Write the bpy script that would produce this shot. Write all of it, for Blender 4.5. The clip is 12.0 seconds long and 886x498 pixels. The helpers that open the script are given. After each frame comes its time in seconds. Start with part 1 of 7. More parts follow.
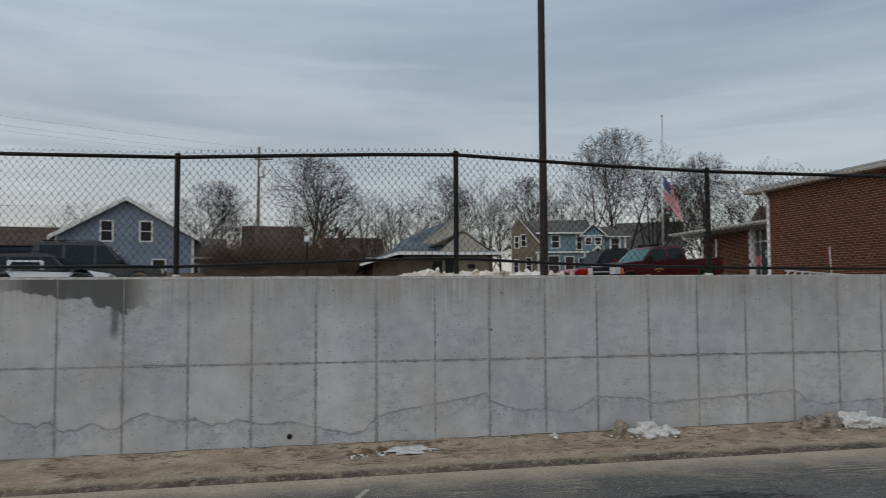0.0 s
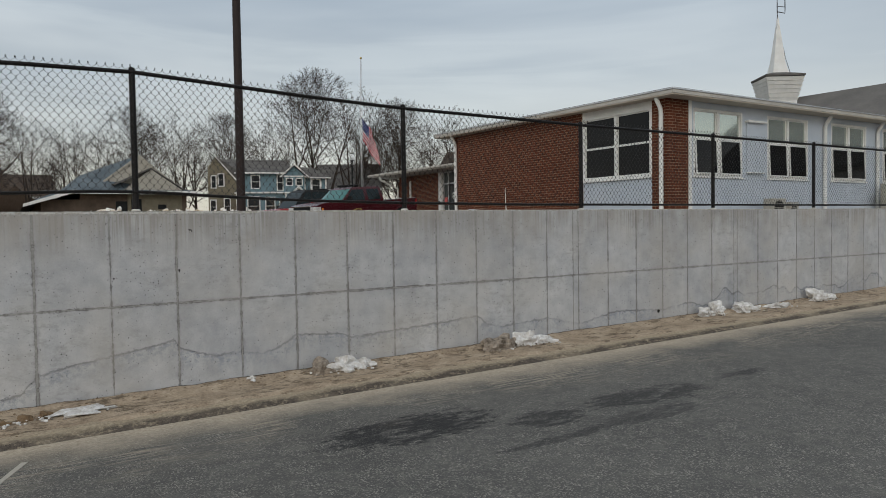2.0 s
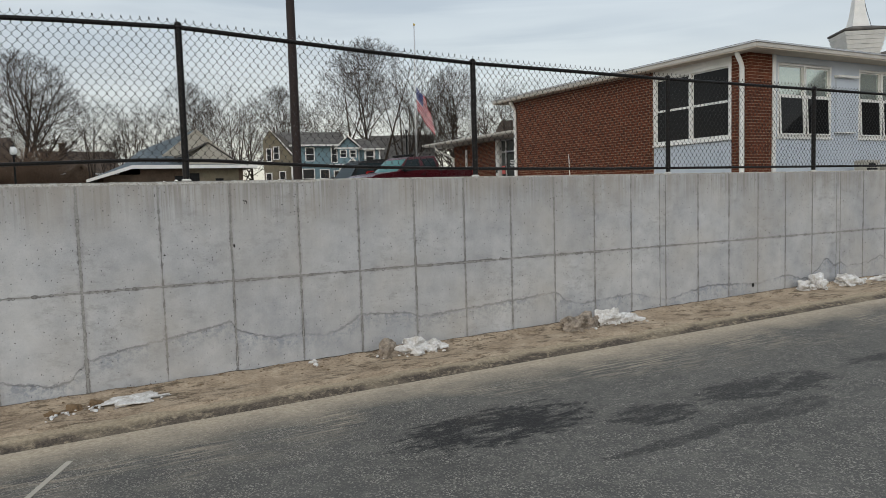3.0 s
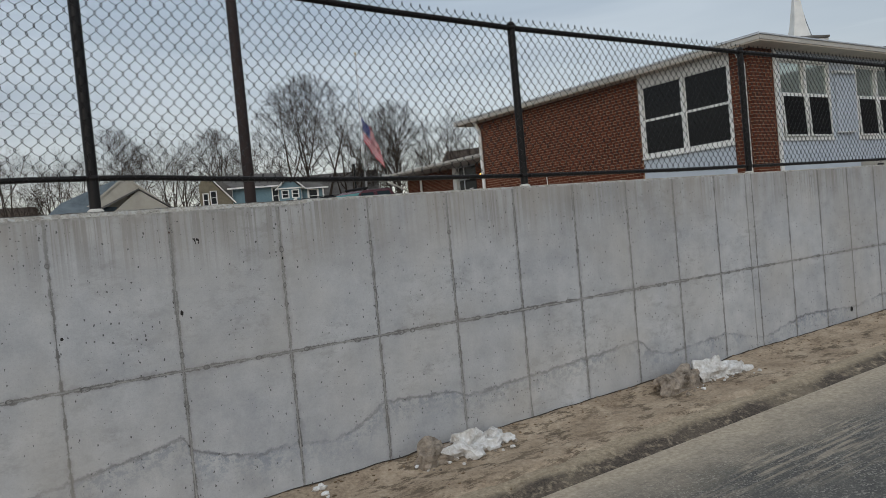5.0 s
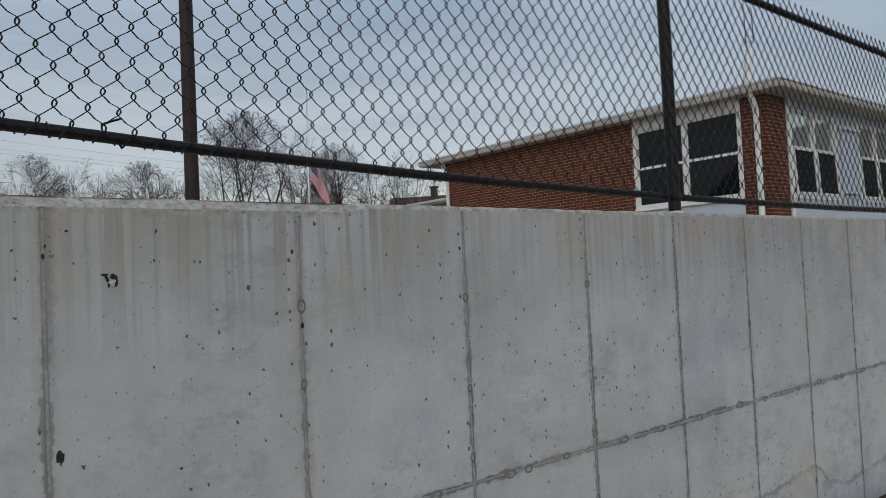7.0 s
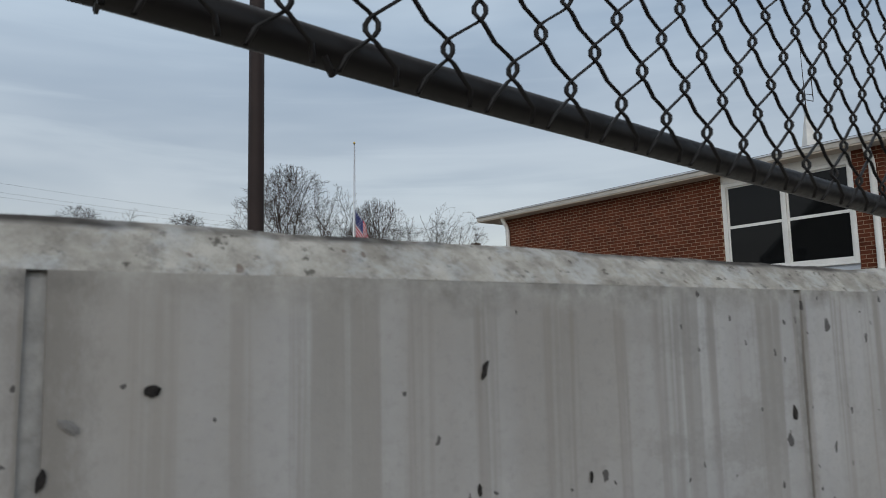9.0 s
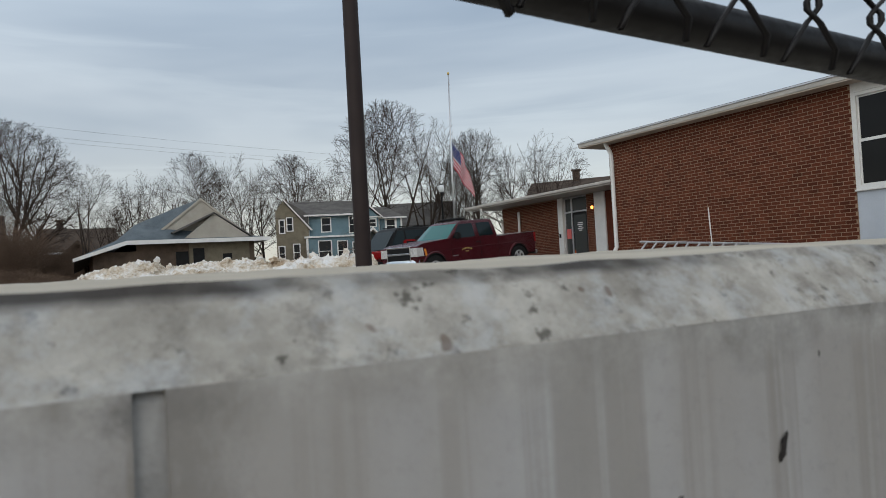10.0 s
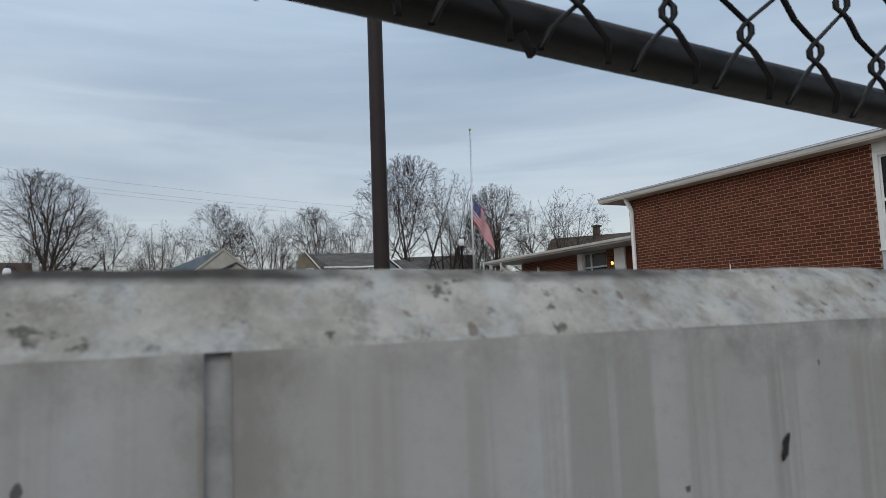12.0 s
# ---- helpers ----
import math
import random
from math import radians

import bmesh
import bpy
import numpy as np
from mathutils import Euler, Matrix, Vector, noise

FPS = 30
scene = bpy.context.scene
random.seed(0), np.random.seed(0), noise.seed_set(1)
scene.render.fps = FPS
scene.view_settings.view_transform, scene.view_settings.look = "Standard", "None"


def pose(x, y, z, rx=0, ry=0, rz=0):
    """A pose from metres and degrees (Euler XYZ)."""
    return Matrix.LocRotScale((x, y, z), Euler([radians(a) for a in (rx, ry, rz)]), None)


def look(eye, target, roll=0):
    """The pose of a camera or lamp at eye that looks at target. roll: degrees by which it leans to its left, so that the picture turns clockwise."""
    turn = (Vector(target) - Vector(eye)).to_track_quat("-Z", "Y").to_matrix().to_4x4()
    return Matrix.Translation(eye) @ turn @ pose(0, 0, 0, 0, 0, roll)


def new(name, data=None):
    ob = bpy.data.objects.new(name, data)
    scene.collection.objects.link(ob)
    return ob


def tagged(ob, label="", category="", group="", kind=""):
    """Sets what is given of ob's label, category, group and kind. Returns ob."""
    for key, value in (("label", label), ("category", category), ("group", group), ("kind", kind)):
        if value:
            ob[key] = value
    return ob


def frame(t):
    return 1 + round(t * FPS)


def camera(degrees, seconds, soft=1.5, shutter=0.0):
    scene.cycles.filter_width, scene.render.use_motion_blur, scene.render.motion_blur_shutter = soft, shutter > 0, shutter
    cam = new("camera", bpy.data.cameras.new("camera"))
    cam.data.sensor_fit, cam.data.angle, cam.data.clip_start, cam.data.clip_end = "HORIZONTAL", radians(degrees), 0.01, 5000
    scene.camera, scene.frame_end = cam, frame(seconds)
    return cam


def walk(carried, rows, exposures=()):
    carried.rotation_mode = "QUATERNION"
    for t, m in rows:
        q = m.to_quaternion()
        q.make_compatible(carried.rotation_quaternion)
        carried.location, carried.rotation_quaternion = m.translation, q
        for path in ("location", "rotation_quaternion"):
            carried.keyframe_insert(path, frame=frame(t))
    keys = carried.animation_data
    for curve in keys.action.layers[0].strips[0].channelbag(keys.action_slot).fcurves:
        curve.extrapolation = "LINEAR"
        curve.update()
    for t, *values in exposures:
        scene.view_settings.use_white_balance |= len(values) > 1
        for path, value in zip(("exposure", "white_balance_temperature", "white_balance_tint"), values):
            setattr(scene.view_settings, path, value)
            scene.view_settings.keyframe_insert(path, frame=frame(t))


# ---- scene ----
cam = camera(64.1, 12.0, soft=0.5, shutter=0.1)
cam.data.dof.use_dof = True
cam.data.dof.focus_distance = 14.0
cam.data.dof.aperture_fstop = 22.0

PATH = [
    (0, (-2.944, -7.763, 1.701), (-2.642, -5.779, 1.803), -0.3),
    (0.2, (-2.908, -7.711, 1.687), (-2.361, -5.785, 1.788), -0.6),
    (0.5, (-2.883, -7.734, 1.708), (-2.086, -5.902, 1.807), -1.2),
    (0.7, (-2.858, -7.702, 1.701), (-1.929, -5.933, 1.800), -1.7),
    (1, (-2.861, -7.698, 1.680), (-1.800, -6.005, 1.773), -2.3),
    (1.5, (-2.846, -7.678, 1.658), (-1.715, -6.029, 1.669), -1.7),
    (2, (-2.797, -7.476, 1.634), (-1.726, -5.788, 1.562), -0.9),
    (2.5, (-2.621, -7.159, 1.616), (-1.674, -5.402, 1.483), -0.9),
    (3, (-2.594, -6.687, 1.607), (-1.656, -4.927, 1.456), -1.7),
    (3.2, (-2.532, -6.438, 1.601), (-1.547, -4.703, 1.464), -2.6),
    (4.8, (-2.152, -4.442, 1.545), (-1.073, -2.759, 1.506), -5.4),
    (5, (-2.120, -4.184, 1.550), (-1.038, -2.503, 1.488), -5.3),
    (5.5, (-1.985, -3.551, 1.552), (-0.856, -1.902, 1.483), -5.4),
    (6, (-1.869, -2.979, 1.563), (-0.688, -1.366, 1.567), -5.3),
    (6.5, (-1.726, -2.375, 1.570), (-0.496, -0.798, 1.609), -3.6),
    (6.7, (-1.642, -2.149, 1.575), (-0.402, -0.580, 1.628), -3.0),
    (8.3, (-1.315, -0.765, 1.646), (-0.097, 0.812, 1.818), -2.1),
    (8.5, (-1.306, -0.636, 1.674), (-0.100, 0.945, 1.883), -1.7),
    (8.8, (-1.297, -0.452, 1.719), (-0.103, 1.134, 1.960), -1.5),
    (9, (-1.281, -0.357, 1.744), (-0.118, 1.254, 1.975), -1.4),
    (9.2, (-1.283, -0.294, 1.759), (-0.154, 1.344, 1.972), -1.4),
    (9.5, (-1.270, -0.247, 1.792), (-0.213, 1.444, 1.945), -2.1),
    (9.7, (-1.264, -0.223, 1.806), (-0.268, 1.509, 1.899), -2.8),
    (10, (-1.261, -0.207, 1.805), (-0.335, 1.565, 1.850), -3.2),
    (10.5, (-1.260, -0.205, 1.818), (-0.407, 1.603, 1.870), -3.0),
    (11, (-1.261, -0.203, 1.809), (-0.421, 1.610, 1.886), -2.7),
    (11.25, (-1.262, -0.209, 1.820), (-0.416, 1.600, 1.921), -2.45),
    (11.5, (-1.262, -0.216, 1.817), (-0.412, 1.589, 1.943), -2.2),
    (12, (-1.279, -0.232, 1.783), (-0.400, 1.553, 1.982), -2.2),
]
walk(cam, [(t, look(eye, target, roll)) for t, eye, target, roll in PATH],
     exposures=[(0, -0.30, 6600, 10), (1.0, -0.16, 6850, 10), (2.0, -0.03, 6950, 10), (3.0, 0.20, 6950, 10), (5.0, -0.06, 6700, 10), (5.5, -0.02, 6700, 10), (6.0, -0.15, 6700, 10), (6.5, -0.18, 6600, 10), (8.5, -0.12, 6600, 10), (9.5, -0.06, 6600, 10), (10.5, 0.04, 6700, 10), (12.0, -0.04, 6400, 10)])

# ---- world and light ----
world = bpy.data.worlds.new("overcast_sky")
scene.world = world
world.use_nodes = True
wt = world.node_tree
wn, wl = wt.nodes, wt.links
SUN_UP, SUN_TURN = radians(24), radians(224)


def wnode(kind, **kw):
    n = wn.new(kind)
    for k, v in kw.items():
        n.inputs[k].default_value = v
    return n


wn.clear()
w_out = wn.new("ShaderNodeOutputWorld")
w_bg = wn.new("ShaderNodeBackground")
w_sky = wn.new("ShaderNodeTexSky")
w_sky.sky_type = "NISHITA"
w_sky.sun_disc = False
w_sky.sun_elevation, w_sky.sun_rotation = SUN_UP, SUN_TURN
w_sky_dim = wn.new("ShaderNodeVectorMath")
w_sky_dim.operation = "SCALE"
w_sky_dim.inputs["Scale"].default_value = 0.04
w_co = wn.new("ShaderNodeTexCoord")
w_map = wn.new("ShaderNodeMapping")
w_map.inputs["Scale"].default_value = (1.0, 1.0, 4.6)
w_map.inputs["Rotation"].default_value = (0.12, 0.10, 0.5)
w_noise = wnode("ShaderNodeTexNoise", Scale=1.5, Detail=4.0, Roughness=0.48, Distortion=0.35)
w_ramp = wn.new("ShaderNodeValToRGB")
w_ramp.color_ramp.elements[0].position, w_ramp.color_ramp.elements[0].color = 0.36, (0.365, 0.402, 0.450, 1)
w_ramp.color_ramp.elements[1].position, w_ramp.color_ramp.elements[1].color = 0.66, (0.625, 0.648, 0.668, 1)
# the cloud deck glows more towards the low sun behind it
w_dot = wn.new("ShaderNodeVectorMath")
w_dot.operation = "DOT_PRODUCT"
w_dot.inputs[1].default_value = (math.sin(SUN_TURN) * 0.9, math.cos(SUN_TURN) * 0.9, 0.45)
w_glow = wn.new("ShaderNodeMapRange")
w_glow.inputs["From Min"].default_value, w_glow.inputs["From Max"].default_value = -0.7, 1.0
w_glow.inputs["To Min"].default_value, w_glow.inputs["To Max"].default_value = 0.86, 1.64
# thin bright gap along the horizon
w_sep = wn.new("ShaderNodeSeparateXYZ")
w_low = wn.new("ShaderNodeMapRange")
w_low.inputs["From Min"].default_value, w_low.inputs["From Max"].default_value = 0.0, 0.20
w_low.inputs["To Min"].default_value, w_low.inputs["To Max"].default_value = 0.55, 0.0
w_warm = wn.new("ShaderNodeMix")
w_warm.data_type = "RGBA"
w_warm.inputs["B"].default_value = (0.80, 0.76, 0.70, 1)
w_mul = wn.new("ShaderNodeVectorMath")
w_mul.operation = "SCALE"
w_add = wn.new("ShaderNodeVectorMath")
w_add.operation = "ADD"
wl.new(w_co.outputs["Generated"], w_map.inputs["Vector"])
wl.new(w_map.outputs["Vector"], w_noise.inputs["Vector"])
wl.new(w_noise.outputs["Fac"], w_ramp.inputs["Fac"])
wl.new(w_co.outputs["Generated"], w_dot.inputs[0])
wl.new(w_dot.outputs["Value"], w_glow.inputs["Value"])
wl.new(w_co.outputs["Generated"], w_sep.inputs["Vector"])
wl.new(w_sep.outputs["Z"], w_low.inputs["Value"])
wl.new(w_low.outputs["Result"], w_warm.inputs["Factor"])
wl.new(w_ramp.outputs["Color"], w_warm.inputs["A"])
# pale streaks between the lower cloud layers
w_map2 = wn.new("ShaderNodeMapping")
w_map2.inputs["Scale"].default_value = (1.0, 1.0, 13.0)
w_map2.inputs["Rotation"].default_value = (0.05, 0.09, 1.3)
w_streak = wnode("ShaderNodeTexNoise", Scale=1.7, Detail=5.0, Roughness=0.55, Distortion=0.5)
w_cut = wn.new("ShaderNodeMapRange")
w_cut.inputs["From Min"].default_value, w_cut.inputs["From Max"].default_value = 0.50, 0.68
w_cut.inputs["To Max"].default_value = 0.75
w_below = wn.new("ShaderNodeMapRange")
w_below.inputs["From Min"].default_value, w_below.inputs["From Max"].default_value = 0.12, 0.42
w_below.inputs["To Min"].default_value, w_below.inputs["To Max"].default_value = 1.0, 0.1
w_both = wn.new("ShaderNodeMath")
w_both.operation = "MULTIPLY"
w_layer = wn.new("ShaderNodeMix")
w_layer.data_type = "RGBA"
w_layer.inputs["B"].default_value = (0.74, 0.765, 0.77, 1)
wl.new(w_co.outputs["Generated"], w_map2.inputs["Vector"])
wl.new(w_map2.outputs["Vector"], w_streak.inputs["Vector"])
wl.new(w_streak.outputs["Fac"], w_cut.inputs["Value"])
wl.new(w_sep.outputs["Z"], w_below.inputs["Value"])
wl.new(w_cut.outputs["Result"], w_both.inputs[0])
wl.new(w_below.outputs["Result"], w_both.inputs[1])
wl.new(w_both.outputs["Value"], w_layer.inputs["Factor"])
wl.new(w_warm.outputs["Result"], w_layer.inputs["A"])
wl.new(w_layer.outputs["Result"], w_mul.inputs[0])
# the deck thins out and brightens above the low layers
w_lift = wn.new("ShaderNodeMapRange")
w_lift.inputs["From Min"].default_value, w_lift.inputs["From Max"].default_value = 0.24, 0.40
w_lift.inputs["To Min"].default_value, w_lift.inputs["To Max"].default_value = 0.97, 1.20
w_level = wn.new("ShaderNodeMath")
w_level.operation = "MULTIPLY"
wl.new(w_sep.outputs["Z"], w_lift.inputs["Value"])
wl.new(w_glow.outputs["Result"], w_level.inputs[0])
wl.new(w_lift.outputs["Result"], w_level.inputs[1])
wl.new(w_level.outputs["Value"], w_mul.inputs["Scale"])
wl.new(w_sky.outputs["Color"], w_sky_dim.inputs[0])
w_high = wn.new("ShaderNodeMapRange")
w_high.inputs["From Min"].default_value, w_high.inputs["From Max"].default_value = 0.10, 0.40
w_over = wn.new("ShaderNodeMapRange")
w_over.inputs["From Min"].default_value, w_over.inputs["From Max"].default_value = 0.50, 0.75
w_over.inputs["To Min"].default_value, w_over.inputs["To Max"].default_value = 1.0, 0.0
w_band = wn.new("ShaderNodeMath")
w_band.operation = "MULTIPLY"
w_tint = wn.new("ShaderNodeMix")
w_tint.data_type, w_tint.blend_type = "RGBA", "MULTIPLY"
w_tint.inputs["B"].default_value = (0.88, 1.0, 1.10, 1)
wl.new(w_sep.outputs["Z"], w_high.inputs["Value"])
wl.new(w_sep.outputs["Z"], w_over.inputs["Value"])
wl.new(w_high.outputs["Result"], w_band.inputs[0])
wl.new(w_over.outputs["Result"], w_band.inputs[1])
wl.new(w_band.outputs["Value"], w_tint.inputs["Factor"])
wl.new(w_mul.outputs["Vector"], w_tint.inputs["A"])
wl.new(w_tint.outputs["Result"], w_add.inputs[0])
wl.new(w_sky_dim.outputs["Vector"], w_add.inputs[1])
wl.new(w_add.outputs["Vector"], w_bg.inputs["Color"])
w_bg.inputs["Strength"].default_value = 0.84
wl.new(w_bg.outputs["Background"], w_out.inputs["Surface"])

sun = new("sun", bpy.data.lights.new("sun", "SUN"))
sun.data.energy, sun.data.angle, sun.data.color = 0.35, radians(35), (1.0, 0.97, 0.93)
sun.matrix_world = look((math.sin(SUN_TURN) * 40, math.cos(SUN_TURN) * 40, 40 * math.tan(SUN_UP)), (0, 0, 0))


# ---- materials ----
def ramp(nt, fac, stops):
    n = nt.nodes.new("ShaderNodeValToRGB")
    el = n.color_ramp.elements
    while len(el) < len(stops):
        el.new(0.5)
    for e, (p, c) in zip(el, stops):
        e.position, e.color = p, (*c, 1) if len(c) == 3 else c
    nt.links.new(fac, n.inputs["Fac"])
    return n.outputs["Color"]


def tex(nt, co, scale, detail=4.0, rough=0.55, stretch=None, distortion=0.0):
    if stretch:
        m = nt.nodes.new("ShaderNodeMapping")
        m.inputs["Scale"].default_value = stretch
        nt.links.new(co, m.inputs["Vector"])
        co = m.outputs["Vector"]
    n = nt.nodes.new("ShaderNodeTexNoise")
    n.inputs["Scale"].default_value, n.inputs["Detail"].default_value = scale, detail
    n.inputs["Roughness"].default_value, n.inputs["Distortion"].default_value = rough, distortion
    nt.links.new(co, n.inputs["Vector"])
    return n.outputs["Fac"]


def calc(nt, op, a, b=None, clamp=False):
    n = nt.nodes.new("ShaderNodeMath")
    n.operation, n.use_clamp = op, clamp
    for i, v in ((0, a), (1, b)):
        if v is None:
            continue
        if isinstance(v, (int, float)):
            n.inputs[i].default_value = v
        else:
            nt.links.new(v, n.inputs[i])
    return n.outputs[0]


def remap(nt, v, a, b, c=0.0, d=1.0):
    n = nt.nodes.new("ShaderNodeMapRange")
    n.inputs["From Min"].default_value, n.inputs["From Max"].default_value = a, b
    n.inputs["To Min"].default_value, n.inputs["To Max"].default_value = c, d
    nt.links.new(v, n.inputs["Value"])
    return n.outputs["Result"]


def mixc(nt, fac, a, b, mode="MIX"):
    n = nt.nodes.new("ShaderNodeMix")
    n.data_type, n.blend_type = "RGBA", mode
    for name, v in (("Factor", fac), ("A", a), ("B", b)):
        if isinstance(v, (int, float)):
            n.inputs[name].default_value = v
        elif isinstance(v, tuple):
            n.inputs[name].default_value = (*v, 1)
        else:
            nt.links.new(v, n.inputs[name])
    return n.outputs["Result"]


def start(name, rough=0.8, metal=0.0, spec=0.5):
    m = bpy.data.materials.new(name)
    m.use_nodes = True
    nt = m.node_tree
    bs = nt.nodes["Principled BSDF"]
    bs.inputs["Roughness"].default_value, bs.inputs["Metallic"].default_value = rough, metal
    bs.inputs["Specular IOR Level"].default_value = spec
    geo = nt.nodes.new("ShaderNodeNewGeometry")
    return m, nt, bs, geo.outputs["Position"]


def bump(nt, bs, height, strength=0.3, distance=0.01):
    n = nt.nodes.new("ShaderNodeBump")
    n.inputs["Strength"].default_value, n.inputs["Distance"].default_value = strength, distance
    nt.links.new(height, n.inputs["Height"])
    nt.links.new(n.outputs["Normal"], bs.inputs["Normal"])


def plain(name, dark, light, scale=6.0, fine=60.0, rough=0.7, metal=0.0, spec=0.4, relief=0.15, depth=0.004, stretch=None, piece=0.0):
    """A surface that varies between two colours at two scales, with a fine relief. piece: how much whole pieces differ."""
    m, nt, bs, pos = start(name, rough, metal, spec)
    a = tex(nt, pos, scale, 4, 0.6, stretch)
    b = tex(nt, pos, fine, 3, 0.6, stretch)
    f = calc(nt, "ADD", calc(nt, "MULTIPLY", a, 0.65), calc(nt, "MULTIPLY", b, 0.35))
    if piece:
        info = nt.nodes.new("ShaderNodeObjectInfo")
        geo = nt.nodes.new("ShaderNodeNewGeometry")
        r = calc(nt, "FRACT", calc(nt, "ADD", info.outputs["Random"], geo.outputs["Random Per Island"]))
        f = calc(nt, "ADD", f, calc(nt, "MULTIPLY", calc(nt, "SUBTRACT", r, 0.5), piece))
    nt.links.new(ramp(nt, f, [(0.32, dark), (0.68, light)]), bs.inputs["Base Color"])
    nt.links.new(remap(nt, b, 0.3, 0.7, max(rough - 0.1, 0.02), min(rough + 0.1, 1)), bs.inputs["Roughness"])
    if relief:
        bump(nt, bs, b, relief, depth)
    return m


def concrete_wall():
    m, nt, bs, pos = start("cast_concrete", 0.85, 0, 0.3)
    sep = nt.nodes.new("ShaderNodeSeparateXYZ")
    nt.links.new(pos, sep.inputs["Vector"])
    X, Z = sep.outputs["X"], sep.outputs["Z"]
    coord = nt.nodes.new("ShaderNodeTexCoord")
    gen = nt.nodes.new("ShaderNodeSeparateXYZ")
    nt.links.new(coord.outputs["Generated"], gen.inputs["Vector"])
    across = gen.outputs["X"]
    big = tex(nt, pos, 0.9, 5, 0.6)
    mid = tex(nt, pos, 5.0, 5, 0.65)
    fine = tex(nt, pos, 55.0, 4, 0.7)
    f = calc(nt, "ADD", calc(nt, "MULTIPLY", big, 0.5), calc(nt, "ADD", calc(nt, "MULTIPLY", mid, 0.35), calc(nt, "MULTIPLY", fine, 0.15)))
    col = ramp(nt, f, [(0.36, (0.300, 0.307, 0.323)), (0.5, (0.430, 0.432, 0.441)), (0.64, (0.550, 0.547, 0.546))])
    # rain streaks that run down from the coping
    streak = tex(nt, pos, 1.0, 5, 0.65, stretch=(34.0, 34.0, 0.45))
    reach = remap(nt, Z, 1.36, 1.74)
    gather = remap(nt, tex(nt, pos, 1.0, 3, 0.6, stretch=(1.6, 1.6, 0.15)), 0.42, 0.60, 0.22, 1.0)
    gather = calc(nt, "MAXIMUM", gather, remap(nt, calc(nt, "ABSOLUTE", calc(nt, "ADD", X, 0.72)), 0.38, 0.62, 1.0, 0.0))
    s = calc(nt, "MULTIPLY", calc(nt, "MULTIPLY", remap(nt, streak, 0.49, 0.57), gather), reach, clamp=True)
    col = mixc(nt, calc(nt, "MULTIPLY", s, 0.70), col, (0.200, 0.184, 0.162))
    pale = calc(nt, "MULTIPLY", remap(nt, tex(nt, pos, 1.0, 2, 0.5, stretch=(38.0, 38.0, 0.6)), 0.52, 0.68), reach, clamp=True)
    col = mixc(nt, calc(nt, "MULTIPLY", calc(nt, "MULTIPLY", pale, gather), 0.38), col, (0.50, 0.51, 0.525))
    # wavy damp line in the lower lift
    tide = nt.nodes.new("ShaderNodeValToRGB")
    marks = ((-3.6, 0.30), (7.0, 0.36), (-2.78, 0.11), (-2.65, 0.125), (-2.5, 0.285), (-2.19, 0.357), (-1.78, 0.415), (-1.28, 0.50), (-1.22, 0.40), (-0.89, 0.30), (-0.63, 0.31), (-0.35, 0.267), (-0.13, 0.346), (0.0, 0.44), (0.57, 0.395), (0.65, 0.34), (1.15, 0.363), (2.14, 0.41), (2.445, 0.442), (2.61, 0.324), (2.82, 0.262), (3.64, 0.308), (4.27, 0.176), (5.0, 0.30), (6.0, 0.24))
    stops = tide.color_ramp.elements
    stops[0].position, stops[1].position = (marks[0][0] + 4) / 12, (marks[1][0] + 4) / 12
    stops[0].color, stops[1].color = [(m[1], m[1], m[1], 1) for m in marks[:2]]
    for mx, mz in marks[2:]:
        stops.new((mx + 4) / 12).color = (mz, mz, mz, 1)
    nt.links.new(calc(nt, "DIVIDE", calc(nt, "ADD", X, 4.0), 12.0), tide.inputs["Fac"])
    away = calc(nt, "MAXIMUM", remap(nt, X, 6.0, 7.0), remap(nt, X, -3.4, -4.0))
    wave = calc(nt, "MULTIPLY", calc(nt, "SUBTRACT", tex(nt, pos, 1.5, 2.0, 0.5, stretch=(1, 0, 0.10)), 0.5), calc(nt, "MULTIPLY", away, 0.8))
    arc = calc(nt, "ADD", calc(nt, "ADD", tide.outputs["Color"], wave), calc(nt, "MULTIPLY", calc(nt, "SUBTRACT", tex(nt, pos, 11, 5, 0.75), 0.5), 0.11))
    off = calc(nt, "SUBTRACT", Z, arc)
    line = calc(nt, "SUBTRACT", 1.0, remap(nt, calc(nt, "ABSOLUTE", calc(nt, "ADD", off, 0.006)), 0.003, 0.018), clamp=True)
    under = calc(nt, "MULTIPLY", remap(nt, off, 0.0, -0.22, 1.0, 0.0), remap(nt, off, -0.0, 0.004, 1.0, 0.0), clamp=True)
    blot = remap(nt, tex(nt, pos, 15.0, 6, 0.85), 0.47, 0.55)
    here = remap(nt, tex(nt, pos, 1.7, 3, 0.6), 0.36, 0.52)
    col = mixc(nt, calc(nt, "MULTIPLY", calc(nt, "MULTIPLY", under, blot), calc(nt, "MULTIPLY", remap(nt, here, 0, 1, 0.4, 1.0), 0.8)), col, (0.185, 0.215, 0.26))
    col = mixc(nt, calc(nt, "MULTIPLY", calc(nt, "MULTIPLY", line, remap(nt, here, 0, 1, 0.12, 1.0)), 0.74), col, (0.12, 0.125, 0.135))
    # faint dried runs and smears here and there
    smear = calc(nt, "MULTIPLY", remap(nt, tex(nt, pos, 9.0, 6, 0.8, stretch=(0.7, 1, 1.3)), 0.50, 0.60), remap(nt, tex(nt, pos, 1.1, 3, 0.55), 0.46, 0.58), clamp=True)
    col = mixc(nt, calc(nt, "MULTIPLY", smear, 0.45), col, (0.23, 0.225, 0.22))
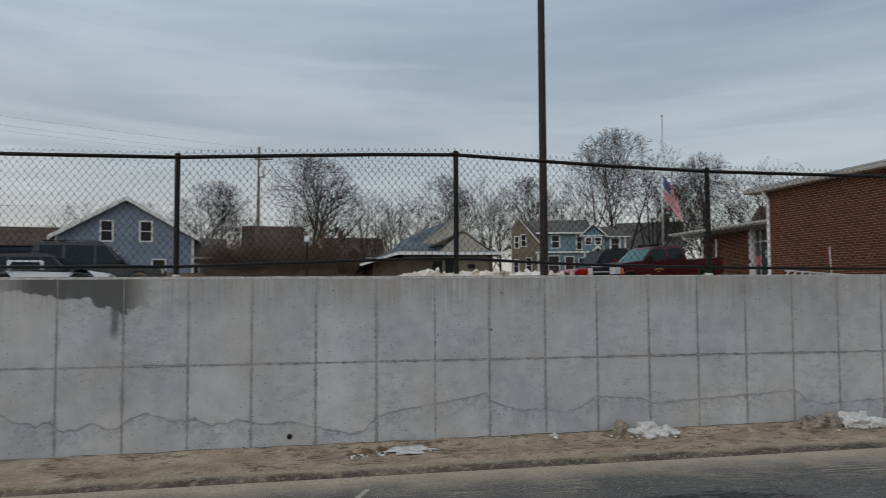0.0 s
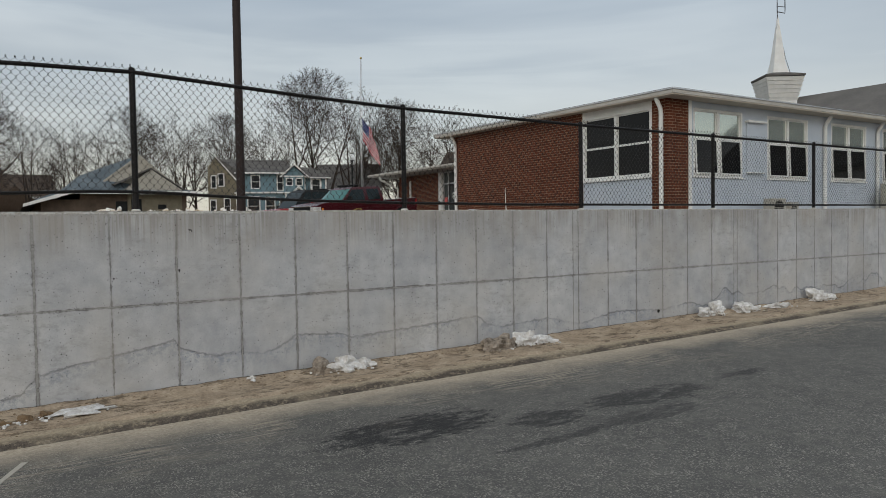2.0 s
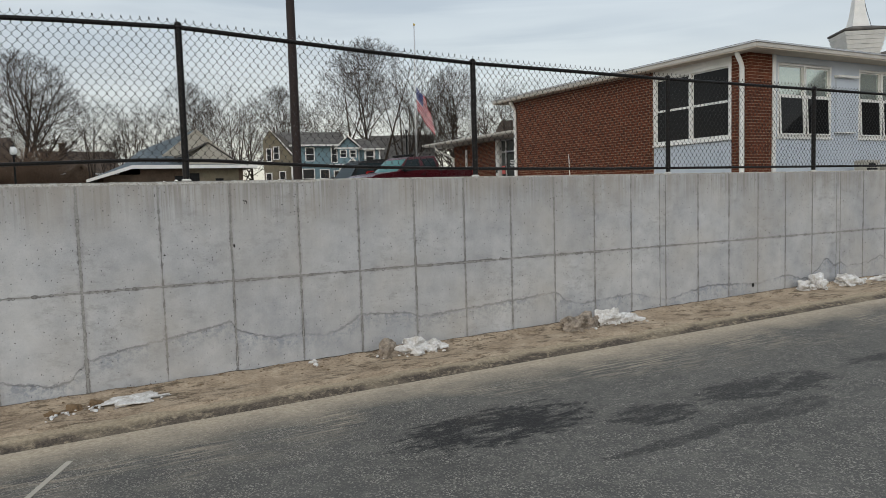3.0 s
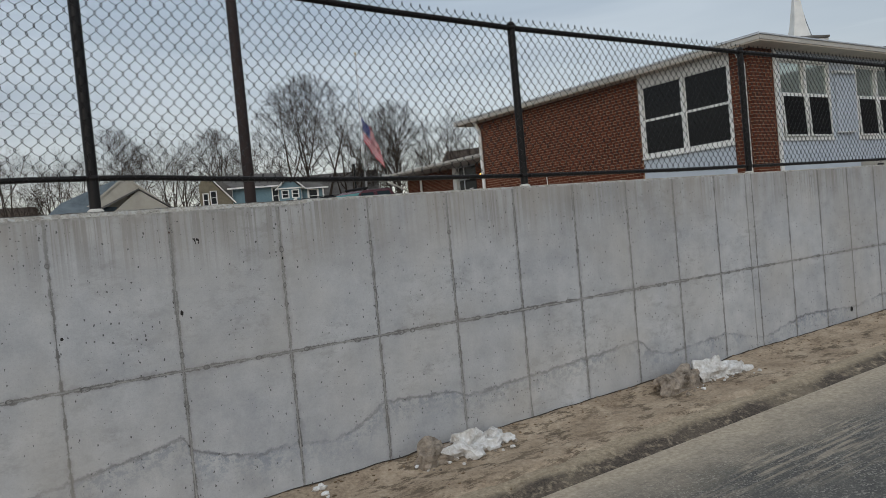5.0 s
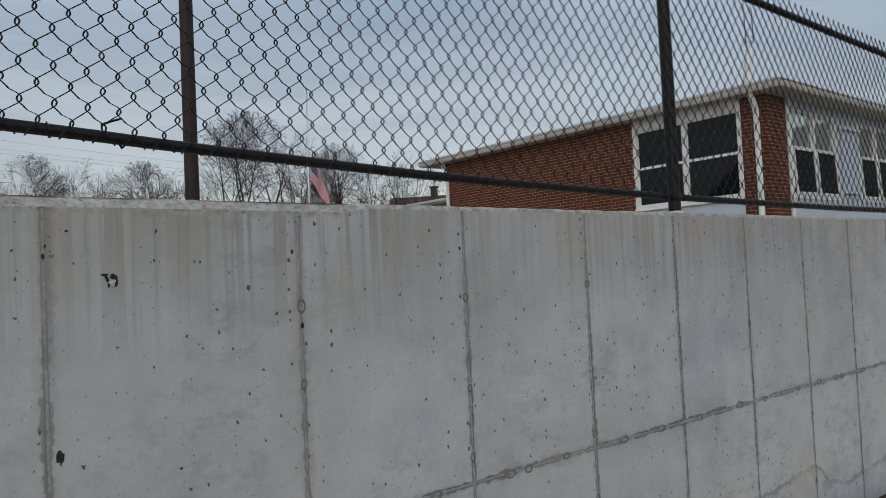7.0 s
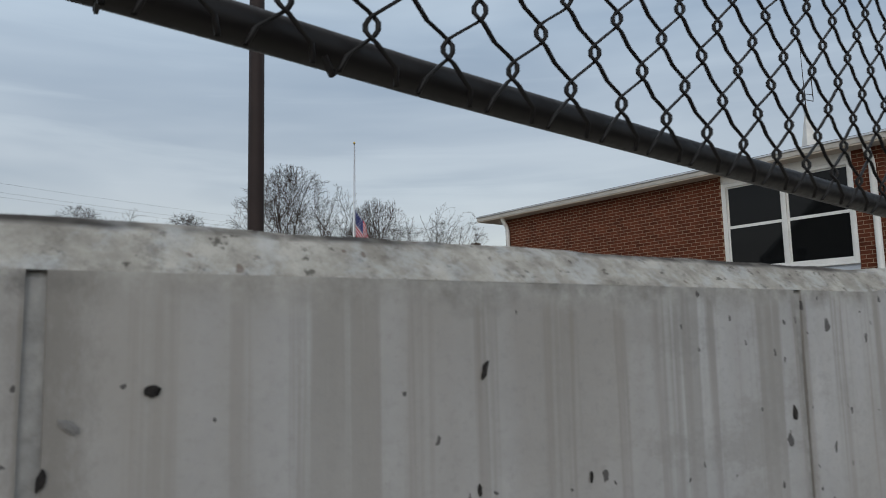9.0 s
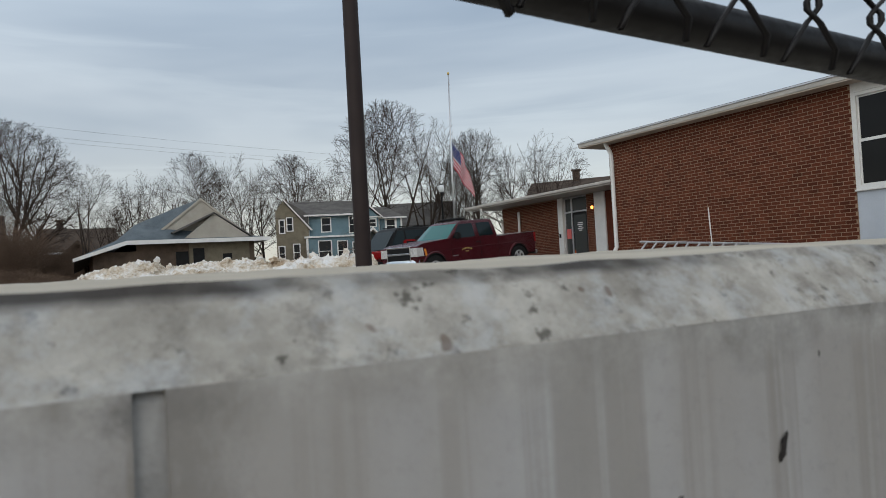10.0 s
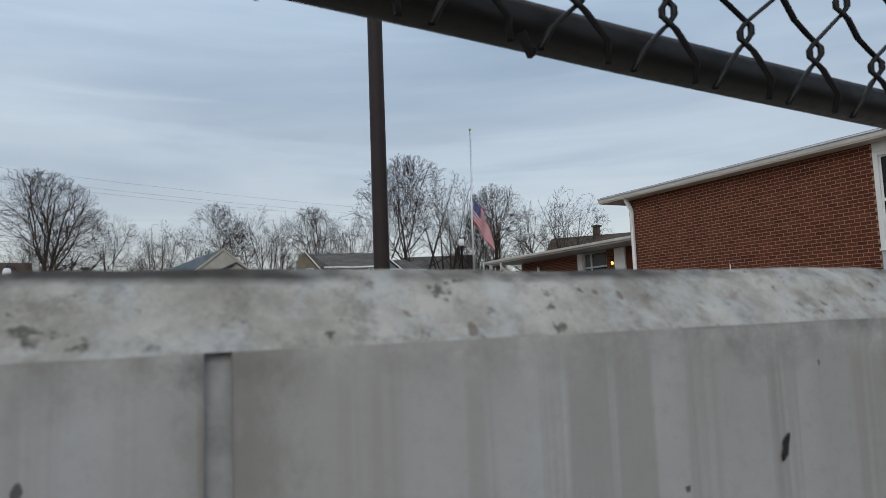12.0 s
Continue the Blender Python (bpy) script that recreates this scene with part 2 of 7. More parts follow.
    # grime that bled out of the form joints
    rag = calc(nt, "MULTIPLY", calc(nt, "SUBTRACT", calc(nt, "ADD", calc(nt, "MULTIPLY", tex(nt, pos, 24, 5, 0.75), 0.6), calc(nt, "MULTIPLY", tex(nt, pos, 5, 3, 0.6), 0.4)), 0.5), 0.085)
    dx = calc(nt, "ADD", calc(nt, "MULTIPLY", calc(nt, "MINIMUM", across, calc(nt, "SUBTRACT", 1.0, across)), 0.61), 0.0036)
    dz = calc(nt, "ABSOLUTE", calc(nt, "SUBTRACT", Z, 0.872))
    near = remap(nt, calc(nt, "ADD", dx, rag), 0.006, 0.0125, 1.0, 0.0)
    nearz = remap(nt, calc(nt, "ADD", dz, rag), 0.006, 0.0125, 1.0, 0.0)
    halo = calc(nt, "MULTIPLY", remap(nt, calc(nt, "ADD", calc(nt, "MINIMUM", dx, dz), calc(nt, "MULTIPLY", calc(nt, "SUBTRACT", tex(nt, pos, 4, 5, 0.75), 0.5), 0.16)), 0.0, 0.026, 1.0, 0.0), 0.30)
    edge_l = remap(nt, calc(nt, "ABSOLUTE", calc(nt, "SUBTRACT", calc(nt, "MINIMUM", dx, dz), 0.0042)), 0.0008, 0.0022, 0.85, 0.0)
    grime = calc(nt, "MAXIMUM", calc(nt, "MULTIPLY", calc(nt, "MAXIMUM", near, nearz), 0.88), halo)
    grime = calc(nt, "MULTIPLY", grime, calc(nt, "MAXIMUM", remap(nt, Z, 1.15, 1.65, 1.0, 0.45), remap(nt, X, -0.2, 1.0, 0.0, 0.9)))
    col = mixc(nt, grime, col, (0.105, 0.10, 0.096))
    col = mixc(nt, calc(nt, "MULTIPLY", edge_l, remap(nt, tex(nt, pos, 9, 4, 0.7), 0.36, 0.55, 0.3, 1.0)), col, (0.09, 0.085, 0.08))
    # brown wash under the coping, and its mottled lower edge
    wash = calc(nt, "MULTIPLY", remap(nt, Z, 1.30, 1.74), remap(nt, tex(nt, pos, 3.0, 4, 0.6, stretch=(2.0, 2.0, 0.3)), 0.34, 0.62))
    col = mixc(nt, calc(nt, "MULTIPLY", wash, 0.68), col, (0.265, 0.237, 0.205))
    lip = calc(nt, "ADD", Z, calc(nt, "MULTIPLY", calc(nt, "SUBTRACT", tex(nt, pos, 18, 5, 0.7), 0.5), 0.05))
    lipc = ramp(nt, tex(nt, pos, 26, 5, 0.7), [(0.38, (0.19, 0.18, 0.162)), (0.5, (0.31, 0.30, 0.28)), (0.62, (0.44, 0.43, 0.405))])
    col = mixc(nt, calc(nt, "MULTIPLY", remap(nt, lip, 1.754, 1.775), remap(nt, X, -0.40, -0.45)), col, lipc)
    # sooty blot on one joint, right under the chamfer
    bx = calc(nt, "DIVIDE", calc(nt, "ADD", X, 1.243), 0.014)
    bz = calc(nt, "DIVIDE", calc(nt, "SUBTRACT", Z, 1.770), 0.0065)
    bd = calc(nt, "ADD", calc(nt, "SQRT", calc(nt, "ADD", calc(nt, "MULTIPLY", bx, bx), calc(nt, "MULTIPLY", bz, bz))), calc(nt, "MULTIPLY", calc(nt, "SUBTRACT", tex(nt, pos, 150, 5, 0.75), 0.5), 1.9))
    col = mixc(nt, remap(nt, bd, 0.55, 1.35, 0.85, 0.0), col, (0.05, 0.05, 0.055))
    soot = calc(nt, "ADD", calc(nt, "ABSOLUTE", calc(nt, "ADD", X, 1.236)), calc(nt, "MULTIPLY", calc(nt, "SUBTRACT", tex(nt, pos, 75, 6, 0.8, stretch=(1, 1, 0.55)), 0.5), 0.055))
    col = mixc(nt, calc(nt, "MULTIPLY", remap(nt, soot, 0.002, 0.020, 0.72, 0.0), remap(nt, Z, 1.35, 1.6)), col, (0.13, 0.118, 0.105))
    # fine grime in the pores
    col = mixc(nt, remap(nt, tex(nt, pos, 130, 5, 0.75), 0.52, 0.68, 0.0, 0.30), col, (0.20, 0.195, 0.19))
    info = nt.nodes.new("ShaderNodeObjectInfo")
    col = mixc(nt, remap(nt, info.outputs["Random"], 0.0, 1.0, 0.0, 0.2), col, (0.30, 0.29, 0.275))
    # warm patches where the forms left oil
    col = mixc(nt, remap(nt, tex(nt, pos, 1.4, 3, 0.5), 0.42, 0.72, 0.0, 0.45), col, (0.43, 0.395, 0.35))
    # bug holes: few, uneven, in loose swarms
    wob = nt.nodes.new("ShaderNodeVectorMath")
    wob.operation = "ADD"
    wn2 = nt.nodes.new("ShaderNodeTexNoise")
    wn2.inputs["Scale"].default_value = 110.0
    nt.links.new(pos, wn2.inputs["Vector"])
    sc = nt.nodes.new("ShaderNodeVectorMath")
    sc.operation = "SCALE"
    sc.inputs["Scale"].default_value = 0.012
    nt.links.new(wn2.outputs["Color"], sc.inputs[0])
    nt.links.new(pos, wob.inputs[0])
    nt.links.new(sc.outputs["Vector"], wob.inputs[1])
    flat = nt.nodes.new("ShaderNodeSeparateXYZ")
    flat2 = nt.nodes.new("ShaderNodeCombineXYZ")
    nt.links.new(wob.outputs["Vector"], flat.inputs["Vector"])
    nt.links.new(flat.outputs["X"], flat2.inputs["X"])
    nt.links.new(calc(nt, "MULTIPLY", flat.outputs["Z"], 0.68), flat2.inputs["Y"])
    swarm = tex(nt, pos, 2.3, 3, 0.6)
    pit = None
    for cells, keep, most in ((45.0, 0.85, 0.115), (24.0, 0.83, 0.150), (8.0, 0.90, 0.048)):
        vor = nt.nodes.new("ShaderNodeTexVoronoi")
        vor.voronoi_dimensions = "2D"
        vor.inputs["Scale"].default_value, vor.inputs["Randomness"].default_value = cells, 1.0
        nt.links.new(flat2.outputs["Vector"], vor.inputs["Vector"])
        sepc = nt.nodes.new("ShaderNodeSeparateColor")
        nt.links.new(vor.outputs["Color"], sepc.inputs["Color"])
        luck = calc(nt, "ADD", sepc.outputs["Red"], calc(nt, "MULTIPLY", calc(nt, "SUBTRACT", swarm, 0.5), 0.6))
        size = calc(nt, "MULTIPLY", remap(nt, luck, keep, 1.2, most * 0.4, most), calc(nt, "GREATER_THAN", luck, keep))
        p = calc(nt, "LESS_THAN", vor.outputs["Distance"], size)
        pit = p if pit is None else calc(nt, "MAXIMUM", pit, p)
    col = mixc(nt, calc(nt, "MULTIPLY", pit, 0.88), col, (0.06, 0.056, 0.054))
    # damp spalled patch under the coping
    inx = calc(nt, "MULTIPLY", remap(nt, X, -6.5, -6.0), remap(nt, X, -4.85, -5.1), clamp=True)
    low = calc(nt, "ADD", remap(nt, X, -6.1, -5.0, 1.66, 1.42), calc(nt, "MULTIPLY", calc(nt, "SUBTRACT", tex(nt, pos, 5, 3, 0.6), 0.5), 0.35))
    damp = calc(nt, "MULTIPLY", inx, remap(nt, calc(nt, "SUBTRACT", Z, low), 0.0, 0.03), clamp=True)
    run = calc(nt, "ABSOLUTE", calc(nt, "SUBTRACT", calc(nt, "ADD", X, calc(nt, "MULTIPLY", calc(nt, "SUBTRACT", tex(nt, pos, 4, 4, 0.7), 0.5), 0.12)), -5.2))
    damp = calc(nt, "MAXIMUM", damp, calc(nt, "MULTIPLY", remap(nt, run, 0.02, 0.06, 0.8, 0.0), remap(nt, Z, 1.12, 1.25)), clamp=True)
    col = mixc(nt, calc(nt, "MULTIPLY", damp, 0.9), col, (0.07, 0.07, 0.065))
    nt.links.new(col, bs.inputs["Base Color"])
    h = calc(nt, "SUBTRACT", calc(nt, "ADD", calc(nt, "MULTIPLY", fine, 0.25), calc(nt, "MULTIPLY", mid, 0.5)), calc(nt, "MULTIPLY", pit, 1.2))
    bump(nt, bs, h, 0.4, 0.004)
    return m


def coping_concrete():
    m, nt, bs, pos = start("weathered_coping", 0.88, 0, 0.3)
    big = tex(nt, pos, 20.0, 5, 0.65)
    mid = tex(nt, pos, 70.0, 5, 0.7)
    fine = tex(nt, pos, 140.0, 4, 0.7)
    col = ramp(nt, calc(nt, "ADD", calc(nt, "MULTIPLY", big, 0.6), calc(nt, "MULTIPLY", mid, 0.4)), [(0.36, (0.235, 0.218, 0.19)), (0.5, (0.345, 0.325, 0.288)), (0.62, (0.48, 0.458, 0.412))])
    col = mixc(nt, remap(nt, tex(nt, pos, 55.0, 6, 0.8), 0.50, 0.64, 0.0, 0.5), col, (0.12, 0.108, 0.095))
    col = mixc(nt, remap(nt, tex(nt, pos, 85.0, 3, 0.7), 0.61, 0.68, 0.0, 0.75), col, (0.06, 0.055, 0.045))
    col = mixc(nt, remap(nt, tex(nt, pos, 32.0, 5, 0.7), 0.50, 0.62, 0.0, 0.48), col, (0.52, 0.535, 0.54))
    col = mixc(nt, remap(nt, tex(nt, pos, 50.0, 2, 0.6), 0.69, 0.72, 0.0, 0.6), col, (0.11, 0.065, 0.045))
    sep = nt.nodes.new("ShaderNodeSeparateXYZ")
    nt.links.new(pos, sep.inputs["Vector"])
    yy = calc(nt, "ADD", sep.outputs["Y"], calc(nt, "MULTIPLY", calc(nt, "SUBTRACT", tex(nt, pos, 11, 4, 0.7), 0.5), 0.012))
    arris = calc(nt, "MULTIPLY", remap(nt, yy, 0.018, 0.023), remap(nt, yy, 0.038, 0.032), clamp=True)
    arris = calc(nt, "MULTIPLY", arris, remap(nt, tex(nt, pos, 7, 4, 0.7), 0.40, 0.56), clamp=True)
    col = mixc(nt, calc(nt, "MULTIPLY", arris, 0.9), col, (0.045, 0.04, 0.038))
    # top face made paler in its colour, for the full sky light it gets
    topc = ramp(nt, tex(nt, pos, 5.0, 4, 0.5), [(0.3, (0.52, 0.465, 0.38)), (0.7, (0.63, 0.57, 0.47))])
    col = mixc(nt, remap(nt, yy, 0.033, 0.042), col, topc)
    nt.links.new(col, bs.inputs["Base Color"])
    bs.inputs["Specular IOR Level"].default_value = 0.08
    bump(nt, bs, calc(nt, "ADD", mid, calc(nt, "MULTIPLY", fine, 0.4)), 0.5, 0.004)
    return m


def asphalt_road():
    m, nt, bs, pos = start("worn_asphalt", 0.88, 0, 0.35)
    sep = nt.nodes.new("ShaderNodeSeparateXYZ")
    nt.links.new(pos, sep.inputs["Vector"])
    X, Y = sep.outputs["X"], sep.outputs["Y"]
    big = tex(nt, pos, 0.5, 4, 0.6)
    grain = tex(nt, pos, 95.0, 3, 0.75)
    vor = nt.nodes.new("ShaderNodeTexVoronoi")
    vor.inputs["Scale"].default_value = 112.0
    nt.links.new(pos, vor.inputs["Vector"])
    sepc = nt.nodes.new("ShaderNodeSeparateColor")
    nt.links.new(vor.outputs["Color"], sepc.inputs["Color"])
    col = ramp(nt, big, [(0.3, (0.066, 0.064, 0.060)), (0.7, (0.108, 0.104, 0.096))])
    stone = calc(nt, "MULTIPLY", remap(nt, sepc.outputs["Green"], 0.64, 0.98, 0.0, 0.8), remap(nt, tex(nt, pos, 5.0, 6, 0.8), 0.36, 0.60, 0.15, 1.0))
    col = mixc(nt, stone, col, (0.42, 0.395, 0.345))
    col = mixc(nt, remap(nt, tex(nt, pos, 6.0, 5, 0.7), 0.48, 0.64, 0.0, 0.5), col, (0.16, 0.152, 0.135))
    col = mixc(nt, remap(nt, grain, 0.5, 0.3, 0.0, 0.5), col, (0.03, 0.03, 0.03))
    # oil stains
    blots = None
    for cx, cy, rx, ry, k in ((0.0, -2.55, 0.75, 0.38, 1.0), (1.05, -3.0, 0.35, 0.22, 0.8), (2.25, -2.98, 0.7, 0.26, 0.75), (1.75, -3.45, 0.6, 0.16, 0.55), (0.75, -3.5, 0.6, 0.07, 0.6), (3.75, -2.95, 0.35, 0.09, 0.7)):
        u = calc(nt, "DIVIDE", calc(nt, "SUBTRACT", X, cx), rx)
        v = calc(nt, "DIVIDE", calc(nt, "SUBTRACT", Y, cy), ry)
        d = calc(nt, "SQRT", calc(nt, "ADD", calc(nt, "MULTIPLY", u, u), calc(nt, "MULTIPLY", v, v)))
        d = calc(nt, "ADD", d, calc(nt, "MULTIPLY", calc(nt, "SUBTRACT", tex(nt, pos, 3.4, 6, 0.75, stretch=(1, 2.2, 1)), 0.5), 2.6))
        b = calc(nt, "MULTIPLY", remap(nt, d, 1.04, 0.86, 0.0, k), remap(nt, tex(nt, pos, 4.0, 6, 0.75, stretch=(0.8, 1.9, 1)), 0.41, 0.49, 0.10, 1.0))
        blots = b if blots is None else calc(nt, "MAXIMUM", blots, b)
    col = mixc(nt, calc(nt, "MULTIPLY", blots, 0.95), col, (0.013, 0.013, 0.014))
    col = mixc(nt, calc(nt, "MULTIPLY", calc(nt, "MULTIPLY", blots, stone), 0.6), col, (0.16, 0.155, 0.145))
    # sand spread over the edge, with drag marks
    edge = calc(nt, "ADD", Y, calc(nt, "ADD", calc(nt, "MULTIPLY", calc(nt, "SUBTRACT", tex(nt, pos, 1.2, 4, 0.6), 0.5), 0.8), calc(nt, "MULTIPLY", calc(nt, "SUBTRACT", tex(nt, pos, 7.0, 4, 0.7, stretch=(0.5, 3.0, 1)), 0.5), 0.25)))
    sand = remap(nt, edge, -1.70, -1.15, 0.0, 1.0)
    drag = nt.nodes.new("ShaderNodeMapping")
    drag.inputs["Rotation"].default_value = (0, 0, 0.42)
    drag.inputs["Scale"].default_value = (1.2, 16.0, 1.0)
    nt.links.new(pos, drag.inputs["Vector"])
    rake = calc(nt, "MULTIPLY", remap(nt, tex(nt, drag.outputs["Vector"], 2.0, 3, 0.6), 0.46, 0.60), remap(nt, edge, -2.45, -1.7, 0.0, 0.65), clamp=True)
    sand = calc(nt, "MAXIMUM", sand, calc(nt, "MULTIPLY", rake, remap(nt, tex(nt, pos, 0.7, 2, 0.5), 0.42, 0.55)))
    sandc = ramp(nt, tex(nt, pos, 30, 4, 0.7), [(0.3, (0.31, 0.255, 0.19)), (0.7, (0.56, 0.48, 0.37))])
    col = mixc(nt, calc(nt, "MULTIPLY", sand, 0.92), col, sandc)
    nt.links.new(col, bs.inputs["Base Color"])
    bump(nt, bs, calc(nt, "ADD", grain, calc(nt, "MULTIPLY", sepc.outputs["Green"], 0.5)), 0.5, 0.006)
    return m


M_wall = concrete_wall()
M_coping = coping_concrete()
M_road = asphalt_road()
M_joint = plain("joint_grout", (0.17, 0.165, 0.16), (0.40, 0.39, 0.37), 22, 110, 0.9, relief=0.4)
M_top = plain("coping_concrete", (0.42, 0.41, 0.38), (0.60, 0.59, 0.55), 4, 50, 0.9, relief=0.3)


def berm_material():
    m, nt, bs, pos = start("sandy_asphalt_berm", 0.95, 0, 0.2)
    sep = nt.nodes.new("ShaderNodeSeparateXYZ")
    nt.links.new(pos, sep.inputs["Vector"])
    sand = ramp(nt, tex(nt, pos, 34, 4, 0.7), [(0.3, (0.24, 0.19, 0.13)), (0.7, (0.48, 0.40, 0.295))])
    tar = ramp(nt, tex(nt, pos, 60, 4, 0.7), [(0.3, (0.034, 0.029, 0.026)), (0.7, (0.13, 0.106, 0.085))])
    y = calc(nt, "ADD", sep.outputs["Y"], calc(nt, "MULTIPLY", calc(nt, "SUBTRACT", tex(nt, pos, 1.6, 5, 0.7), 0.5), 0.15))
    bare = calc(nt, "MULTIPLY", remap(nt, y, -1.09, -1.06), remap(nt, y, -0.84, -0.92), clamp=True)
    bare = calc(nt, "MULTIPLY", bare, calc(nt, "MULTIPLY", remap(nt, tex(nt, pos, 14, 5, 0.75), 0.30, 0.50), remap(nt, tex(nt, pos, 1.1, 3, 0.6), 0.32, 0.52, 0.5, 1.0)), clamp=True)
    nt.links.new(mixc(nt, bare, sand, tar), bs.inputs["Base Color"])
    bump(nt, bs, tex(nt, pos, 45, 4, 0.7), 0.8, 0.012)
    return m


def sand_material():
    m, nt, bs, pos = start("dirty_sand", 0.95, 0, 0.2)
    sep = nt.nodes.new("ShaderNodeSeparateXYZ")
    nt.links.new(pos, sep.inputs["Vector"])
    f = calc(nt, "ADD", calc(nt, "MULTIPLY", tex(nt, pos, 2.5, 5, 0.65), 0.6), calc(nt, "MULTIPLY", tex(nt, pos, 40, 4, 0.7), 0.4))
    col = ramp(nt, f, [(0.34, (0.22, 0.163, 0.114)), (0.5, (0.39, 0.305, 0.22)), (0.68, (0.55, 0.45, 0.34))])
    mud = calc(nt, "MULTIPLY", remap(nt, tex(nt, pos, 8.0, 6, 0.8, stretch=(0.6, 1.4, 1)), 0.50, 0.58), remap(nt, tex(nt, pos, 1.3, 3, 0.5), 0.36, 0.54), clamp=True)
    col = mixc(nt, calc(nt, "MULTIPLY", mud, 0.8), col, (0.085, 0.062, 0.042))
    # dark gap along the wall foot: its shade is put into the sand colour
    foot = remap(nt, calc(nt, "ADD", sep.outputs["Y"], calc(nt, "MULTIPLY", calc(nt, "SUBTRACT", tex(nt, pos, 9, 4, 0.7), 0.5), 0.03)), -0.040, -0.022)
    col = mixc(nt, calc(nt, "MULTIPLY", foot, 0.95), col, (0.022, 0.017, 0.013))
    nt.links.new(col, bs.inputs["Base Color"])
    bump(nt, bs, calc(nt, "ADD", tex(nt, pos, 40, 4, 0.7), calc(nt, "MULTIPLY", tex(nt, pos, 11, 4, 0.7), 1.2)), 0.8, 0.015)
    return m


M_berm = berm_material()
M_sand = sand_material()
M_lot = plain("lot_asphalt", (0.13, 0.125, 0.115), (0.22, 0.21, 0.19), 0.6, 60, 0.9, spec=0.3, relief=0.3)
M_earth = plain("bare_earth", (0.085, 0.055, 0.033), (0.235, 0.160, 0.095), 1.6, 22, 0.95, spec=0.2, relief=0.6, depth=0.02)
M_fence = plain("black_vinyl_coat", (0.0055, 0.0045, 0.0045), (0.011, 0.0088, 0.0085), 5, 120, 0.45, spec=0.24, relief=0.05)
M_bronze = plain("bronze_paint", (0.018, 0.0105, 0.0095), (0.032, 0.020, 0.017), 3, 60, 0.6, spec=0.25, relief=0.05)
M_brick = plain("red_brick", (0.070, 0.0185, 0.0092), (0.138, 0.040, 0.020), 3, 70, 0.9, spec=0.2, relief=0.4, piece=0.24)
M_mortar = plain("mortar", (0.22, 0.145, 0.097), (0.32, 0.22, 0.15), 5, 80, 0.95, spec=0.2, relief=0.4)
M_white = plain("white_paint", (0.62, 0.61, 0.58), (0.78, 0.77, 0.74), 2, 40, 0.55, spec=0.4, relief=0.06)
M_greyblock = plain("painted_block", (0.42, 0.46, 0.51), (0.52, 0.56, 0.61), 1.5, 40, 0.7, relief=0.15)
# warm light under the eave is put into the soffit's beige
M_soffit = plain("soffit_paint", (0.46, 0.39, 0.32), (0.60, 0.52, 0.43), 2, 40, 0.7, relief=0.05)
M_fascia = plain("weathered_fascia_paint", (0.40, 0.37, 0.33), (0.54, 0.505, 0.455), 1.5, 30, 0.6, spec=0.3, relief=0.06)


def heap_snow():
    m, nt, bs, pos = start("dirty_snow", 0.8, 0, 0.3)
    f = calc(nt, "ADD", calc(nt, "MULTIPLY", tex(nt, pos, 2.6, 6, 0.7), 0.65), calc(nt, "MULTIPLY", tex(nt, pos, 16, 5, 0.75), 0.35))
    col = ramp(nt, f, [(0.38, (0.38, 0.28, 0.18)), (0.47, (0.64, 0.55, 0.43)), (0.55, (0.83, 0.80, 0.75)), (0.66, (0.91, 0.915, 0.92))])
    crust = calc(nt, "MULTIPLY", remap(nt, tex(nt, pos, 24, 5, 0.8), 0.54, 0.62), remap(nt, tex(nt, pos, 1.8, 4, 0.6), 0.46, 0.62), clamp=True)
    col = mixc(nt, calc(nt, "MULTIPLY", crust, 0.75), col, (0.17, 0.115, 0.075))
    nt.links.new(col, bs.inputs["Base Color"])
    bump(nt, bs, calc(nt, "ADD", tex(nt, pos, 30, 5, 0.75), tex(nt, pos, 9, 4, 0.7)), 0.9, 0.03)
    return m


M_snow = heap_snow()
M_bark = plain("bare_bark", (0.028, 0.021, 0.017), (0.068, 0.052, 0.041), 1.5, 20, 0.95, spec=0.15, relief=0.0)
M_brush = plain("dead_brush", (0.075, 0.050, 0.036), (0.175, 0.120, 0.085), 1.0, 14, 0.95, spec=0.1, relief=0.0)
M_maroon = plain("maroon_car_paint", (0.055, 0.0078, 0.011), (0.072, 0.0105, 0.015), 2, 50, 0.26, spec=0.35, relief=0.0)
M_red = plain("red_car_paint", (0.24, 0.009, 0.010), (0.32, 0.014, 0.014), 2, 50, 0.25, spec=0.6, relief=0.0)
M_black = plain("black_plastic", (0.006, 0.006, 0.006), (0.016, 0.016, 0.016), 5, 80, 0.5, spec=0.18, relief=0.05)
M_rubber = plain("tyre_rubber", (0.010, 0.010, 0.010), (0.026, 0.025, 0.024), 8, 80, 0.85, spec=0.25, relief=0.3)
M_chrome = plain("chrome", (0.70, 0.70, 0.70), (0.86, 0.86, 0.86), 5, 60, 0.08, metal=1.0, relief=0.0)
M_alu = plain("aluminium", (0.50, 0.50, 0.51), (0.66, 0.66, 0.67), 6, 80, 0.38, metal=0.9, relief=0.05)
M_shingle = plain("grey_shingle", (0.075, 0.07, 0.065), (0.16, 0.15, 0.14), 1.2, 14, 0.92, spec=0.2, relief=0.4, depth=0.02)
M_teal_roof = plain("slate_blue_shingle", (0.07, 0.09, 0.105), (0.15, 0.175, 0.19), 1.2, 14, 0.9, spec=0.2, relief=0.4, depth=0.02)
M_brown_roof = plain("brown_shingle", (0.05, 0.038, 0.03), (0.11, 0.085, 0.068), 1.2, 14, 0.92, spec=0.2, relief=0.4, depth=0.02)
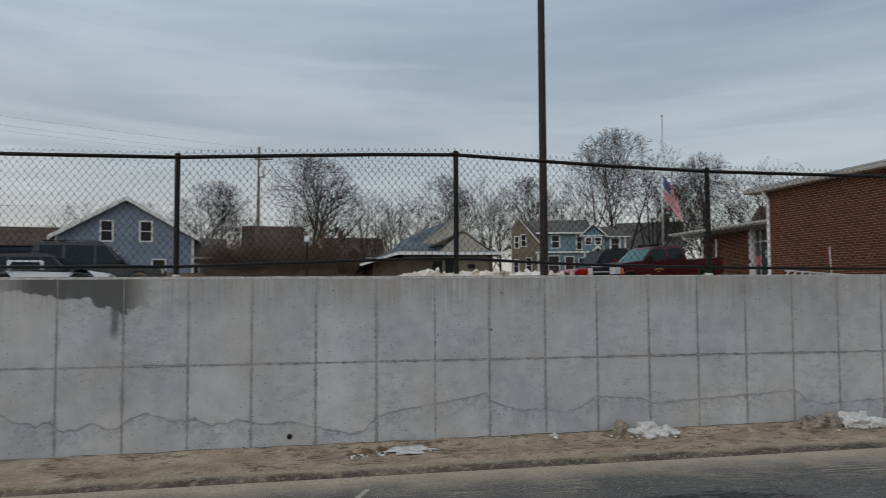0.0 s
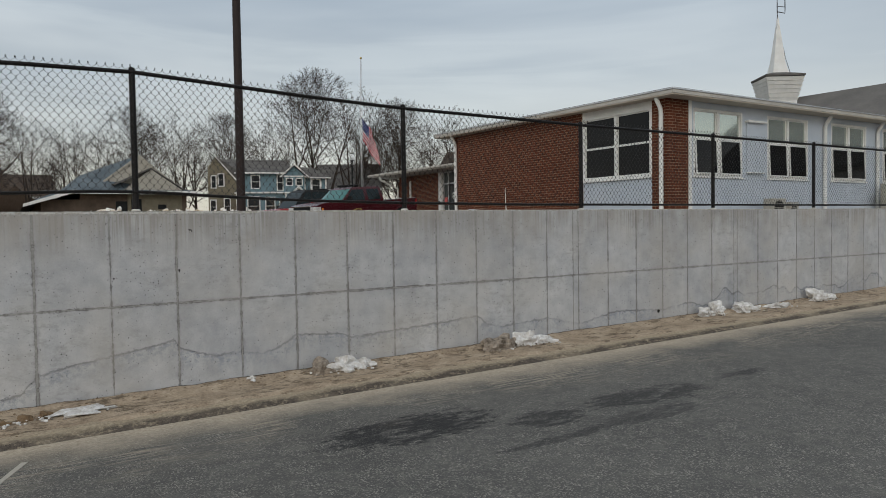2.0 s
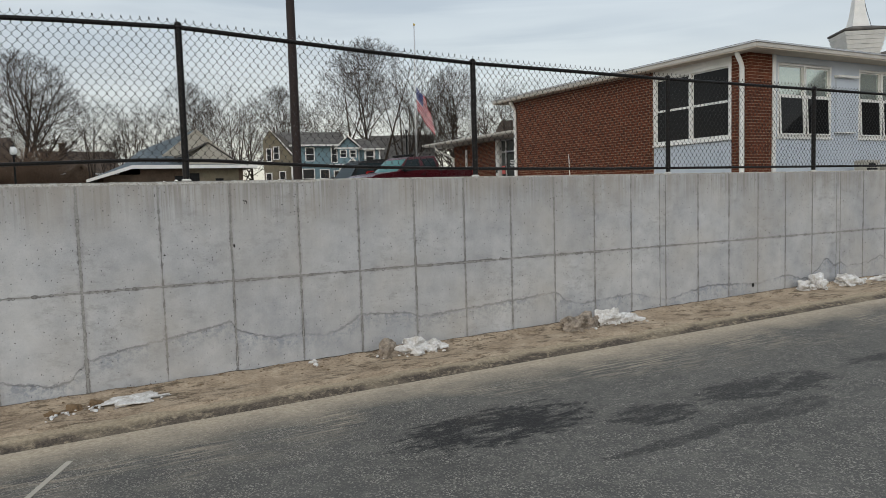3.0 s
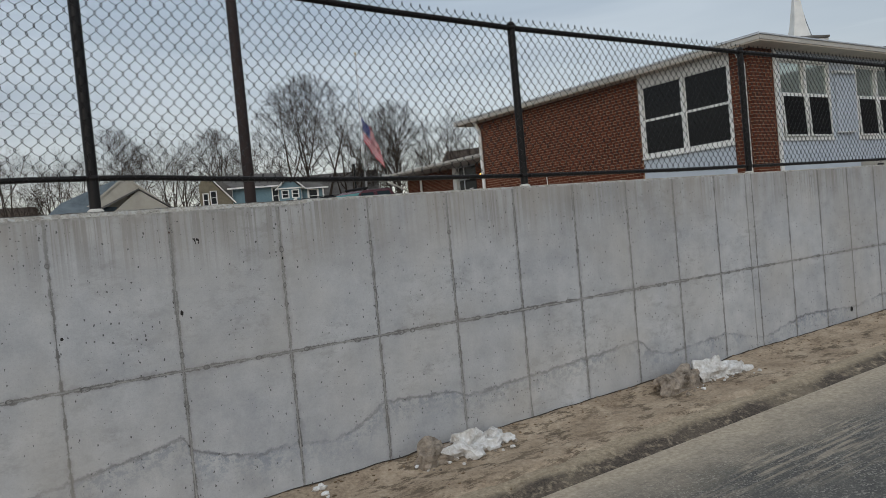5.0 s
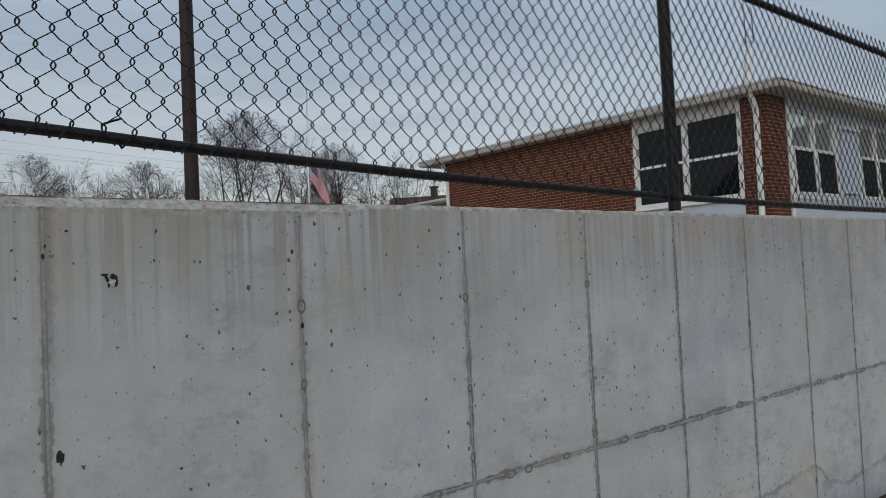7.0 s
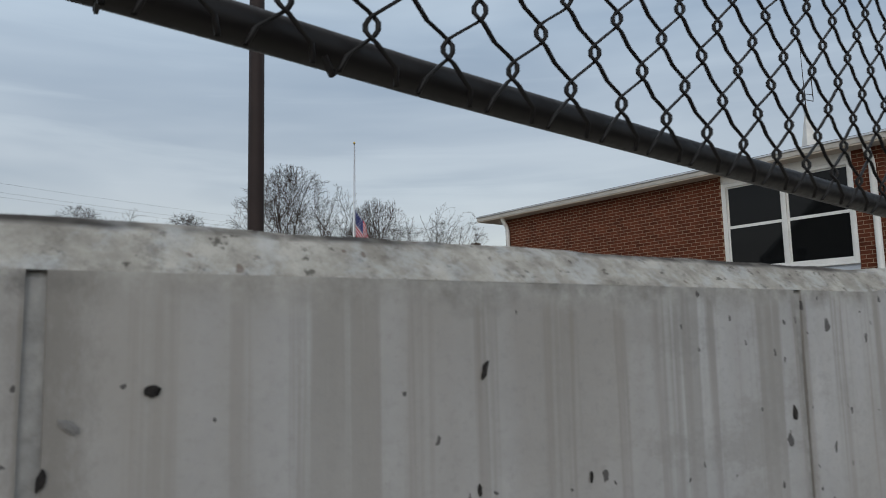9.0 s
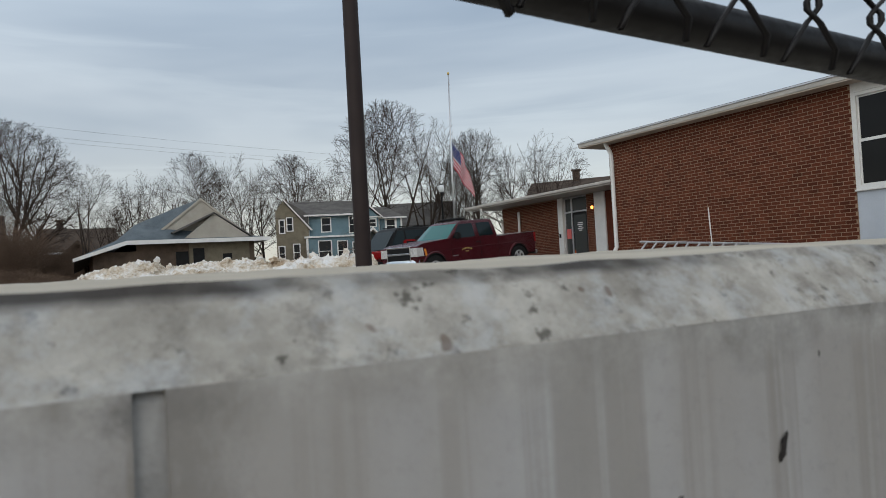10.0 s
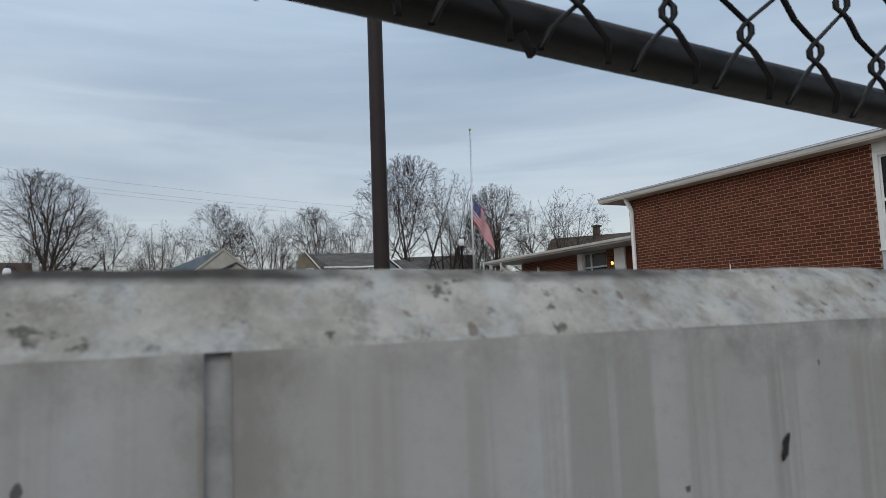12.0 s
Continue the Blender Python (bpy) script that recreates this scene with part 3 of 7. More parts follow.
M_tan = plain("tan_siding", (0.34, 0.31, 0.26), (0.44, 0.41, 0.35), 1.5, 20, 0.8, relief=0.1)
# own colour of the olive wing; also serves the bungalow's tan wall in shade
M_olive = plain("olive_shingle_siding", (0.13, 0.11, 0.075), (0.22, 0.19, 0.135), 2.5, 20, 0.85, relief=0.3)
M_blue = plain("teal_clapboard", (0.105, 0.175, 0.205), (0.155, 0.235, 0.265), 1.5, 20, 0.75, relief=0.1)
M_greyblue = plain("grey_blue_clapboard", (0.15, 0.185, 0.235), (0.235, 0.275, 0.33), 1.5, 20, 0.75, relief=0.1)
M_brownwood = plain("brown_weathered_wood", (0.06, 0.042, 0.03), (0.14, 0.10, 0.072), 2, 20, 0.9, relief=0.3)
M_church = plain("church_roof_shingle", (0.10, 0.095, 0.09), (0.17, 0.16, 0.15), 0.6, 8, 0.92, spec=0.2, relief=0.3, depth=0.02)
M_orange = plain("orange_plastic", (0.55, 0.10, 0.02), (0.65, 0.14, 0.03), 6, 60, 0.5)
M_signred = plain("red_notice", (0.60, 0.10, 0.09), (0.70, 0.16, 0.14), 6, 60, 0.6)
M_flagred = plain("flag_red", (0.42, 0.006, 0.018), (0.52, 0.012, 0.028), 6, 60, 0.8, relief=0.05)
M_flagwhite = plain("flag_white", (0.46, 0.45, 0.45), (0.58, 0.57, 0.57), 6, 60, 0.8, relief=0.05)
M_flagblue = plain("flag_blue", (0.02, 0.03, 0.12), (0.03, 0.045, 0.17), 6, 60, 0.8, relief=0.05)
M_stone = plain("river_stone", (0.20, 0.17, 0.13), (0.52, 0.47, 0.40), 3, 40, 0.85, relief=0.2, piece=0.9)
M_wirewood = plain("weathered_pole_wood", (0.12, 0.10, 0.085), (0.24, 0.21, 0.18), 2, 30, 0.9, relief=0.3, stretch=(4, 4, 0.4))
M_dumpblue = plain("blue_steel_paint", (0.007, 0.015, 0.04), (0.013, 0.026, 0.065), 2, 40, 0.5, relief=0.1)
M_yellow = plain("yellow_sticker", (0.55, 0.36, 0.02), (0.65, 0.45, 0.05), 6, 60, 0.6)
M_carwhite = plain("white_car_paint", (0.60, 0.62, 0.64), (0.68, 0.70, 0.72), 2, 50, 0.25, spec=0.6, relief=0.0)
M_carblack = plain("black_car_paint", (0.008, 0.009, 0.011), (0.014, 0.015, 0.018), 2, 50, 0.2, spec=0.6, relief=0.0)
M_cond = plain("beige_enamel", (0.34, 0.32, 0.28), (0.42, 0.40, 0.35), 3, 50, 0.6, relief=0.05)
M_gold = plain("gold_lettering", (0.45, 0.32, 0.10), (0.55, 0.40, 0.14), 8, 60, 0.5, relief=0.0)
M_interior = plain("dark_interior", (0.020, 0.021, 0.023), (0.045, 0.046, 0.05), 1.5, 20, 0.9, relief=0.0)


def glass(name, tint, rough=0.03, ior=1.45):
    m, nt, bs, pos = start(name, rough, 0, 0.5)
    bs.inputs["Base Color"].default_value = (*tint, 1)
    wob = tex(nt, pos, 1.3, 2, 0.5)
    bump(nt, bs, wob, 0.06, 0.02)
    bs.inputs["IOR"].default_value = ior
    return m


M_glass = glass("window_glass", (0.006, 0.0065, 0.007), 0.02, 1.27)
# base lightened to grey-green in place of reflections in the entrance panes
M_doorglass = glass("door_glass", (0.055, 0.060, 0.058), 0.10, 1.5)
M_farpane = glass("house_window_glass", (0.018, 0.020, 0.023), 0.08, 1.22)
M_rim = plain("polished_wheel_alloy", (0.36, 0.365, 0.37), (0.54, 0.545, 0.55), 8, 60, 0.3, metal=0.25, spec=0.7, relief=0.0)
M_carglass = glass("tinted_car_glass", (0.010, 0.018, 0.020), 0.03, 1.27)
# the sky mirrored in the tinted windshield is put into its teal base colour
M_windshield = glass("windshield_glass", (0.04, 0.15, 0.145), 0.08, 1.4)
# upper panes only: a pale, part-metal base is added to boost mirrored sky
M_skyglass = glass("coated_glass", (0.50, 0.56, 0.52), 0.05)
M_skyglass.node_tree.nodes["Principled BSDF"].inputs["Metallic"].default_value = 0.75


def glow(name, color, strength):
    m, nt, bs, pos = start(name, 0.3)
    bs.inputs["Base Color"].default_value = (*color, 1)
    bs.inputs["Emission Color"].default_value = (*color, 1)
    bs.inputs["Emission Strength"].default_value = strength
    return m


M_bulb = glow("amber_lamp_glass", (1.0, 0.42, 0.08), 3.2)
M_globe = plain("frosted_globe", (0.66, 0.68, 0.68), (0.76, 0.78, 0.78), 6, 60, 0.35, relief=0.0)
M_lens = plain("headlight_lens", (0.30, 0.28, 0.26), (0.80, 0.79, 0.77), 14, 60, 0.15, spec=0.8, relief=0.0)
M_amber = plain("amber_lens", (0.70, 0.22, 0.04), (0.80, 0.30, 0.06), 14, 60, 0.2, relief=0.0)



# ---- shape helpers ----
class Shape:
    """Points and faces of one mesh, gathered piece by piece."""

    def __init__(self):
        self.v, self.f = [], []

    def add(self, pts, faces, m=None):
        n = len(self.v)
        self.v += [tuple(m @ Vector(p)) for p in pts] if m else [tuple(p) for p in pts]
        self.f += [tuple(i + n for i in face) for face in faces]
        return self

    def box(self, x0, y0, z0, x1, y1, z1, m=None):
        pts = [(x, y, z) for z in (z0, z1) for x, y in ((x0, y0), (x1, y0), (x1, y1), (x0, y1))]
        return self.add(pts, [(3, 2, 1, 0), (4, 5, 6, 7), (0, 1, 5, 4), (1, 2, 6, 5), (2, 3, 7, 6), (3, 0, 4, 7)], m)

    def tube(self, p0, p1, r0, r1=None, sides=8, caps=True):
        return self.path([p0, p1], [r0, r0 if r1 is None else r1], sides, caps)

    def path(self, pts, radii, sides=8, caps=True):
        pts = [Vector(p) for p in pts]
        if isinstance(radii, (int, float)):
            radii = [radii] * len(pts)
        n = len(self.v)
        side = None
        for i, p in enumerate(pts):
            d = (pts[min(i + 1, len(pts) - 1)] - pts[max(i - 1, 0)]).normalized()
            if side is None:
                side = d.orthogonal().normalized()
            side = (side - d * side.dot(d)).normalized()
            up = d.cross(side)
            for k in range(sides):
                a = 2 * math.pi * k / sides
                self.v.append(tuple(p + (side * math.cos(a) + up * math.sin(a)) * radii[i]))
        for i in range(len(pts) - 1):
            for k in range(sides):
                a, b = n + i * sides + k, n + i * sides + (k + 1) % sides
                self.f.append((a, b, b + sides, a + sides))
        if caps:
            self.f.append(tuple(n + k for k in reversed(range(sides))))
            self.f.append(tuple(n + (len(pts) - 1) * sides + k for k in range(sides)))
        return self

    def lathe(self, rows, sides=16, m=None, caps=True):
        """rows: radius and height, from below."""
        pts = [(r * math.cos(2 * math.pi * k / sides), r * math.sin(2 * math.pi * k / sides), z) for r, z in rows for k in range(sides)]
        faces = [(i * sides + k, i * sides + (k + 1) % sides, (i + 1) * sides + (k + 1) % sides, (i + 1) * sides + k) for i in range(len(rows) - 1) for k in range(sides)]
        if caps:
            faces += [tuple(reversed(range(sides))), tuple((len(rows) - 1) * sides + k for k in range(sides))]
        return self.add(pts, faces, m)

    def prism(self, outline, depth0, depth1, m=None):
        """outline: points (x, z), drawn in the xz plane; it reaches from y = depth0 to depth1."""
        n = len(outline)
        pts = [(x, depth0, z) for x, z in outline] + [(x, depth1, z) for x, z in outline]
        faces = [tuple(range(n)), tuple(reversed(range(n, 2 * n)))] + [(i, i + n, (i + 1) % n + n, (i + 1) % n) for i in range(n)]
        return self.add(pts, faces, m)

    def quad(self, a, b, c, d):
        return self.add([a, b, c, d], [(0, 1, 2, 3)])


def mesh_from(name, shape, mat, bevel=0.0, smooth=False, segments=1):
    me = bpy.data.meshes.new(name)
    me.from_pydata(shape.v, [], shape.f)
    bm = bmesh.new()
    bm.from_mesh(me)
    bmesh.ops.recalc_face_normals(bm, faces=bm.faces)
    if bevel:
        bmesh.ops.bevel(bm, geom=[e for e in bm.edges if len(e.link_faces) == 2 and e.calc_face_angle(0) > 0.5], offset=bevel, segments=segments, affect="EDGES", clamp_overlap=True)
    bm.to_mesh(me)
    bm.free()
    if smooth:
        me.polygons.foreach_set("use_smooth", [True] * len(me.polygons))
    me.materials.append(mat)
    return me


def part(name, shape, mat, parent=None, label="", bevel=0.0, smooth=False, segments=1):
    ob = new(name, mesh_from(name, shape, mat, bevel, smooth, segments))
    if parent is not None:
        ob.parent = parent
    if label:
        ob["label"] = label
    return ob


def thing(name, m, label, category, group="", kind=""):
    ob = new(name)
    ob.matrix_world = m
    return tagged(ob, label, category, group, kind)


FAR_TURN = Matrix.Translation((-1.3, -0.25, 0)) @ Matrix.Rotation(0.0148, 4, "Z") @ Matrix.Translation((1.3, 0.25, 0))


def far(m, sink=True, reach=None):
    """A place beyond the yard, on land that falls off a little with the distance."""
    m = FAR_TURN @ m
    away = reach or math.hypot(m.translation.x + 1.3, m.translation.y + 0.25)
    return Matrix.Translation((0, 0, -0.008 * away)) @ m if sink else m


def smooth_by_angle(ob, angle=40):
    me = ob.data
    me.polygons.foreach_set("use_smooth", [True] * len(me.polygons))
    me.set_sharp_from_angle(angle=radians(angle))
    return ob


def clamp(v, a, b):
    return max(a, min(b, v))


# ---- the ground ----
def low_z(x, y):
    """The street below the wall."""
    return -0.05 + 0.0105 * clamp(x, -12, 24) + 0.02 * clamp(-y - 1.0, 0, 3.5)


def lot_z(x, y):
    """The yard behind the wall, which rises towards the building."""
    dip = 0.15 * math.exp(-((x - 9.0) / 2.6) ** 2) * clamp((y - 14) / 5, 0, 1) * clamp((32 - y) / 5, 0, 1)
    return 1.42 + 0.0008 * clamp(y, 0, 60) + 0.03 * clamp(x - 11, 0, 6.5) - dip


def bank_z(x, y):
    """Rough land beyond the yard, which climbs on the open side."""
    return lot_z(x, y) + 0.08 + 0.95 * clamp((y - 35) / 11, 0, 1) * clamp((1 - x) / 4, 0, 1) + 0.25 * clamp((y - 40) / 8, 0, 1)


def grid_sheet(xs, ys, height):
    s = Shape()
    pts = [(x, y, height(x, y)) for y in ys for x in xs]
    n = len(xs)
    faces = [(j * n + i, j * n + i + 1, (j + 1) * n + i + 1, (j + 1) * n + i) for j in range(len(ys) - 1) for i in range(n - 1)]
    return s.add(pts, faces)


def steps(a, b, n):
    return [a + (b - a) * i / n for i in range(n + 1)]


FAR = [-600, -200, -80, -40]
road_xs = FAR + steps(-24, 40, 64) + [60, 120, 600]
road_ys = [-500, -120, -40, -20, -12] + steps(-9, -1.05, 20)
road = part("road", grid_sheet(road_xs, road_ys, low_z), M_road)
tagged(road, "worn dark grey asphalt road with oil stains and sand along its edge", "road", kind="structure")


def verge_height(x, y):
    z = low_z(x, -1.0)
    n = noise.noise(Vector((x * 1.3, y * 2.2, 3.0))) * 0.018 + noise.noise(Vector((x * 5.0, y * 6.0, 9.0))) * 0.012
    bank = 0.05 * math.exp(-((y + 0.05) / 0.16) ** 2)
    return z + 0.045 + n + bank - 0.07 * clamp((-0.68 - y) / 0.16, 0, 1) ** 1.5


verge_xs = FAR + steps(-14, -3, 44) + steps(-2.95, 12, 300) + steps(12.2, 34, 60) + [60, 120, 600]
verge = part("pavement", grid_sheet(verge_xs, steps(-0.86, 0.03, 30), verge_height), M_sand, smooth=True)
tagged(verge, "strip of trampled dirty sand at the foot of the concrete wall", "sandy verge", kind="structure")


def berm_height(x, y):
    k = (y + 1.12) / 0.40
    z0, z1 = low_z(x, -1.06) - 0.02, low_z(x, -1.0) + 0.03
    prof = clamp(k * 1.9 - 0.35, 0, 1)
    prof = prof * prof * (3 - 2 * prof)
    n = noise.noise(Vector((x * 3.0, y * 8.0, 1.0))) * 0.016 + noise.noise(Vector((x * 11.0, y * 16.0, 5.0))) * 0.008
    return z0 + (z1 - z0) * prof + n


berm = part("kerb", grid_sheet(verge_xs, steps(-1.12, -0.72, 14), berm_height), M_berm, smooth=True)
tagged(berm, "crumbling dark asphalt berm along the sandy verge", "kerb", kind="structure")

lot_xs = [-600, -200, -80, -40] + steps(-20, 40, 60) + [60, 100, 200, 600]
lot_ys = [0.37, 2, 4, 6, 9, 12, 14, 15, 16.5, 18, 19.5, 21, 24, 27, 30, 33]
lot = part("ground", grid_sheet(lot_xs, lot_ys + [36, 40, 60, 100, 200, 700], lot_z), M_lot)
tagged(lot, "grey asphalt yard behind the retaining wall", "ground", kind="structure")

# ---- the retaining wall ----
WALL_TOP, WALL_BACK, LIFT = 1.800, 0.38, 0.872
CHAMFER_END = -0.36
# form joints along the wall; the forms left of it are a little wider
JOINTS = [-3.82 - 0.645 * k for k in range(12, 0, -1)] + [-3.82, -3.15, -2.498, -1.860, -1.245, -0.602, 0.012, 0.637, 1.240, 1.846, 2.453, 3.053, 3.643, 4.13, 4.225, 4.816, 5.41, 6.0, 6.59, 7.2, 7.785, 7.87] + [7.87 + 0.585 * k for k in range(1, 26)]


def square(x):
    """0 where the front edge is chamfered, 1 where it is square; the chamfer runs out over a hand's width."""
    k = clamp((x - CHAMFER_END + 0.09) / 0.09, 0, 1)
    return k * k * (3 - 2 * k)


def blend_rows(a, b, k):
    return [(p[0] + (q[0] - p[0]) * k, p[1] + (q[1] - p[1]) * k) for p, q in zip(a, b)]


def wall_outline(k):
    front = blend_rows([(0.0020, -0.6), (0.0020, 1.772), (0.025, WALL_TOP - 0.004)], [(0.0020, -0.6), (0.0020, WALL_TOP - 0.016), (0.016, WALL_TOP - 0.004)], k)
    return front + [(WALL_BACK, WALL_TOP + 0.003), (WALL_BACK, -0.6)]


wall = thing("wall_south", pose(0, 0, 0), "pale grey cast concrete retaining wall with form joints, bug holes and damp stains", "retaining wall", kind="structure")
edge_xs = [-80.0] + steps(-9, -0.6, 56) + steps(-0.58, -0.2, 38) + steps(-0.05, 24, 160) + [90.0]
core = Shape()
for x in edge_xs:
    core.v += [(x, y, z) for y, z in wall_outline(square(x))]
core.f = [(i * 5 + k, i * 5 + (k + 1) % 5, (i + 1) * 5 + (k + 1) % 5, (i + 1) * 5 + k) for i in range(len(edge_xs) - 1) for k in range(5)]
core.f += [tuple(range(5)), tuple(reversed(range((len(edge_xs) - 1) * 5, len(edge_xs) * 5)))]
part("wall_core", core, M_joint, wall)


def coping_strip(x0, x1):
    """The top of the wall, with a chamfered front edge where the form had one."""
    s = Shape()
    cut = [(0.0, 1.7755), (0.009, 1.786), (0.018, 1.797), (0.027, 1.803), (0.12, 1.8045), (0.25, 1.806), (WALL_BACK + 0.004, 1.808)]
    plain_edge = [(0.0, 1.7875), (0.003, 1.795), (0.008, 1.801), (0.016, 1.804), (0.12, 1.8045), (0.25, 1.806), (WALL_BACK + 0.004, 1.808)]
    count = int((x1 - x0) / (0.012 if x0 > -4 and x1 < 3 else 0.15)) + 1
    for x in steps(x0, x1, count):
        for y, z in blend_rows(cut, plain_edge, square(x)):
            w = noise.noise(Vector((x * 2.3, y * 4, 7))) * 0.002 + noise.noise(Vector((x * 12, y * 12, 2))) * 0.0022 + noise.noise(Vector((x * 40, y * 40, 2))) * 0.001
            s.v.append((x, y + w, z + w) if y > 0 else (x, y, z))
    s.f = [(i * 7 + k, i * 7 + k + 1, (i + 1) * 7 + k + 1, (i + 1) * 7 + k) for i in range(count) for k in range(6)]
    return s


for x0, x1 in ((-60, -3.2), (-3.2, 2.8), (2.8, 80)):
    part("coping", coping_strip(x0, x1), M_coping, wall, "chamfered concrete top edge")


def panel_shape(x0, w, lower, seed):
    """One cast panel with slightly uneven edges."""
    rng = random.Random(seed)
    g = 0.0036
    nx, nz = 5 if abs(x0 + w / 2 - CHAMFER_END) > 0.6 else 28, 12
    s = Shape()
    jl = [g + abs(rng.gauss(0, 0.0014)) for _ in range(nz + 1)]
    jr = [g + abs(rng.gauss(0, 0.0014)) for _ in range(nz + 1)]
    jm = [0.0036 + abs(rng.gauss(0, 0.0014)) for _ in range(nx + 1)]
    for j in range(nz + 1):
        for i in range(nx + 1):
            u, v = i / nx, j / nz
            xa, xb = jl[j], w - jr[j]
            x = xa + (xb - xa) * u
            za, zb = (-0.35, LIFT - jm[i]) if lower else (LIFT + jm[i], 1.7755 + 0.012 * square(x0 + x))
            s.v.append((x, rng.uniform(-0.0006, 0.0006), za + (zb - za) * v))
    s.f = [(j * (nx + 1) + i, j * (nx + 1) + i + 1, (j + 1) * (nx + 1) + i + 1, (j + 1) * (nx + 1) + i) for j in range(nz) for i in range(nx)]
    # returns into the joint
    ring = [i for i in range(nx + 1)] + [(j + 1) * (nx + 1) - 1 for j in range(1, nz + 1)] + [nz * (nx + 1) + i for i in reversed(range(nx))] + [j * (nx + 1) for j in reversed(range(1, nz))]
    n = len(s.v)
    s.v += [(s.v[i][0], 0.008, s.v[i][2]) for i in ring]
    s.f += [(ring[k], n + k, n + (k + 1) % len(ring), ring[(k + 1) % len(ring)]) for k in range(len(ring))]
    return s


# ---- the chain-link fence on the wall ----
FENCE_Y, BAY = 0.147, 3.0
POST_X = [-1.587 + 3.04 * k for k in range(-6, 0)] + [-1.587, 1.487, 4.43, 7.43] + [7.43 + 3.0 * k for k in range(1, 11)]


def rail_z(x, top):
    """The rails rise to a peak at the post by the chamfer's end and run level farther on."""
    rows = ((-60, 3.09), (-4.63, 3.09), (-3.9, 3.118), (-2.5, 3.168), (-1.587, 3.185), (-0.4, 3.126), (0.3, 3.092), (1.487, 3.052), (4.43, 3.028), (80, 3.0)) if top else ((-60, 1.91), (-4.63, 1.91), (-1.95, 2.000), (-1.4, 1.994), (-1.12, 1.980), (-0.93, 1.968), (-0.65, 1.955), (-0.09, 1.930), (0.35, 1.917), (1.487, 1.895), (3.3, 1.878), (80, 1.87))
    for (xa, za), (xb, zb) in zip(rows, rows[1:]):
        if xa <= x <= xb:
            return za + (zb - za) * (x - xa) / (xb - xa)
    return rows[-1][1]


def link_mesh(name, x0, fine, bay=BAY):
    """One bay of woven wire: upright zigzag wires hooked into one another."""
    s = Shape()
    HALF, DROP = 0.0375, 0.0470
    sides = 5 if fine else 3
    r = 0.0026
    ang = [(math.cos(2 * math.pi * k / sides) * r, math.sin(2 * math.pi * k / sides) * r) for k in range(sides)]
    rng = random.Random(int(x0 * 100) + 7)
    first = math.ceil((x0 + 0.554) / HALF)
    for i in range(first, first + int(bay / HALF + 0.5)):
        cx = -0.554 + (i + 0.5) * HALF
        zb, zt = rail_z(cx, False) - 0.013, rail_z(cx, True) + 0.045
        pts = []
        jit = rng.uniform(-0.0012, 0.0012)
        last = None
        for j in range(-3, 28):
            z = rail_z(cx, True) - 1.166 + DROP * j
            if z < zb - DROP or z > zt + 0.02:
                continue
            e = -1 if (j + i) % 2 == 0 else 1
            reach = HALF * 0.5 + 0.0046
            if z < zb:
                # the cut end, bent under the rail
                pts += [(cx + e * reach * 0.35 + jit, FENCE_Y - 0.024, max(z, zb - 0.012)), (cx + e * reach * (1 - 2 * (zb - z) / DROP) * 0.6 + jit, FENCE_Y - 0.031, zb)]
                continue
            z += rng.uniform(-0.0015, 0.0015)
            if fine:
                if last is not None and e < 0:
                    pts.append((cx - 0.0018 + jit, FENCE_Y - 0.031, z - DROP * 0.5 - 0.0028))
                pts += [(cx + e * (reach - u) + jit, FENCE_Y - 0.031 + e * w, z + dz) for u, w, dz in ((0.0080, 0.0020, -0.0125), (0.0026, 0.0012, -0.0082), (0.0002, -0.0018, -0.0030), (0.0002, -0.0018, 0.0030), (0.0026, 0.0012, 0.0082), (0.0080, 0.0020, 0.0125))]
            else:
                pts.append((cx + e * reach + jit, FENCE_Y - 0.031, z))
            last = z
        n = len(s.v)
        for x, y, z in pts:
            s.v += [(x + a, y + b, z) for a, b in ang]
        for p in range(len(pts) - 1):
            for k in range(sides):
                a, b = n + p * sides + k, n + p * sides + (k + 1) % sides
                s.f.append((a, b, b + sides, a + sides))
    me = bpy.data.meshes.new(name)
    me.from_pydata(s.v, [], s.f)
    me.polygons.foreach_set("use_smooth", [True] * len(me.polygons))
    me.materials.append(M_fence)
    return me


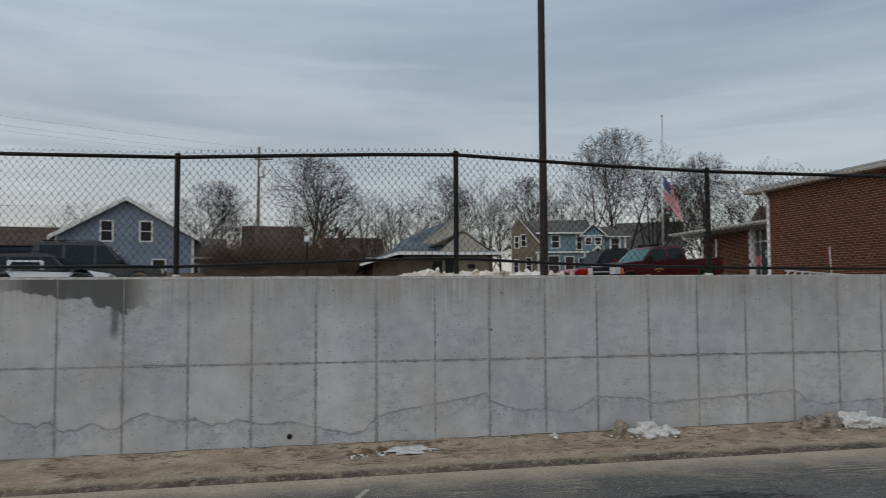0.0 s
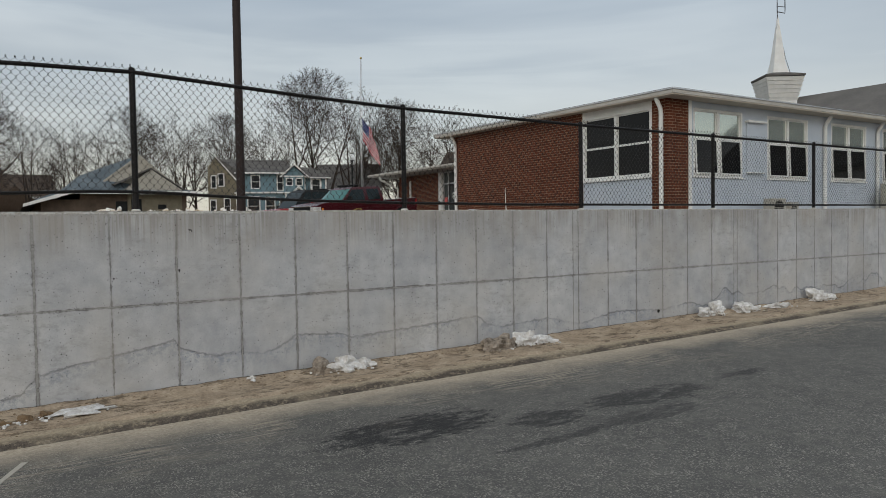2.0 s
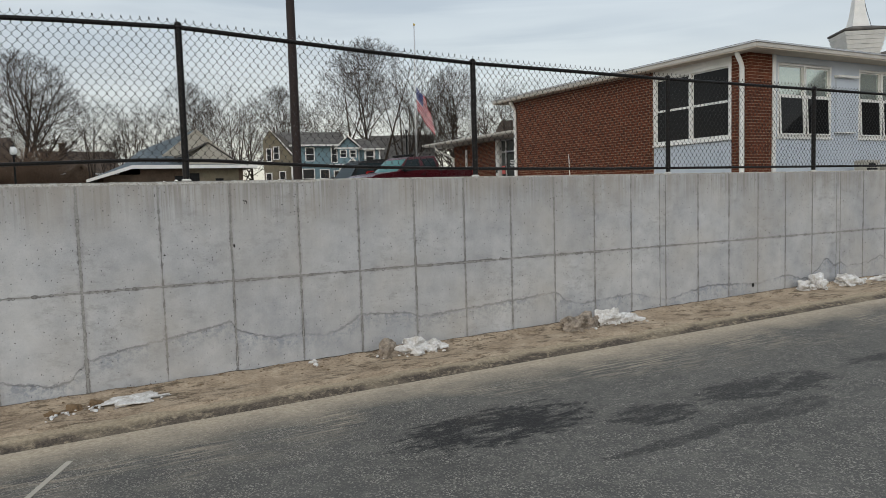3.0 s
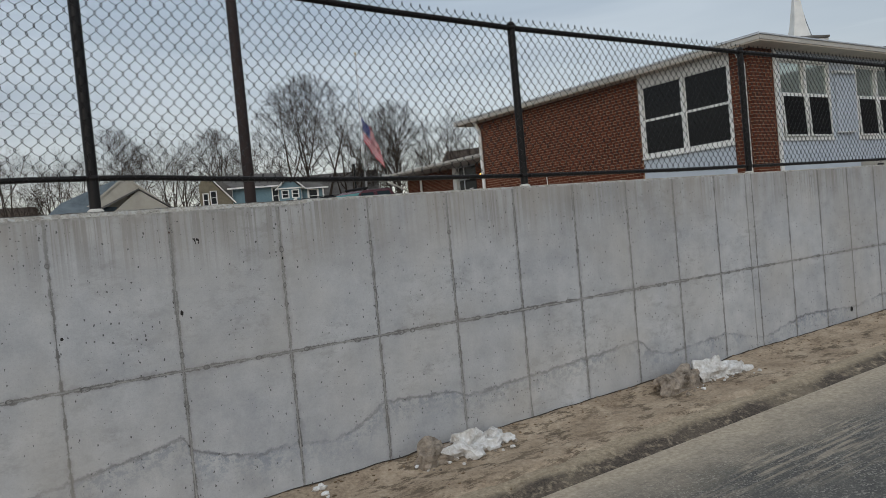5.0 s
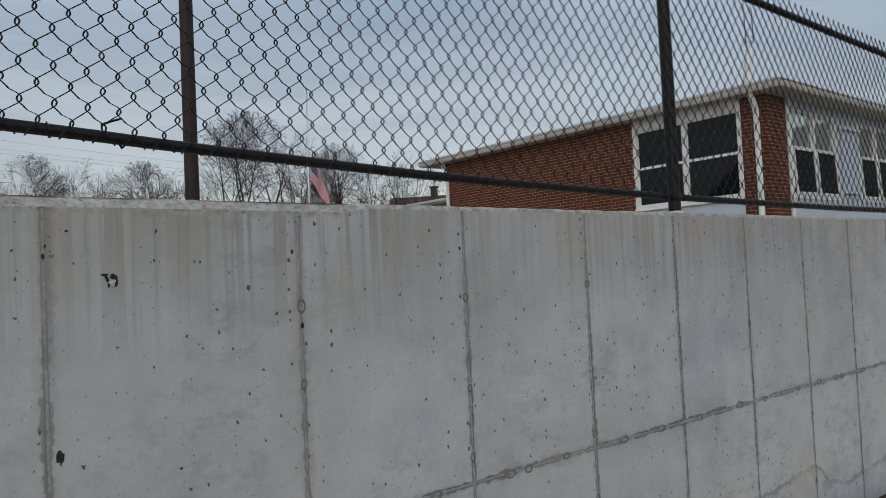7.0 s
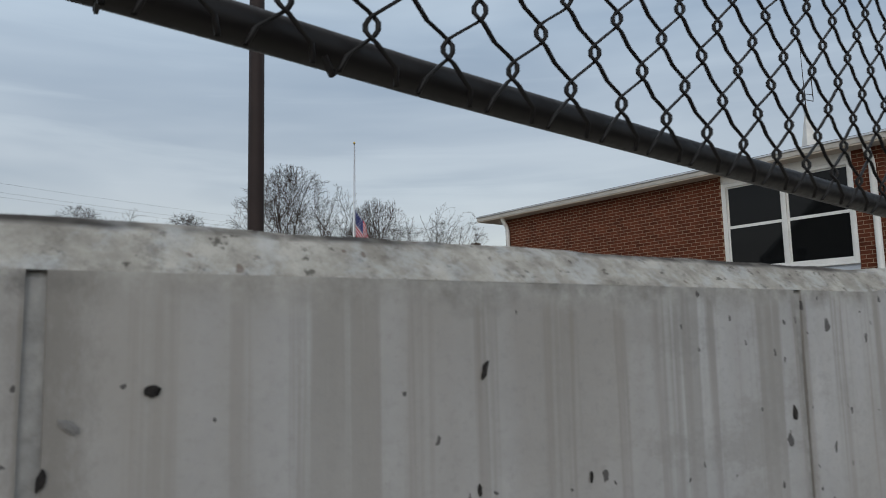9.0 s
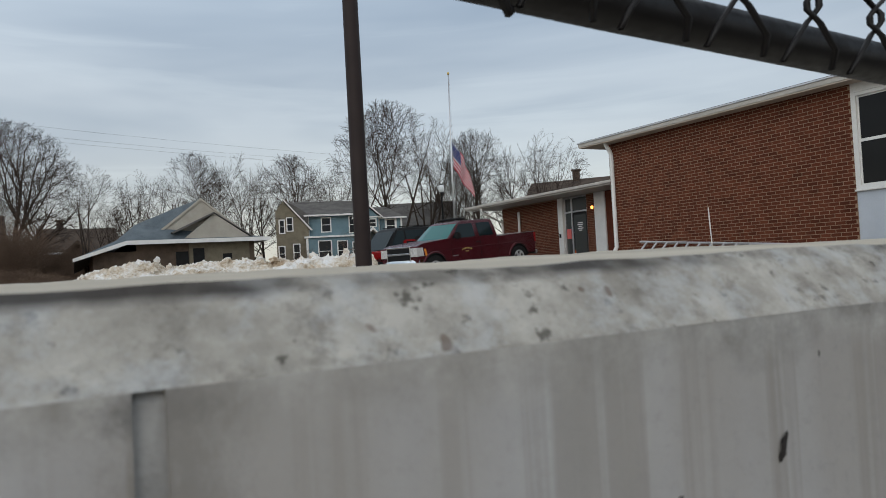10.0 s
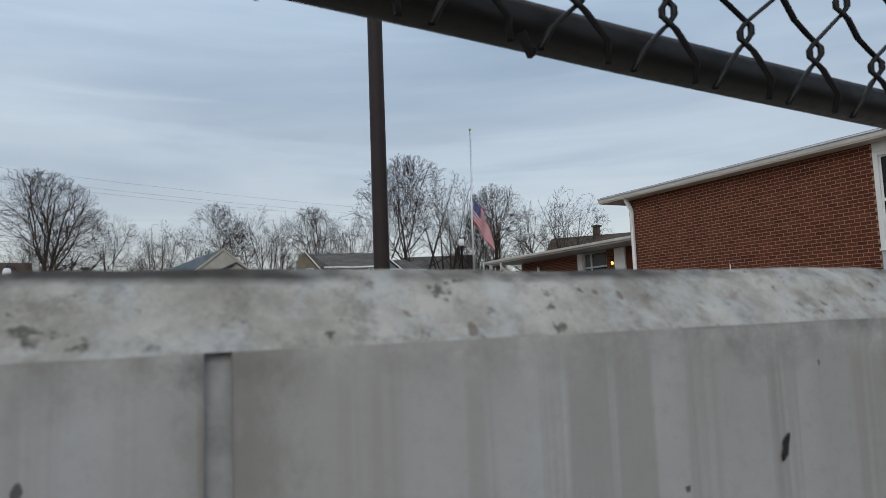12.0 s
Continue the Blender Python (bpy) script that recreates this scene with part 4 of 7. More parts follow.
fence = thing("chain_link_fence", pose(0, 0, 0), "black vinyl-coated chain-link fence standing on the concrete wall", "fence")
far_mesh = None
for k, x in enumerate(POST_X):
    zt = rail_z(x, True)
    post = part("post", Shape().path([(0, 0, 0), (0, 0, zt - WALL_TOP + 0.012)], 0.030, 14), M_fence, fence, smooth=False)
    post.location = (x, FENCE_Y, WALL_TOP)
    smooth_by_angle(post)
    cap = part("post_cap", Shape().lathe([(0.033, 0), (0.033, 0.02), (0.026, 0.034), (0.010, 0.042)], 14), M_fence, post, smooth=True)
    cap.location = (0, 0, zt - WALL_TOP + 0.008)
    sleeve = part("footing_ring", Shape().lathe([(0.044, -0.002), (0.042, 0.012), (0.031, 0.02)], 14), M_top, post, "grey grout ring")
    sleeve.location = (0, 0, 0.006)
    for dz in (zt, rail_z(x, False)):
        band = part("rail_band", Shape().lathe([(0.034, -0.014), (0.036, 0), (0.034, 0.014)], 14), M_fence, post, smooth=True)
        band.location = (0, 0, dz - WALL_TOP)
    if k == len(POST_X) - 1:
        break
    x2 = POST_X[k + 1]
    near = -5 < x < 5
    for top, r in ((True, 0.021), (False, 0.0163)):
        part("top_rail" if top else "bottom_rail", Shape().path([(q, FENCE_Y, rail_z(q, top)) for q in steps(x, x2, 24 if near else 1)], r, 16 if near else 10), M_fence, fence, smooth=True)
    if near or x < 0:
        net = new("wire_mesh", link_mesh("wire_mesh", x, near, x2 - x))
    else:
        if far_mesh is None:
            far_mesh = link_mesh("wire_mesh", x, False)
            far_x = x
        net = new("wire_mesh", far_mesh)
        net.location = (x - far_x, 0, rail_z(x + 1, True) - rail_z(far_x + 1, True))
    net.parent = fence
    # wire ties that hold the mesh to the rails
    for top in (True, False):
        for i in range(4):
            tx = x + BAY * (i + 0.52) / 4.1
            if not top and -1.2 < tx < 0.2:
                continue
            rr = 0.021 if top else 0.0163
            pts = [(tx + 0.0015 * k, FENCE_Y - math.cos(radians(a)) * (rr + 0.0025), rail_z(tx, top) + math.sin(radians(a)) * (rr + 0.0025)) for k, a in enumerate((75, 30, -15, -60, -105, -150))]
            part("wire_tie", Shape().path(pts, 0.0022, 5), M_fence, fence)
# cut wire end that sticks up over the rail, and the knotted tie under it
part("loose_wire", Shape().path([(-1.088, FENCE_Y - 0.036, 2.000), (-1.064, FENCE_Y - 0.040, 2.011), (-1.038, FENCE_Y - 0.038, 2.021)], 0.003, 6), M_fence, fence)
part("wire_knot", Shape().path([(-1.042, FENCE_Y - 0.020, 1.960), (-1.034, FENCE_Y - 0.018, 1.947), (-1.028, FENCE_Y - 0.010, 1.953)], 0.0032, 6), M_fence, fence)

# ---- light pole ----
pole = thing("light_pole", pose(1.45, 6.80, lot_z(1.45, 6.80)), "dark bronze square steel light pole", "light pole")
part("shaft", Shape().path([(0, 0, 0), (0, 0, 9.2)], [0.088, 0.07], 16), M_bronze, pole, smooth=False)
smooth_by_angle(pole.children[0])
part("base_plate", Shape().box(-0.16, -0.16, 0, 0.16, 0.16, 0.03), M_bronze, pole, bevel=0.005)

# ---- the brick building ----
GX, GY, GN, EAVE = 12.0, 4.92, 14.95, 4.79
build = thing("school_building", pose(0, 0, 0), "low red brick building with white trim and grey painted panels", "building")
# the roof climbs a little towards the back of the yard
CLIMB = Matrix(((1, 0, 0, 0), (0, 1, 0, 0), (0, 0.0095, 1, -0.0095 * 4.42), (0, 0, 0, 1)))


def slab(name, x0, y0, z0, x1, y1, z1, mat, parent, label="", bevel=0.0):
    return part(name, Shape().box(x0, y0, z0, x1, y1, z1), mat, parent, label, bevel)


# brick faces are a mortar core; the bricks stand 8 mm proud of it
slab("wall_west_core", GX + 0.008, 8.06, 1.2, GX + 0.3, GN, EAVE + 0.08, M_mortar, build)
slab("pier_core", GX + 0.008, GY + 0.008, 1.2, 12.82, 5.44, EAVE + 0.02, M_mortar, build)
slab("wall_east", 30, GY + 0.3, 1.2, 30.3, GN, EAVE, M_brick, build)
slab("wall_north", GX + 0.3, GN - 0.3, 1.2, 30, GN, EAVE + 0.08, M_brick, build)
slab("panel_west", GX + 0.03, 5.44, 1.2, GX + 0.3, 8.06, 2.78, M_greyblock, build, "grey painted block panel under the window")
slab("lintel_west", GX + 0.02, 5.44, 4.645, GX + 0.3, 8.06, EAVE + 0.04, M_white, build)
for y in (5.44, 8.035):
    slab("jamb_west", GX + 0.015, y, 2.78, GX + 0.3, y + 0.025, 4.645, M_white, build)
slab("wall_south", 12.94, GY + 0.04, 1.2, 30, GY + 0.3, 2.80, M_greyblock, build, "grey painted block wall")
slab("frieze_south", 12.94, GY + 0.04, 4.62, 30, GY + 0.3, EAVE, M_greyblock, build)
slab("corner_post", 12.82, GY - 0.03, 1.2, 12.94, GY + 0.3, EAVE, M_white, build, bevel=0.006)
# roof with an eave all round
roof = part("roof", Shape().box(11.62, 4.42, 4.815, 28.1, 15.78, 4.935, CLIMB), M_fascia, build, "flat roof with a white fascia")
part("roof_deck", Shape().box(11.66, 4.46, 4.937, 30.5, 15.74, 4.965, CLIMB), M_shingle, roof, "grey roofing")
part("drip_edge", Shape().box(11.595, 4.395, 4.908, 28.12, 15.80, 4.942, CLIMB), M_alu, roof, bevel=0.004)
part("soffit", Shape().box(11.64, 4.44, 4.785, 30.5, 15.76, 4.813, CLIMB), M_soffit, roof)


def window_pair(name, parent, m, width, z0, z1, split, awning=False):
    """Two double-hung sashes side by side; local x runs along the wall, -y looks out."""
    w = thing(name, m, "", "")
    for k in ("label", "category"):
        if k in w:
            del w[k]
    w.parent = parent
    t = 0.07
    half = width / 2
    part("window_frame", Shape().box(0, -0.02, z0, t, 0.08, z1).box(width - t, -0.02, z0, width, 0.08, z1).box(t, -0.02, z1 - t, width - t, 0.08, z1).box(t, -0.02, z0, width - t, 0.08, z0 + t).box(half - t * 0.7, -0.02, z0 + t, half + t * 0.7, 0.08, z1 - t), M_white, w, bevel=0.004)
    part("window_sill", Shape().box(-0.03, -0.06, z0 - 0.04, width + 0.03, 0.06, z0 - 0.002), M_white, w, bevel=0.006)
    for a, b in ((t, half - t * 0.7), (half + t * 0.7, width - t)):
        for c, d, back in ((z0 + t, split, 0.035), (split, z1 - t, 0.05)):
            part("sash", Shape().box(a, back - 0.02, c, a + 0.03, back + 0.01, d).box(b - 0.03, back - 0.02, c, b, back + 0.01, d).box(a + 0.03, back - 0.02, d - 0.03, b - 0.03, back + 0.01, d).box(a + 0.03, back - 0.02, c, b - 0.03, back + 0.01, c + 0.03), M_white, w)
            pane = Shape().box(a + 0.03, -0.004, c + 0.03 - d, b - 0.03, 0.002, -0.03)
            if awning and d == split:
                # the lower lights stand ajar at the foot
                part("awning_sash", Shape().box(a + 0.01, -0.03, c + 0.01 - d, a + 0.05, 0.0, 0.0).box(b - 0.05, -0.03, c + 0.01 - d, b - 0.01, 0.0, 0.0).box(a + 0.05, -0.03, c + 0.01 - d, b - 0.05, 0.0, c + 0.05 - d).box(a + 0.05, -0.03, -0.04, b - 0.05, 0.0, 0.0), M_white, w).matrix_local = pose(0, back - 0.03, d - 0.02, -2.5, 0, 0)
                part("pane", pane, M_glass, w).matrix_local = pose(0, back - 0.036, d - 0.02, -2.5, 0, 0)
            else:
                part("pane", pane, M_skyglass if awning else M_glass, w).location = (0, back - 0.004, d)
    return w


window_pair("window_west", build, pose(GX + 0.03, 8.035, 0, 0, 0, -90), 2.57, 2.80, 4.64, 3.725)
SOUTH_WINDOWS = ((13.07, 15.20), (16.37, 18.47), (19.75, 21.90), (22.95, 25.30), (26.6, 28.9))
for a, b in SOUTH_WINDOWS:
    window_pair("window_south", build, pose(a, GY + 0.06, 0), b - a, 2.80, 4.64, 3.84, True)
for a, b in zip((12.94,) + tuple(w[1] for w in SOUTH_WINDOWS), tuple(w[0] for w in SOUTH_WINDOWS) + (30.0,)):
    slab("wall_pier", a, GY + 0.04, 2.80, b, GY + 0.3, 4.62, M_greyblock, build)
part("wall_hatch", Shape().box(15.36, GY - 0.0, 2.95, 16.12, GY + 0.05, 4.45), M_greyblock, build, "grey blanked-off opening", bevel=0.01)
part("hatch_hood", Shape().box(15.30, GY - 0.10, 4.36, 16.18, GY + 0.05, 4.42), M_white, build, bevel=0.008)
part("hatch_sill", Shape().box(15.34, GY - 0.05, 2.93, 16.14, GY + 0.05, 2.96), M_white, build, bevel=0.006)
# near-black sheets stand in for the unlit rooms behind the panes
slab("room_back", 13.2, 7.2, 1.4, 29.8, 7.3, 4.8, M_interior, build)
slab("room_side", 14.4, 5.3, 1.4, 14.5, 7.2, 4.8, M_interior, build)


def downpipe(parent, x, y, top, foot, out):
    """A white square downpipe with an elbow under the eave; out: the way it kinks to."""
    ox, oy = out
    pts = [(x + ox * 0.20, y + oy * 0.20, top + 0.10), (x + ox * 0.17, y + oy * 0.17, top - 0.02), (x + ox * 0.03, y + oy * 0.03, top - 0.22), (x, y, top - 0.32), (x, y, foot + 0.12), (x + ox * 0.08, y + oy * 0.08, foot)]
    p = part("downpipe", Shape().path(pts, 0.058, 10), M_white, parent, "white metal downpipe")
    smooth_by_angle(p, 35)
    return p


downpipe(build, GX - 0.06, 14.78, EAVE + 0.07, lot_z(12, 14) + 0.45, (-1, 0))
downpipe(build, GX - 0.06, 5.08, EAVE - 0.02, 1.75, (-1, 0))
for x in (19.3, 22.5, 25.55):
    downpipe(build, x, GY - 0.03, EAVE - 0.02, 1.7, (0, -1))

# ---- the lower entrance wing ----
WX, WEAVE = 17.0, 4.72
wing = thing("entrance_wing", Matrix.Translation((0, 3.04, 0.03)) @ Matrix.Diagonal((1, 0.896, 0.908, 1)), "lower brick entrance wing with white columns and a deep white eave", "building")
slab("wing_floor", 16.9, 14.6, 1.3, 24, 29, 1.86, M_top, wing, "concrete plinth")
slab("wing_core", WX + 0.008, 23.4, 1.8, WX + 0.3, 28.3, WEAVE, M_mortar, wing)
slab("wing_core", WX + 0.008, 20.75, 1.8, WX + 0.3, 21.35, WEAVE, M_mortar, wing)
slab("wing_back", 23, 14.5, 1.5, 23.3, 28.3, WEAVE, M_brick, wing)
slab("wing_end", WX + 0.3, 28.0, 1.5, 23, 28.3, WEAVE, M_brick, wing)
# near-black sheet in place of the unlit hall behind the door
slab("wing_inside", WX + 1.5, 20.5, 1.86, WX + 1.6, 24, WEAVE, M_interior, wing)
slab("column", WX - 0.06, 23.05, 1.86, WX + 0.3, 23.40, WEAVE, M_white, wing, "white painted column", 0.01)
slab("column", WX - 0.06, 20.05, 1.86, WX + 0.3, 20.75, WEAVE, M_white, wing, "white painted column", 0.01)
slab("wing_wall", WX + 0.0, 14.5, 1.8, WX + 0.3, 20.05, WEAVE, M_brick, wing)
wroof = part("wing_roof", Shape().box(WX - 1.3, 14.45, WEAVE + 0.02, 24, 29.7, WEAVE + 0.18), M_fascia, wing, "flat roof with a white fascia")
part("wing_gutter", Shape().box(WX - 1.38, 14.45, WEAVE + 0.08, WX - 1.302, 29.7, WEAVE + 0.19), M_fascia, wroof, bevel=0.01)
part("wing_deck", Shape().box(WX - 1.2, 14.5, WEAVE + 0.182, 23.9, 29.6, WEAVE + 0.22), M_brown_roof, wroof)
part("wing_pipe", Shape().path([(WX - 1.3, 28.1, WEAVE), (WX - 1.25, 28.1, WEAVE - 0.2), (WX - 0.15, 28.1, WEAVE - 0.75), (WX - 0.12, 28.1, 1.9)], 0.06, 8), M_white, wing, "white metal downpipe")
part("vent_pipe", Shape().tube((WX - 0.1, 26.6, 2.9), (WX - 0.1, 26.6, 4.4), 0.06, sides=10), M_white, wing, "white vent pipe")
# entrance: glazed side light, dark door, transom
entry = thing("door_entry", pose(WX + 0.05, 23.05, 1.87, 0, 0, -90), "", "")
for k in ("label", "category"):
    if k in entry:
        del entry[k]
entry.parent = wing
part("door_frame", Shape().box(0, 0, 0, 0.07, 0.12, 2.85).box(1.63, 0, 0, 1.70, 0.12, 2.85).box(0.07, 0, 2.78, 1.63, 0.12, 2.85).box(0.07, 0, 2.13, 1.63, 0.12, 2.20).box(0.50, 0, 0, 0.58, 0.12, 2.13).box(0.50, 0, 2.2, 0.58, 0.12, 2.78), M_alu, entry, bevel=0.004)
leaf = part("door_leaf", Shape().box(0.585, 0.03, 0.02, 1.625, 0.08, 2.12), M_black, entry, "dark glazed metal door", bevel=0.004)
part("door_glass", Shape().box(0.68, 0.022, 0.25, 1.53, 0.029, 2.0), M_doorglass, leaf)
for i, w in enumerate((0.34, 0.42, 0.26, 0.40, 0.22)):
    part("notice_line", Shape().box(1.12 - w / 2, 0.016, 1.62 - i * 0.085, 1.12 + w / 2, 0.020, 1.66 - i * 0.085), M_white, leaf, "white lettering as plain bars")
part("door_pull", Shape().path([(0.64, 0.03, 0.9), (0.64, -0.03, 0.93), (0.64, -0.03, 1.2), (0.64, 0.03, 1.23)], 0.014, 8), M_alu, leaf)
part("side_pane", Shape().box(0.075, 0.04, 0.1, 0.495, 0.05, 2.12), M_doorglass, entry)
part("transom_pane", Shape().box(0.075, 0.04, 2.205, 0.495, 0.05, 2.775).box(0.585, 0.04, 2.205, 1.625, 0.05, 2.775), M_doorglass, entry)
part("notice", Shape().box(0.10, 0.026, 0.95, 0.42, 0.034, 1.40), M_signred, entry, "red paper notice")
part("wall_box", Shape().box(-0.30, -0.05, 1.0, -0.20, 0.0, 1.18), M_black, wing, "small black box").matrix_local = pose(WX - 0.05, 23.0, 1.9, 0, 0, -90)
lamp = thing("wall_lamp", pose(WX - 0.02, 21.75, 3.74), "lit amber wall lamp on the brickwork by the door", "wall lamp")
part("lamp_body", Shape().box(-0.12, -0.065, 0.07, 0.02, 0.065, 0.115), M_black, lamp, bevel=0.01)
part("lamp_glass", Shape().box(-0.09, -0.045, -0.05, 0.0, 0.045, 0.068), M_bulb, lamp, "glowing amber glass", bevel=0.02)

# ---- bricks ----
def brick_shape(w, h, depth=0.03):
    e = 0.002
    s = Shape()
    pts = [(0, 0, 0), (w, 0, 0), (w, 0, h), (0, 0, h), (e, -depth + 0.0, e), (w - e, -depth, e), (w - e, -depth, h - e), (e, -depth, h - e)]
    return s.add(pts, [(4, 5, 6, 7), (0, 1, 5, 4), (1, 2, 6, 5), (2, 3, 7, 6), (3, 0, 4, 7)])


BRICK_W, BRICK_H, JOINT = 0.203, 0.064, 0.0115
brick_meshes = {}


def brick_mesh(w):
    key = round(w, 3)
    if key not in brick_meshes:
        brick_meshes[key] = mesh_from("brick", brick_shape(w, BRICK_H, 0.003), M_brick)
    return brick_meshes[key]


def brick_face(parent, m, length, z0, z1, single=None):
    """Running bond on a face; local x runs along the wall, -y looks out. single: the stretch of x and z whose bricks are parts."""
    s = Shape()
    row, z = 0, z0
    while z + BRICK_H <= z1:
        x = -(BRICK_W + JOINT) / 2 if row % 2 else 0.0
        while x < length - 0.03:
            a, b = max(x, 0.0), min(x + BRICK_W, length)
            if b - a > 0.03:
                at = m @ pose(a, random.uniform(-0.0006, 0.0006), z + random.uniform(-0.001, 0.001), 0, 0, 0)
                if single and single[0] <= a <= single[1] and single[2] <= z <= single[3]:
                    ob = new("brick", brick_mesh(b - a))
                    ob.parent = parent
                    ob.matrix_local = at
                else:
                    t = brick_shape(b - a, BRICK_H, 0.003)
                    s.add(t.v, t.f, at)
            x += BRICK_W + JOINT
        z += BRICK_H + JOINT
        row += 1
    ob = part("brickwork", s, M_brick, parent)
    tagged(ob, kind="stuff")
    return ob


# ---- vehicles ----
def arc(cx, cz, r, a0, a1, n):
    return [(cx + r * math.cos(radians(a0 + (a1 - a0) * i / n)), cz + r * math.sin(radians(a0 + (a1 - a0) * i / n))) for i in range(n + 1)]


def wheel(parent, x, y, r, rim_mat, width=0.27):
    """A tyre with a spoked rim; the outer face looks towards the side that y is on."""
    side = 1 if y > 0 else -1
    hub = part("tyre", Shape().lathe([(r * 0.57, -width / 2), (r * 0.94, -width / 2), (r, -width / 2 + 0.05), (r, width / 2 - 0.05), (r * 0.94, width / 2), (r * 0.59, width / 2), (r * 0.585, -width / 2 + 0.02)], 28, caps=False), M_rubber, parent, smooth=True)
    hub.matrix_local = pose(x, y, r, -90 * side, 0, 0)
    smooth_by_angle(hub, 50)
    rim = Shape().lathe([(r * 0.59, width / 2 - 0.03), (r * 0.605, width / 2 + 0.006), (r * 0.535, width / 2 + 0.008), (r * 0.49, width / 2 - 0.05)], 24, caps=False)
    rim.lathe([(0.11, width / 2 - 0.05), (0.10, width / 2 + 0.01), (0.05, width / 2 + 0.03), (0.002, width / 2 + 0.03)], 14)
    for k in range(6):
        m = pose(0, 0, 0, 0, 0, 60 * k)
        rim.box(0.06, -0.045, width / 2 - 0.045, r * 0.535, 0.045, width / 2 + 0.002, m)
    part("rim", rim, rim_mat, hub, "bright spoked wheel rim")
    part("wheel_well", Shape().lathe([(r * 0.49, width / 2 - 0.10), (r * 0.49, width / 2 - 0.06)], 20), M_black, hub)
    return hub


def loft(rows):
    """rows: closed rings of equal length, joined one after another and capped."""
    s = Shape()
    n = len(rows[0])
    for ring in rows:
        s.v += [tuple(p) for p in ring]
    for j in range(len(rows) - 1):
        s.f += [(j * n + i, j * n + (i + 1) % n, (j + 1) * n + (i + 1) % n, (j + 1) * n + i) for i in range(n)]
    s.f += [tuple(reversed(range(n))), tuple((len(rows) - 1) * n + i for i in range(n))]
    return s


def pickup(name, m, label, paint):
    t = thing(name, m, label, "pickup truck")
    R = 0.455
    front, rear = 2.12, -2.0
    low = [(2.76, 0.52), (2.84, 0.70), (2.85, 1.08), (2.81, 1.25), (2.54, 1.33), (1.48, 1.40), (1.34, 1.37), (-0.86, 1.36), (-0.90, 1.30), (-0.92, 1.30), (-2.96, 1.34), (-3.02, 1.30), (-3.02, 0.95), (-2.94, 0.62), (-2.60, 0.58)]
    outline = low + [(rear - 0.50, 0.55)] + arc(rear, 0.46, 0.50, 170, 10, 10) + [(rear + 0.52, 0.50), (front - 0.54, 0.48)] + arc(front, 0.46, 0.52, 172, 8, 10) + [(front + 0.55, 0.50)]
    outline = [p for i, p in enumerate(outline) if i == 0 or p != outline[i - 1]]
    body = part("body", Shape().prism(outline, -0.98, 0.98), paint, t, bevel=0.045, segments=3)
    smooth_by_angle(body, 32)
    part("fender_crease", Shape().box(-3.0, 0.975, 1.02, 2.5, 0.988, 1.045), paint, body, bevel=0.005)
    for x, r in ((rear, 0.50), (front, 0.52)):
        pts = [(a, 0.985, b) for a, b in arc(x, 0.46, r + 0.02, 8, 172, 14)]
        f = part("wheel_flare", Shape().path(pts, 0.045, 8), paint, body, smooth=True)
        part("arch_lip", Shape().path([(a, 1.0, b) for a, b in arc(x, 0.46, r - 0.012, 6, 174, 16)], 0.030, 6), M_black, body, smooth=True)
        part("arch_lining", Shape().prism(arc(x, 0.46, r - 0.02, 0, 180, 12), -0.96, 0.96), M_black, body)
    # cab
    def ring(z, x0, x1, half, lean):
        return [(x0, -half, z), (x0 + lean, -half * 0.6, z), (x0 + lean, half * 0.6, z), (x0, half, z), (x1, half, z), (x1 - 0.03, half * 0.6, z), (x1 - 0.03, -half * 0.6, z), (x1, -half, z)]
    cab = part("cab", loft([ring(1.31, 1.45, -0.98, 0.95, 0.10), ring(1.40, 1.34, -0.98, 0.945, 0.10), ring(1.89, 0.74, -0.90, 0.80, 0.06), ring(1.965, 0.58, -0.84, 0.74, 0.05)]), paint, t, bevel=0.03, segments=2)
    smooth_by_angle(cab, 35)
    part("windshield", Shape().add([(1.39, -0.84, 1.385), (1.39, 0.84, 1.385), (0.80, 0.74, 1.875), (0.80, -0.74, 1.875), (1.475, -0.5, 1.385), (1.475, 0.5, 1.385), (0.865, 0.45, 1.875), (0.865, -0.45, 1.875)], [(0, 4, 7, 3), (4, 5, 6, 7), (5, 1, 2, 6)]), M_windshield, t)
    for s in (1, -1):
        part("side_window", Shape().add([(1.24, s * 0.957, 1.385), (0.14, s * 0.957, 1.385), (0.16, s * 0.832, 1.85), (0.78, s * 0.832, 1.85)], [(0, 1, 2, 3)]), M_carglass, t)
        part("side_window", Shape().add([(-0.06, s * 0.957, 1.385), (-0.78, s * 0.957, 1.385), (-0.72, s * 0.832, 1.85), (-0.03, s * 0.832, 1.85)], [(0, 1, 2, 3)]), M_carglass, t)
        mir = part("wing_mirror", Shape().box(1.02, s * 0.97, 1.36, 1.16, s * 1.20, 1.58), M_black, t, bevel=0.03, segments=2)
        part("door_handle", Shape().box(-0.02, s * 0.985, 1.18, 0.18, s * 1.005, 1.215), M_black, t, bevel=0.006)
        part("door_seam", Shape().box(-0.075, s * 0.975, 0.62, -0.062, s * 0.9835, 1.34).box(1.30, s * 0.975, 0.62, 1.312, s * 0.9835, 1.30).box(-1.0, s * 0.975, 0.60, -0.982, s * 0.9835, 1.33), M_black, t)
        part("running_board", Shape().box(-0.85, s * 0.90, 0.36, 1.10, s * 1.04, 0.41), M_black, t, bevel=0.012)
        part("step_trim", Shape().box(-0.80, s * 0.96, 0.411, -0.35, s * 1.045, 0.425).box(0.45, s * 0.96, 0.411, 1.05, s * 1.045, 0.425), M_chrome, t)
